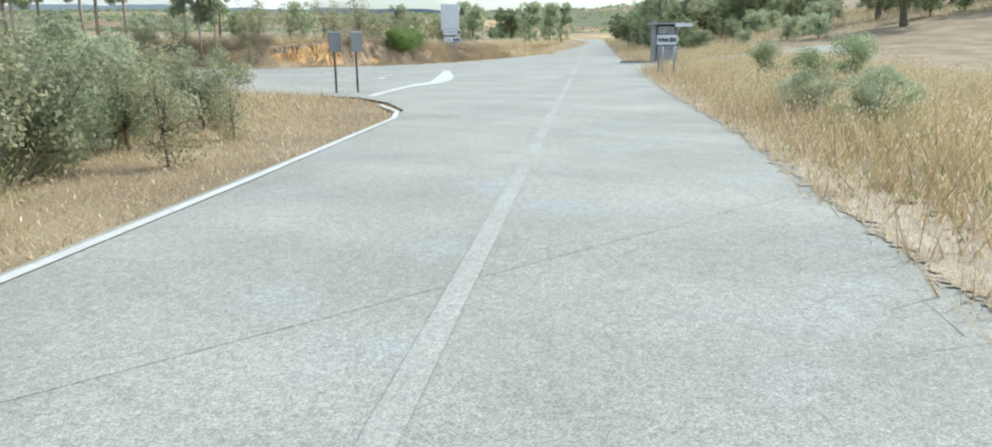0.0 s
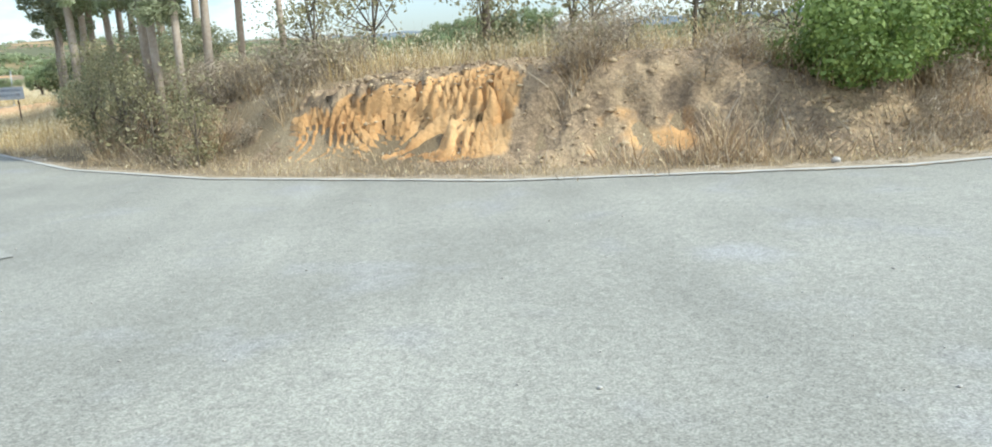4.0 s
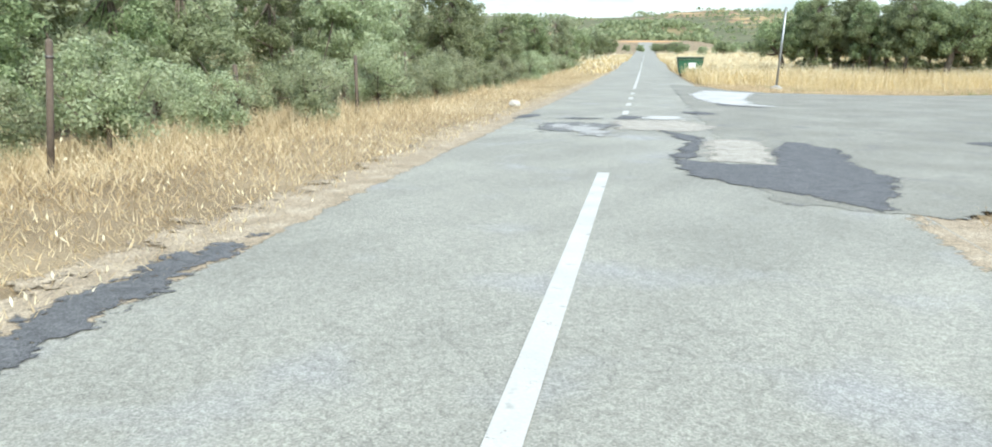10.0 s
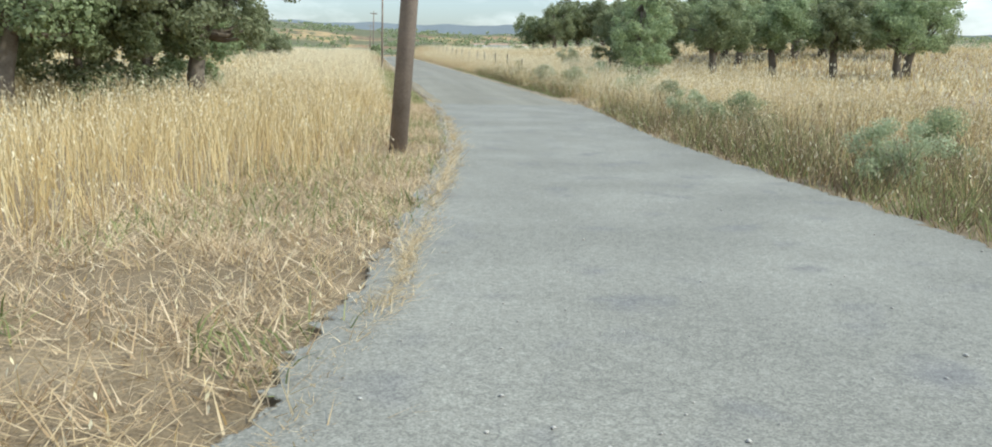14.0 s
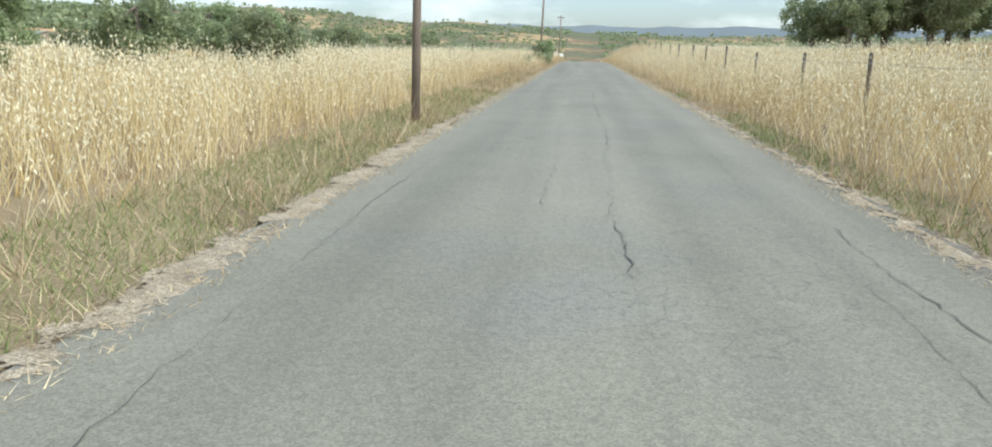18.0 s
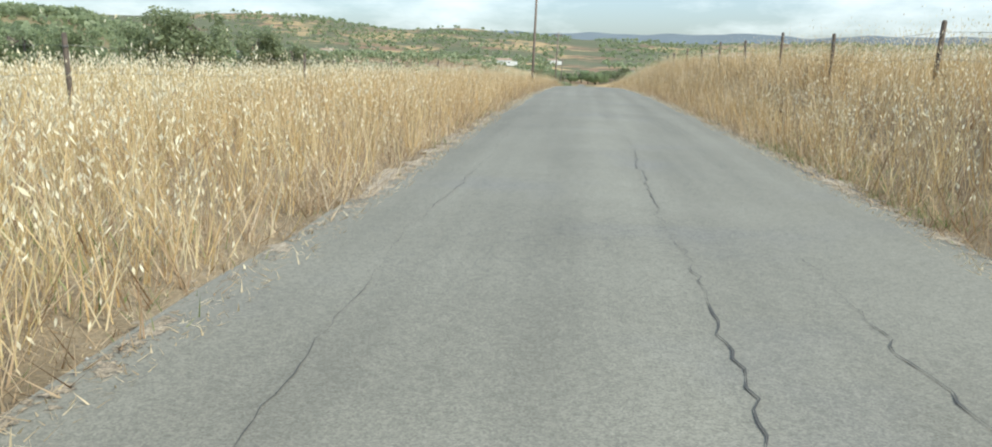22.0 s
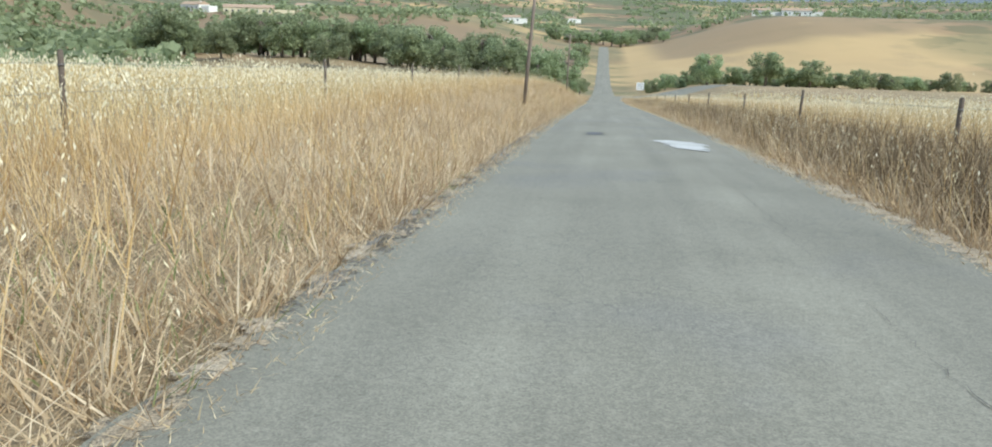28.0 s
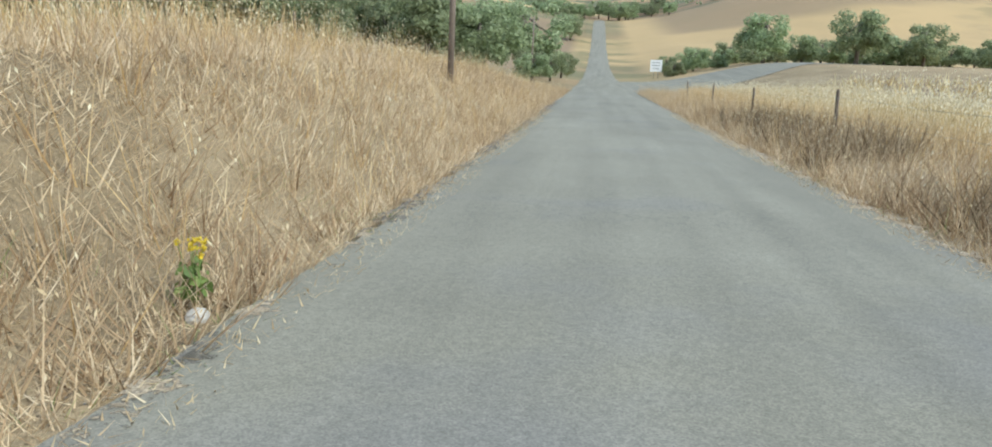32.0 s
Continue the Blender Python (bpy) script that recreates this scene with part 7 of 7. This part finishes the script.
blades("dry_weeds", x[ok], y[ok], RNG.uniform(0.3, 0.75, n)[ok], RNG.uniform(0.007, 0.014, n)[ok], (M_WEED, M_HEAD), "dark brown dead weeds on the bank", 0.3, 0.08, 0.05, simple=True, cnt=1, tuft=(8, 0.12))
n = 9000
y = RNG.uniform(80, 250, n)
x = XL - 0.4 - 1.4 * RNG.random(n)
ok = wobble(x, y, 3.0) > 0.35
blades("verge_grass", x[ok], y[ok], RNG.uniform(0.1, 0.35, n)[ok], RNG.uniform(0.004, 0.008, n)[ok], (M_GREEN,), "scattered green tufts in the straw", 0.4)

# corner between the second road and the lane
corner = [(-60, 45), (-18.3, -29.5), (-16.7, -32.1), (-14.5, -33.7), (-11.4, -33.6), (-8.6, -32.0), (-6.6, -29.6), (-4.7, -26.6), (-3.8, -23.4), (-2.6, -16), (-2.2, -6), (-2.2, 8), (-22, 60)]
x, y = spread(190000, -40, -2, -34, 2, lambda a, b: poly_inside(a, b, corner))
d = line_dist(x, y, corner[1:12])
mown = step01(-y, 17.5, 22.5)
h = RNG.uniform(0.62, 0.95, len(x)) * (0.16 + 0.84 * step01(d + 0.5 * wobble(x, y, 1.8), 0.9 + 1.1 * mown, 2.4 + 1.5 * mown)) * patchy(x, y)
sel = RNG.random(len(x)) < np.where(d < 6, 0.8, 0.3) * (0.25 + 0.75 * step01(d, 0.8 + 1.0 * mown, 1.8 + 1.8 * mown))
blades("tall_oats", x[sel], y[sel], h[sel], RNG.uniform(0.003, 0.0065, sel.sum()), OAT, "tall dry oats filling the corner of the junction", 0.17, 0.4, 0.036)
x, y = spread(150000, -20, -1.5, -34.5, -4, lambda a, b: poly_inside(a, b, corner), 0.0)
d = line_dist(x, y, corner[1:12])
sel = (d < 2.6) & (wobble(x, y, 2.0) > 0.15) & (RNG.random(len(x)) < 0.5)
blades("verge_grass", x[sel], y[sel], RNG.uniform(0.08, 0.28, sel.sum()), RNG.uniform(0.004, 0.008, sel.sum()), (M_GREEN,), "low green and straw-coloured grass at the corner", 0.5, flat=0.3)
sel = (d < 3.6) & (RNG.random(len(x)) < 1 - 0.6 * step01(d, 2.4, 3.6)) & (wobble(y, x, 2.0) > -0.8)
blades("straw_litter", x[sel], y[sel], RNG.uniform(0.1, 0.36, sel.sum()), RNG.uniform(0.003, 0.007, sel.sum()), (M_STRAW2,), "cut straw lying at the corner", 0.6, flat=1.2, zoff=0.035, simple=True, tuft=(5, 0.12))
sel = (d < 3.2) & (wobble(x, y, 0.9) > -0.1)
blades("straw_litter", x[sel], y[sel], RNG.uniform(0.08, 0.3, sel.sum()), RNG.uniform(0.003, 0.006, sel.sum()), (M_PALE,), "bleached straw lying at the corner", 0.6, flat=1.6, zoff=0.05, simple=True, tuft=(7, 0.10))
sel = (d < 3.0) & (RNG.random(len(x)) < 0.35)
blades("russet_weeds", x[sel], y[sel], RNG.uniform(0.12, 0.34, sel.sum()), RNG.uniform(0.003, 0.006, sel.sum()), (M_RED, M_STRAW2), "short broken weeds standing in the cut straw", 0.5, 0.1, 0.03, flat=0.4, simple=True, cnt=1, tuft=(12, 0.10))
# straw spilled over the asphalt's edge
n = 9000
y = RNG.uniform(-27.5, -2, n)
x = np.interp(y, [-27, -23.5, -16, -8, -2], [-4.9, -4.0, -2.8, -2.2, -2.1]) + 0.06 + np.abs(RNG.normal(0, 0.16, n)) * (0.5 + 0.5 * wobble(y, y, 1.3))
blades("straw_litter", x, y, RNG.uniform(0.05, 0.20, n) * (0.4 + 0.6 * (wobble(x, y, 2.2) > 0)), RNG.uniform(0.0025, 0.005, n), (M_STRAW2,), "loose straw spilled over the edge of the asphalt", 0.6, flat=2.2, zoff=0.055, simple=True)
# right of the lane mouth
x, y = spread(60000, 0.3, 14, -48, -3)
d = line_dist(x, y, [(-4, -52), (-1.2, -44), (0, -34), (0.4, -25), (1.2, -14), (2.3, -6), (2.65, -2)])
h = RNG.uniform(0.4, 0.85, len(x)) * (0.3 + 0.7 * step01(d, 0.2, 1.4)) * patchy(x, y)
blades("mixed_weeds", x[::2], y[::2], h[::2], RNG.uniform(0.005, 0.010, len(x[::2])), OAT, "dry oats and weeds along the lane mouth", 0.25, 0.5, 0.05, simple=True, cnt=1)
blades("mixed_weeds", x[1::4], y[1::4], h[1::4] * 0.8, RNG.uniform(0.005, 0.011, len(x[1::4])), (M_WEED, M_HEAD), "dark weeds along the lane mouth", 0.3, 0.2, 0.05, simple=True, cnt=1)
blades("mixed_weeds", x[3::8], y[3::8], h[3::8] * 0.7, RNG.uniform(0.005, 0.011, len(x[3::8])), (M_GREEN,), "green weeds along the lane mouth", 0.3, simple=True, cnt=1)

n = 46000
y = RNG.uniform(-30, 24, n)
x = np.interp(y, [-34, -25, -14, -6, -2, 24], [0.0, 0.4, 1.2, 2.3, 2.65, 2.65]) + 0.35 + 2.6 * RNG.random(n) ** 1.2
ok = wobble(x, y, 2.6) > -0.25
h = RNG.uniform(0.3, 0.85, n) * patchy(x, y, 1.6, 0.5, 1.3)
w = RNG.uniform(0.004, 0.008, n)
a, b = ok & (np.arange(n) % 5 < 3), ok & (np.arange(n) % 5 >= 3)
blades("mixed_weeds", x[a], y[a], h[a], w[a], (M_WEED, M_STRAW2), "dark tall weeds along the lane mouth", 0.3, 0.25, 0.04, simple=True, cnt=1, tuft=(9, 0.1))
blades("mixed_weeds", x[b], y[b], h[b] * 0.9, w[b], (M_GREEN, M_HEAD), "green tall weeds along the lane mouth", 0.3, 0.1, 0.04, simple=True, cnt=1, tuft=(9, 0.1))

# second road: dry verges
n = 150000
s, nn = RNG.uniform(-99, 10, n), -35.3 - 8.5 * RNG.random(n) ** 1.2
x, y = b_sn(s, nn)
ok = ~on_road(x, y)
h = RNG.uniform(0.10, 0.36, n) * (0.5 + 1.3 * step01(-nn, 36.2, 38.5)) * patchy(x, y, 2.2, 0.4, 1.5)
blades("dry_verge_grass", x[ok], y[ok], h[ok], RNG.uniform(0.004, 0.009, n)[ok], (M_STRAW2, M_HEAD), "short dry straw-coloured verge grass", 0.45, 0.06, 0.05, flat=0.3, simple=True, cnt=1)
n = 190000
s, nn = -99 + 100 * RNG.random(n) ** 1.15, -35.25 - 4.6 * RNG.random(n) ** 1.1
x, y = b_sn(s, nn)
ok = ~on_road(x, y) & (wobble(x, y, 1.7) > -0.75 + 0.9 * (nn > -35.9))
blades("straw_litter", x[ok], y[ok], RNG.uniform(0.06, 0.22, n)[ok], RNG.uniform(0.003, 0.007, n)[ok], (M_STRAW2,), "flattened dry straw covering the verge", 0.5, flat=1.6, simple=True, tuft=(6, 0.14))
n = 36000
s, nn = RNG.uniform(-94, -48, n), -29.7 + 9 * RNG.random(n) ** 1.3
x, y = b_sn(s, nn)
ok = ~on_road(x, y) & ((x + 0.6) ** 2 / 12 + (y + 56.5) ** 2 / 28 > 1)
h = RNG.uniform(0.08, 0.35, n) * (0.5 + 1.6 * step01(nn, -29, -26))
blades("dry_verge_grass", x[ok], y[ok], h[ok], RNG.uniform(0.004, 0.010, n)[ok], (M_STRAW2, M_HEAD), "short dry straw-coloured verge grass", 0.45, 0.1, 0.05, flat=0.3, simple=True, cnt=1)
n = 16000
s, nn = RNG.uniform(-16, 90, n), -29.7 + 9 * RNG.random(n)
ok = (nn > -26.5) | (s < -3) | (s > 9)
s, nn = s[ok], nn[ok]
n = len(s)
x, y = b_sn(s, nn)
blades("oat_field", x, y, RNG.uniform(0.5, 0.9, n), RNG.uniform(0.014, 0.024, n), OAT, "dry oats beside the second road", 0.25, 0.5, 0.09)

# junction bank, wedge and the verges of the first road
x, y = spread(170000, 10, 62, -108, -82, lambda a, b: poly_inside(a, b, BANK_ZONE))
d, c = cut_places(x, y)
sel = d < 1.45
blades("dry_verge_grass", x[sel], y[sel], RNG.uniform(0.05, 0.24, sel.sum()) * (0.5 + step01(d[sel], 0.2, 1.0)), RNG.uniform(0.003, 0.007, sel.sum()), (M_STRAW2, M_HEAD), "short dry grass at the foot of the bank", 0.45, 0.06, 0.05, flat=0.3, simple=True, cnt=1)
bx, by = spread(230000, 17.0, 47, -108, -95, lambda a, b: poly_inside(a, b, BANK_ZONE))
bd, bc = cut_places(bx, by)
bare = (bc > 20.2) & (bc < 24.0)
bk = (bd > 1.0) & (bd < 3.3) & ~bare & (wobble(bx, by, 1.3) + 0.5 * wobble(by, bx, 0.6) > -0.15 - 0.35 * step01(bc, 25.5, 28))
bx, by = bx[bk], by[bk]
blades("dry_weeds", bx, by, RNG.uniform(0.15, 0.55, len(bx)) * patchy(bx, by, 1.6, 0.4, 1.3), RNG.uniform(0.004, 0.008, len(bx)) * (1 + 0.6 * step01(bx, 26, 32)), (M_TWIG, M_STRAW2), "tangle of grey dead weeds on the bank face", 0.5, 0.3, 0.04, flat=0.3, simple=True, cnt=1, tuft=(12, 0.11), zfun=bank_top)
rk = wobble(bx, by, 2.4) > 0.1 - 0.4 * step01(bx, 26, 30)
blades("russet_weeds", bx[rk], by[rk], RNG.uniform(0.25, 0.7, rk.sum()), RNG.uniform(0.004, 0.008, rk.sum()) * (1 + 0.8 * step01(bx[rk], 26, 32)), (M_RED, M_STRAW2), "russet dead weeds standing on the bank face", 0.28, 0.5, 0.05, simple=True, cnt=1, tuft=(10, 0.09), zfun=bank_top)
cx, cy = spread(5000, 19.5, 26.5, -105, -96, lambda a, b: poly_inside(a, b, BANK_ZONE))
cd, cc = cut_places(cx, cy)
ck = (cd > 2.5) & (cd < 4.5) | (cd < 1.6)
blades("dry_weeds", cx[ck], cy[ck], RNG.uniform(0.12, 0.42, ck.sum()), RNG.uniform(0.003, 0.006, ck.sum()), (M_TWIG, M_STRAW2), "dry weeds round the clay", 0.5, 0.3, 0.05, flat=0.3, simple=True, cnt=1, tuft=(10, 0.12), zfun=bank_top)
top = (d >= 2.7) & (RNG.random(len(x)) < 0.5)
blades("tall_oats", x[top], y[top], RNG.uniform(0.3, 0.7, top.sum()) * patchy(x[top], y[top]), RNG.uniform(0.004, 0.008, top.sum()), OAT, "dry golden grass on top of the bank", 0.25, 0.5, 0.05)
top2 = (d >= 2.4) & (d < 6) & (RNG.random(len(x)) < 0.5)
blades("russet_weeds", x[top2], y[top2], RNG.uniform(0.3, 0.75, top2.sum()), RNG.uniform(0.003, 0.007, top2.sum()), (M_RED, M_STRAW2), "russet weeds along the lip of the bank", 0.3, 0.4, 0.05, simple=True, cnt=1, tuft=(9, 0.12), zfun=bank_top)
n = 70000
u, v = RNG.uniform(-92, -52, n), A_C + 2.85 + 7 * RNG.random(n) ** 1.4
x, y = a_uv(u, v)
ok = ~on_road(x, y)
h = RNG.uniform(0.05, 0.22, n) * (0.5 + 1.5 * step01(v, A_C + 4, A_C + 6))
blades("dry_verge_grass", x[ok], y[ok], h[ok], RNG.uniform(0.005, 0.010, n)[ok], (M_STRAW2, M_HEAD), "flattened dry straw on the wedge between roads", 0.5, 0.05, 0.05, flat=0.6, simple=True, cnt=1)
n = 90000
u = RNG.uniform(-78, -56.5, n)
v = A_C + 4.5 + np.maximum(0, 0.25 * (u + 68)) + 5.5 * RNG.random(n) ** 1.2
x, y = a_uv(u, v)
ok = ~on_road(x, y) & (wobble(x, y, 1.6) > -0.6)
x, y, h, w = x[ok], y[ok], RNG.uniform(0.3, 0.95, ok.sum()) * patchy(x[ok], y[ok], 1.5, 0.4, 1.3), RNG.uniform(0.004, 0.008, ok.sum())
blades("mixed_weeds", x[::2], y[::2], h[::2], w[::2], (M_GREEN, M_HEAD), "tangled green weeds on the wedge", 0.35, 0.05, 0.04, simple=True, cnt=1, tuft=(9, 0.12))
blades("mixed_weeds", x[1::4], y[1::4], h[1::4], w[1::4], (M_RED, M_STRAW2), "dead russet weeds on the wedge", 0.35, 0.3, 0.04, simple=True, cnt=1, tuft=(9, 0.12))
blades("mixed_weeds", x[3::4], y[3::4], h[3::4], w[3::4], (M_TWIG, M_STRAW2), "grey dead stalks on the wedge", 0.4, 0.2, 0.04, simple=True, cnt=1, tuft=(7, 0.1))
n = 60000
u, v = RNG.uniform(-95, -55, n), A_C + 2.95 + 2.4 * RNG.random(n)
x, y = a_uv(u, v)
ok = ~on_road(x, y)
blades("straw_litter", x[ok], y[ok], RNG.uniform(0.06, 0.2, n)[ok], RNG.uniform(0.003, 0.006, n)[ok], (M_RED,), "flattened brownish straw beside the edge line", 0.5, flat=1.5, simple=True, tuft=(6, 0.12))
n = 90000
u, v = RNG.uniform(-72, -8, n), A_C - 2.6 - 9 * RNG.random(n) ** 1.2
x, y = a_uv(u, v)
ok = ~poly_inside(x, y, POLY_DRIVE) & ~poly_inside(x, y, POLY_AB)
h = RNG.uniform(0.25, 0.75, n) * (0.3 + 0.7 * step01(-v, -A_C + 3.1, -A_C + 4.4)) * patchy(x, y)
blades("dry_verge_grass", x[ok], y[ok], h[ok], RNG.uniform(0.005, 0.010, n)[ok], OAT, "knee-high dry grass along the first road", 0.3, 0.35, 0.05, simple=True, cnt=1)
blades("russet_weeds", x[ok][::2], y[ok][::2], h[ok][::2] * 1.1, RNG.uniform(0.004, 0.009, len(x[ok][::2])), (M_RED, M_STRAW2), "russet dead weeds along the first road", 0.3, 0.3, 0.05, simple=True, cnt=1, tuft=(9, 0.1))
blades("verge_grass", x[ok][::7], y[ok][::7], h[ok][::7] * 0.8, RNG.uniform(0.006, 0.012, len(x[ok][::7])), (M_GREEN,), "green weeds in the dry verge", 0.35)
n = 60000
u, v = RNG.uniform(-8, 110, n), np.where(RNG.random(n) < 0.5, A_C - 3.2 - 30 * RNG.random(n), A_C + 3.1 + 14 * RNG.random(n))
x, y = a_uv(u, v)
ok = ~on_road(x, y) & ~poly_inside(x, y, POLY_AB)
blades("dry_verge_grass", x[ok], y[ok], RNG.uniform(0.3, 0.7, n)[ok], RNG.uniform(0.015, 0.03, n)[ok], OAT, "dry grass on the hillside along the first road", 0.3, 0.4, 0.09, simple=True, cnt=1)
n = 16000
u, v = RNG.uniform(-96, -70, n), A_C - 3.0 - 8 * RNG.random(n)
x, y = a_uv(u, v)
blades("dry_verge_grass", x, y, RNG.uniform(0.25, 0.6, n), RNG.uniform(0.006, 0.012, n), OAT, "knee-high dry grass along the first road", 0.3, 0.3, 0.05, simple=True, cnt=1)

# yellow ragwort by the lane
def ragwort(x, y, s):
    e = empty("ragwort", (x, y, gz(x, y)), RNG.uniform(0, 90))
    tips = [(RNG.normal(0, 0.10), RNG.normal(0, 0.10), RNG.uniform(0.5, 0.72)) for _ in range(9)]
    for t in tips:
        part("stem", bm_tube([(0, 0, -0.02), (t[0] * 0.4, t[1] * 0.4, t[2] * 0.55), t], [0.007, 0.006, 0.003], 5), M_LEAF3, e)
        fl = new("flower_head", leaf_mesh("flower_head", [(*t, 0.035)], 26, 0.022, (M_YEL,), long=1.0))
        fl.parent = e
    lv = new("leaves", leaf_mesh("leaves", [(0, 0, 0.25, 0.16), (0, 0, 0.4, 0.14)], 90, 0.06, (M_LEAF3,)))
    lv.parent = e
    e.matrix_world = e.matrix_world @ Matrix.Diagonal((s, s, s, 1))
    tagged(e, "yellow flowering ragwort at the lane edge", "flower", "ragwort plants")


ragwort(-2.45, 237.2, 0.62)
for x, y in [(-4.6, 42.5), (-4.2, 39.5), (-4.9, 40.8), (-4.4, 44.6), (-5.2, 37.6)]:
    ragwort(x, y, 0.6)
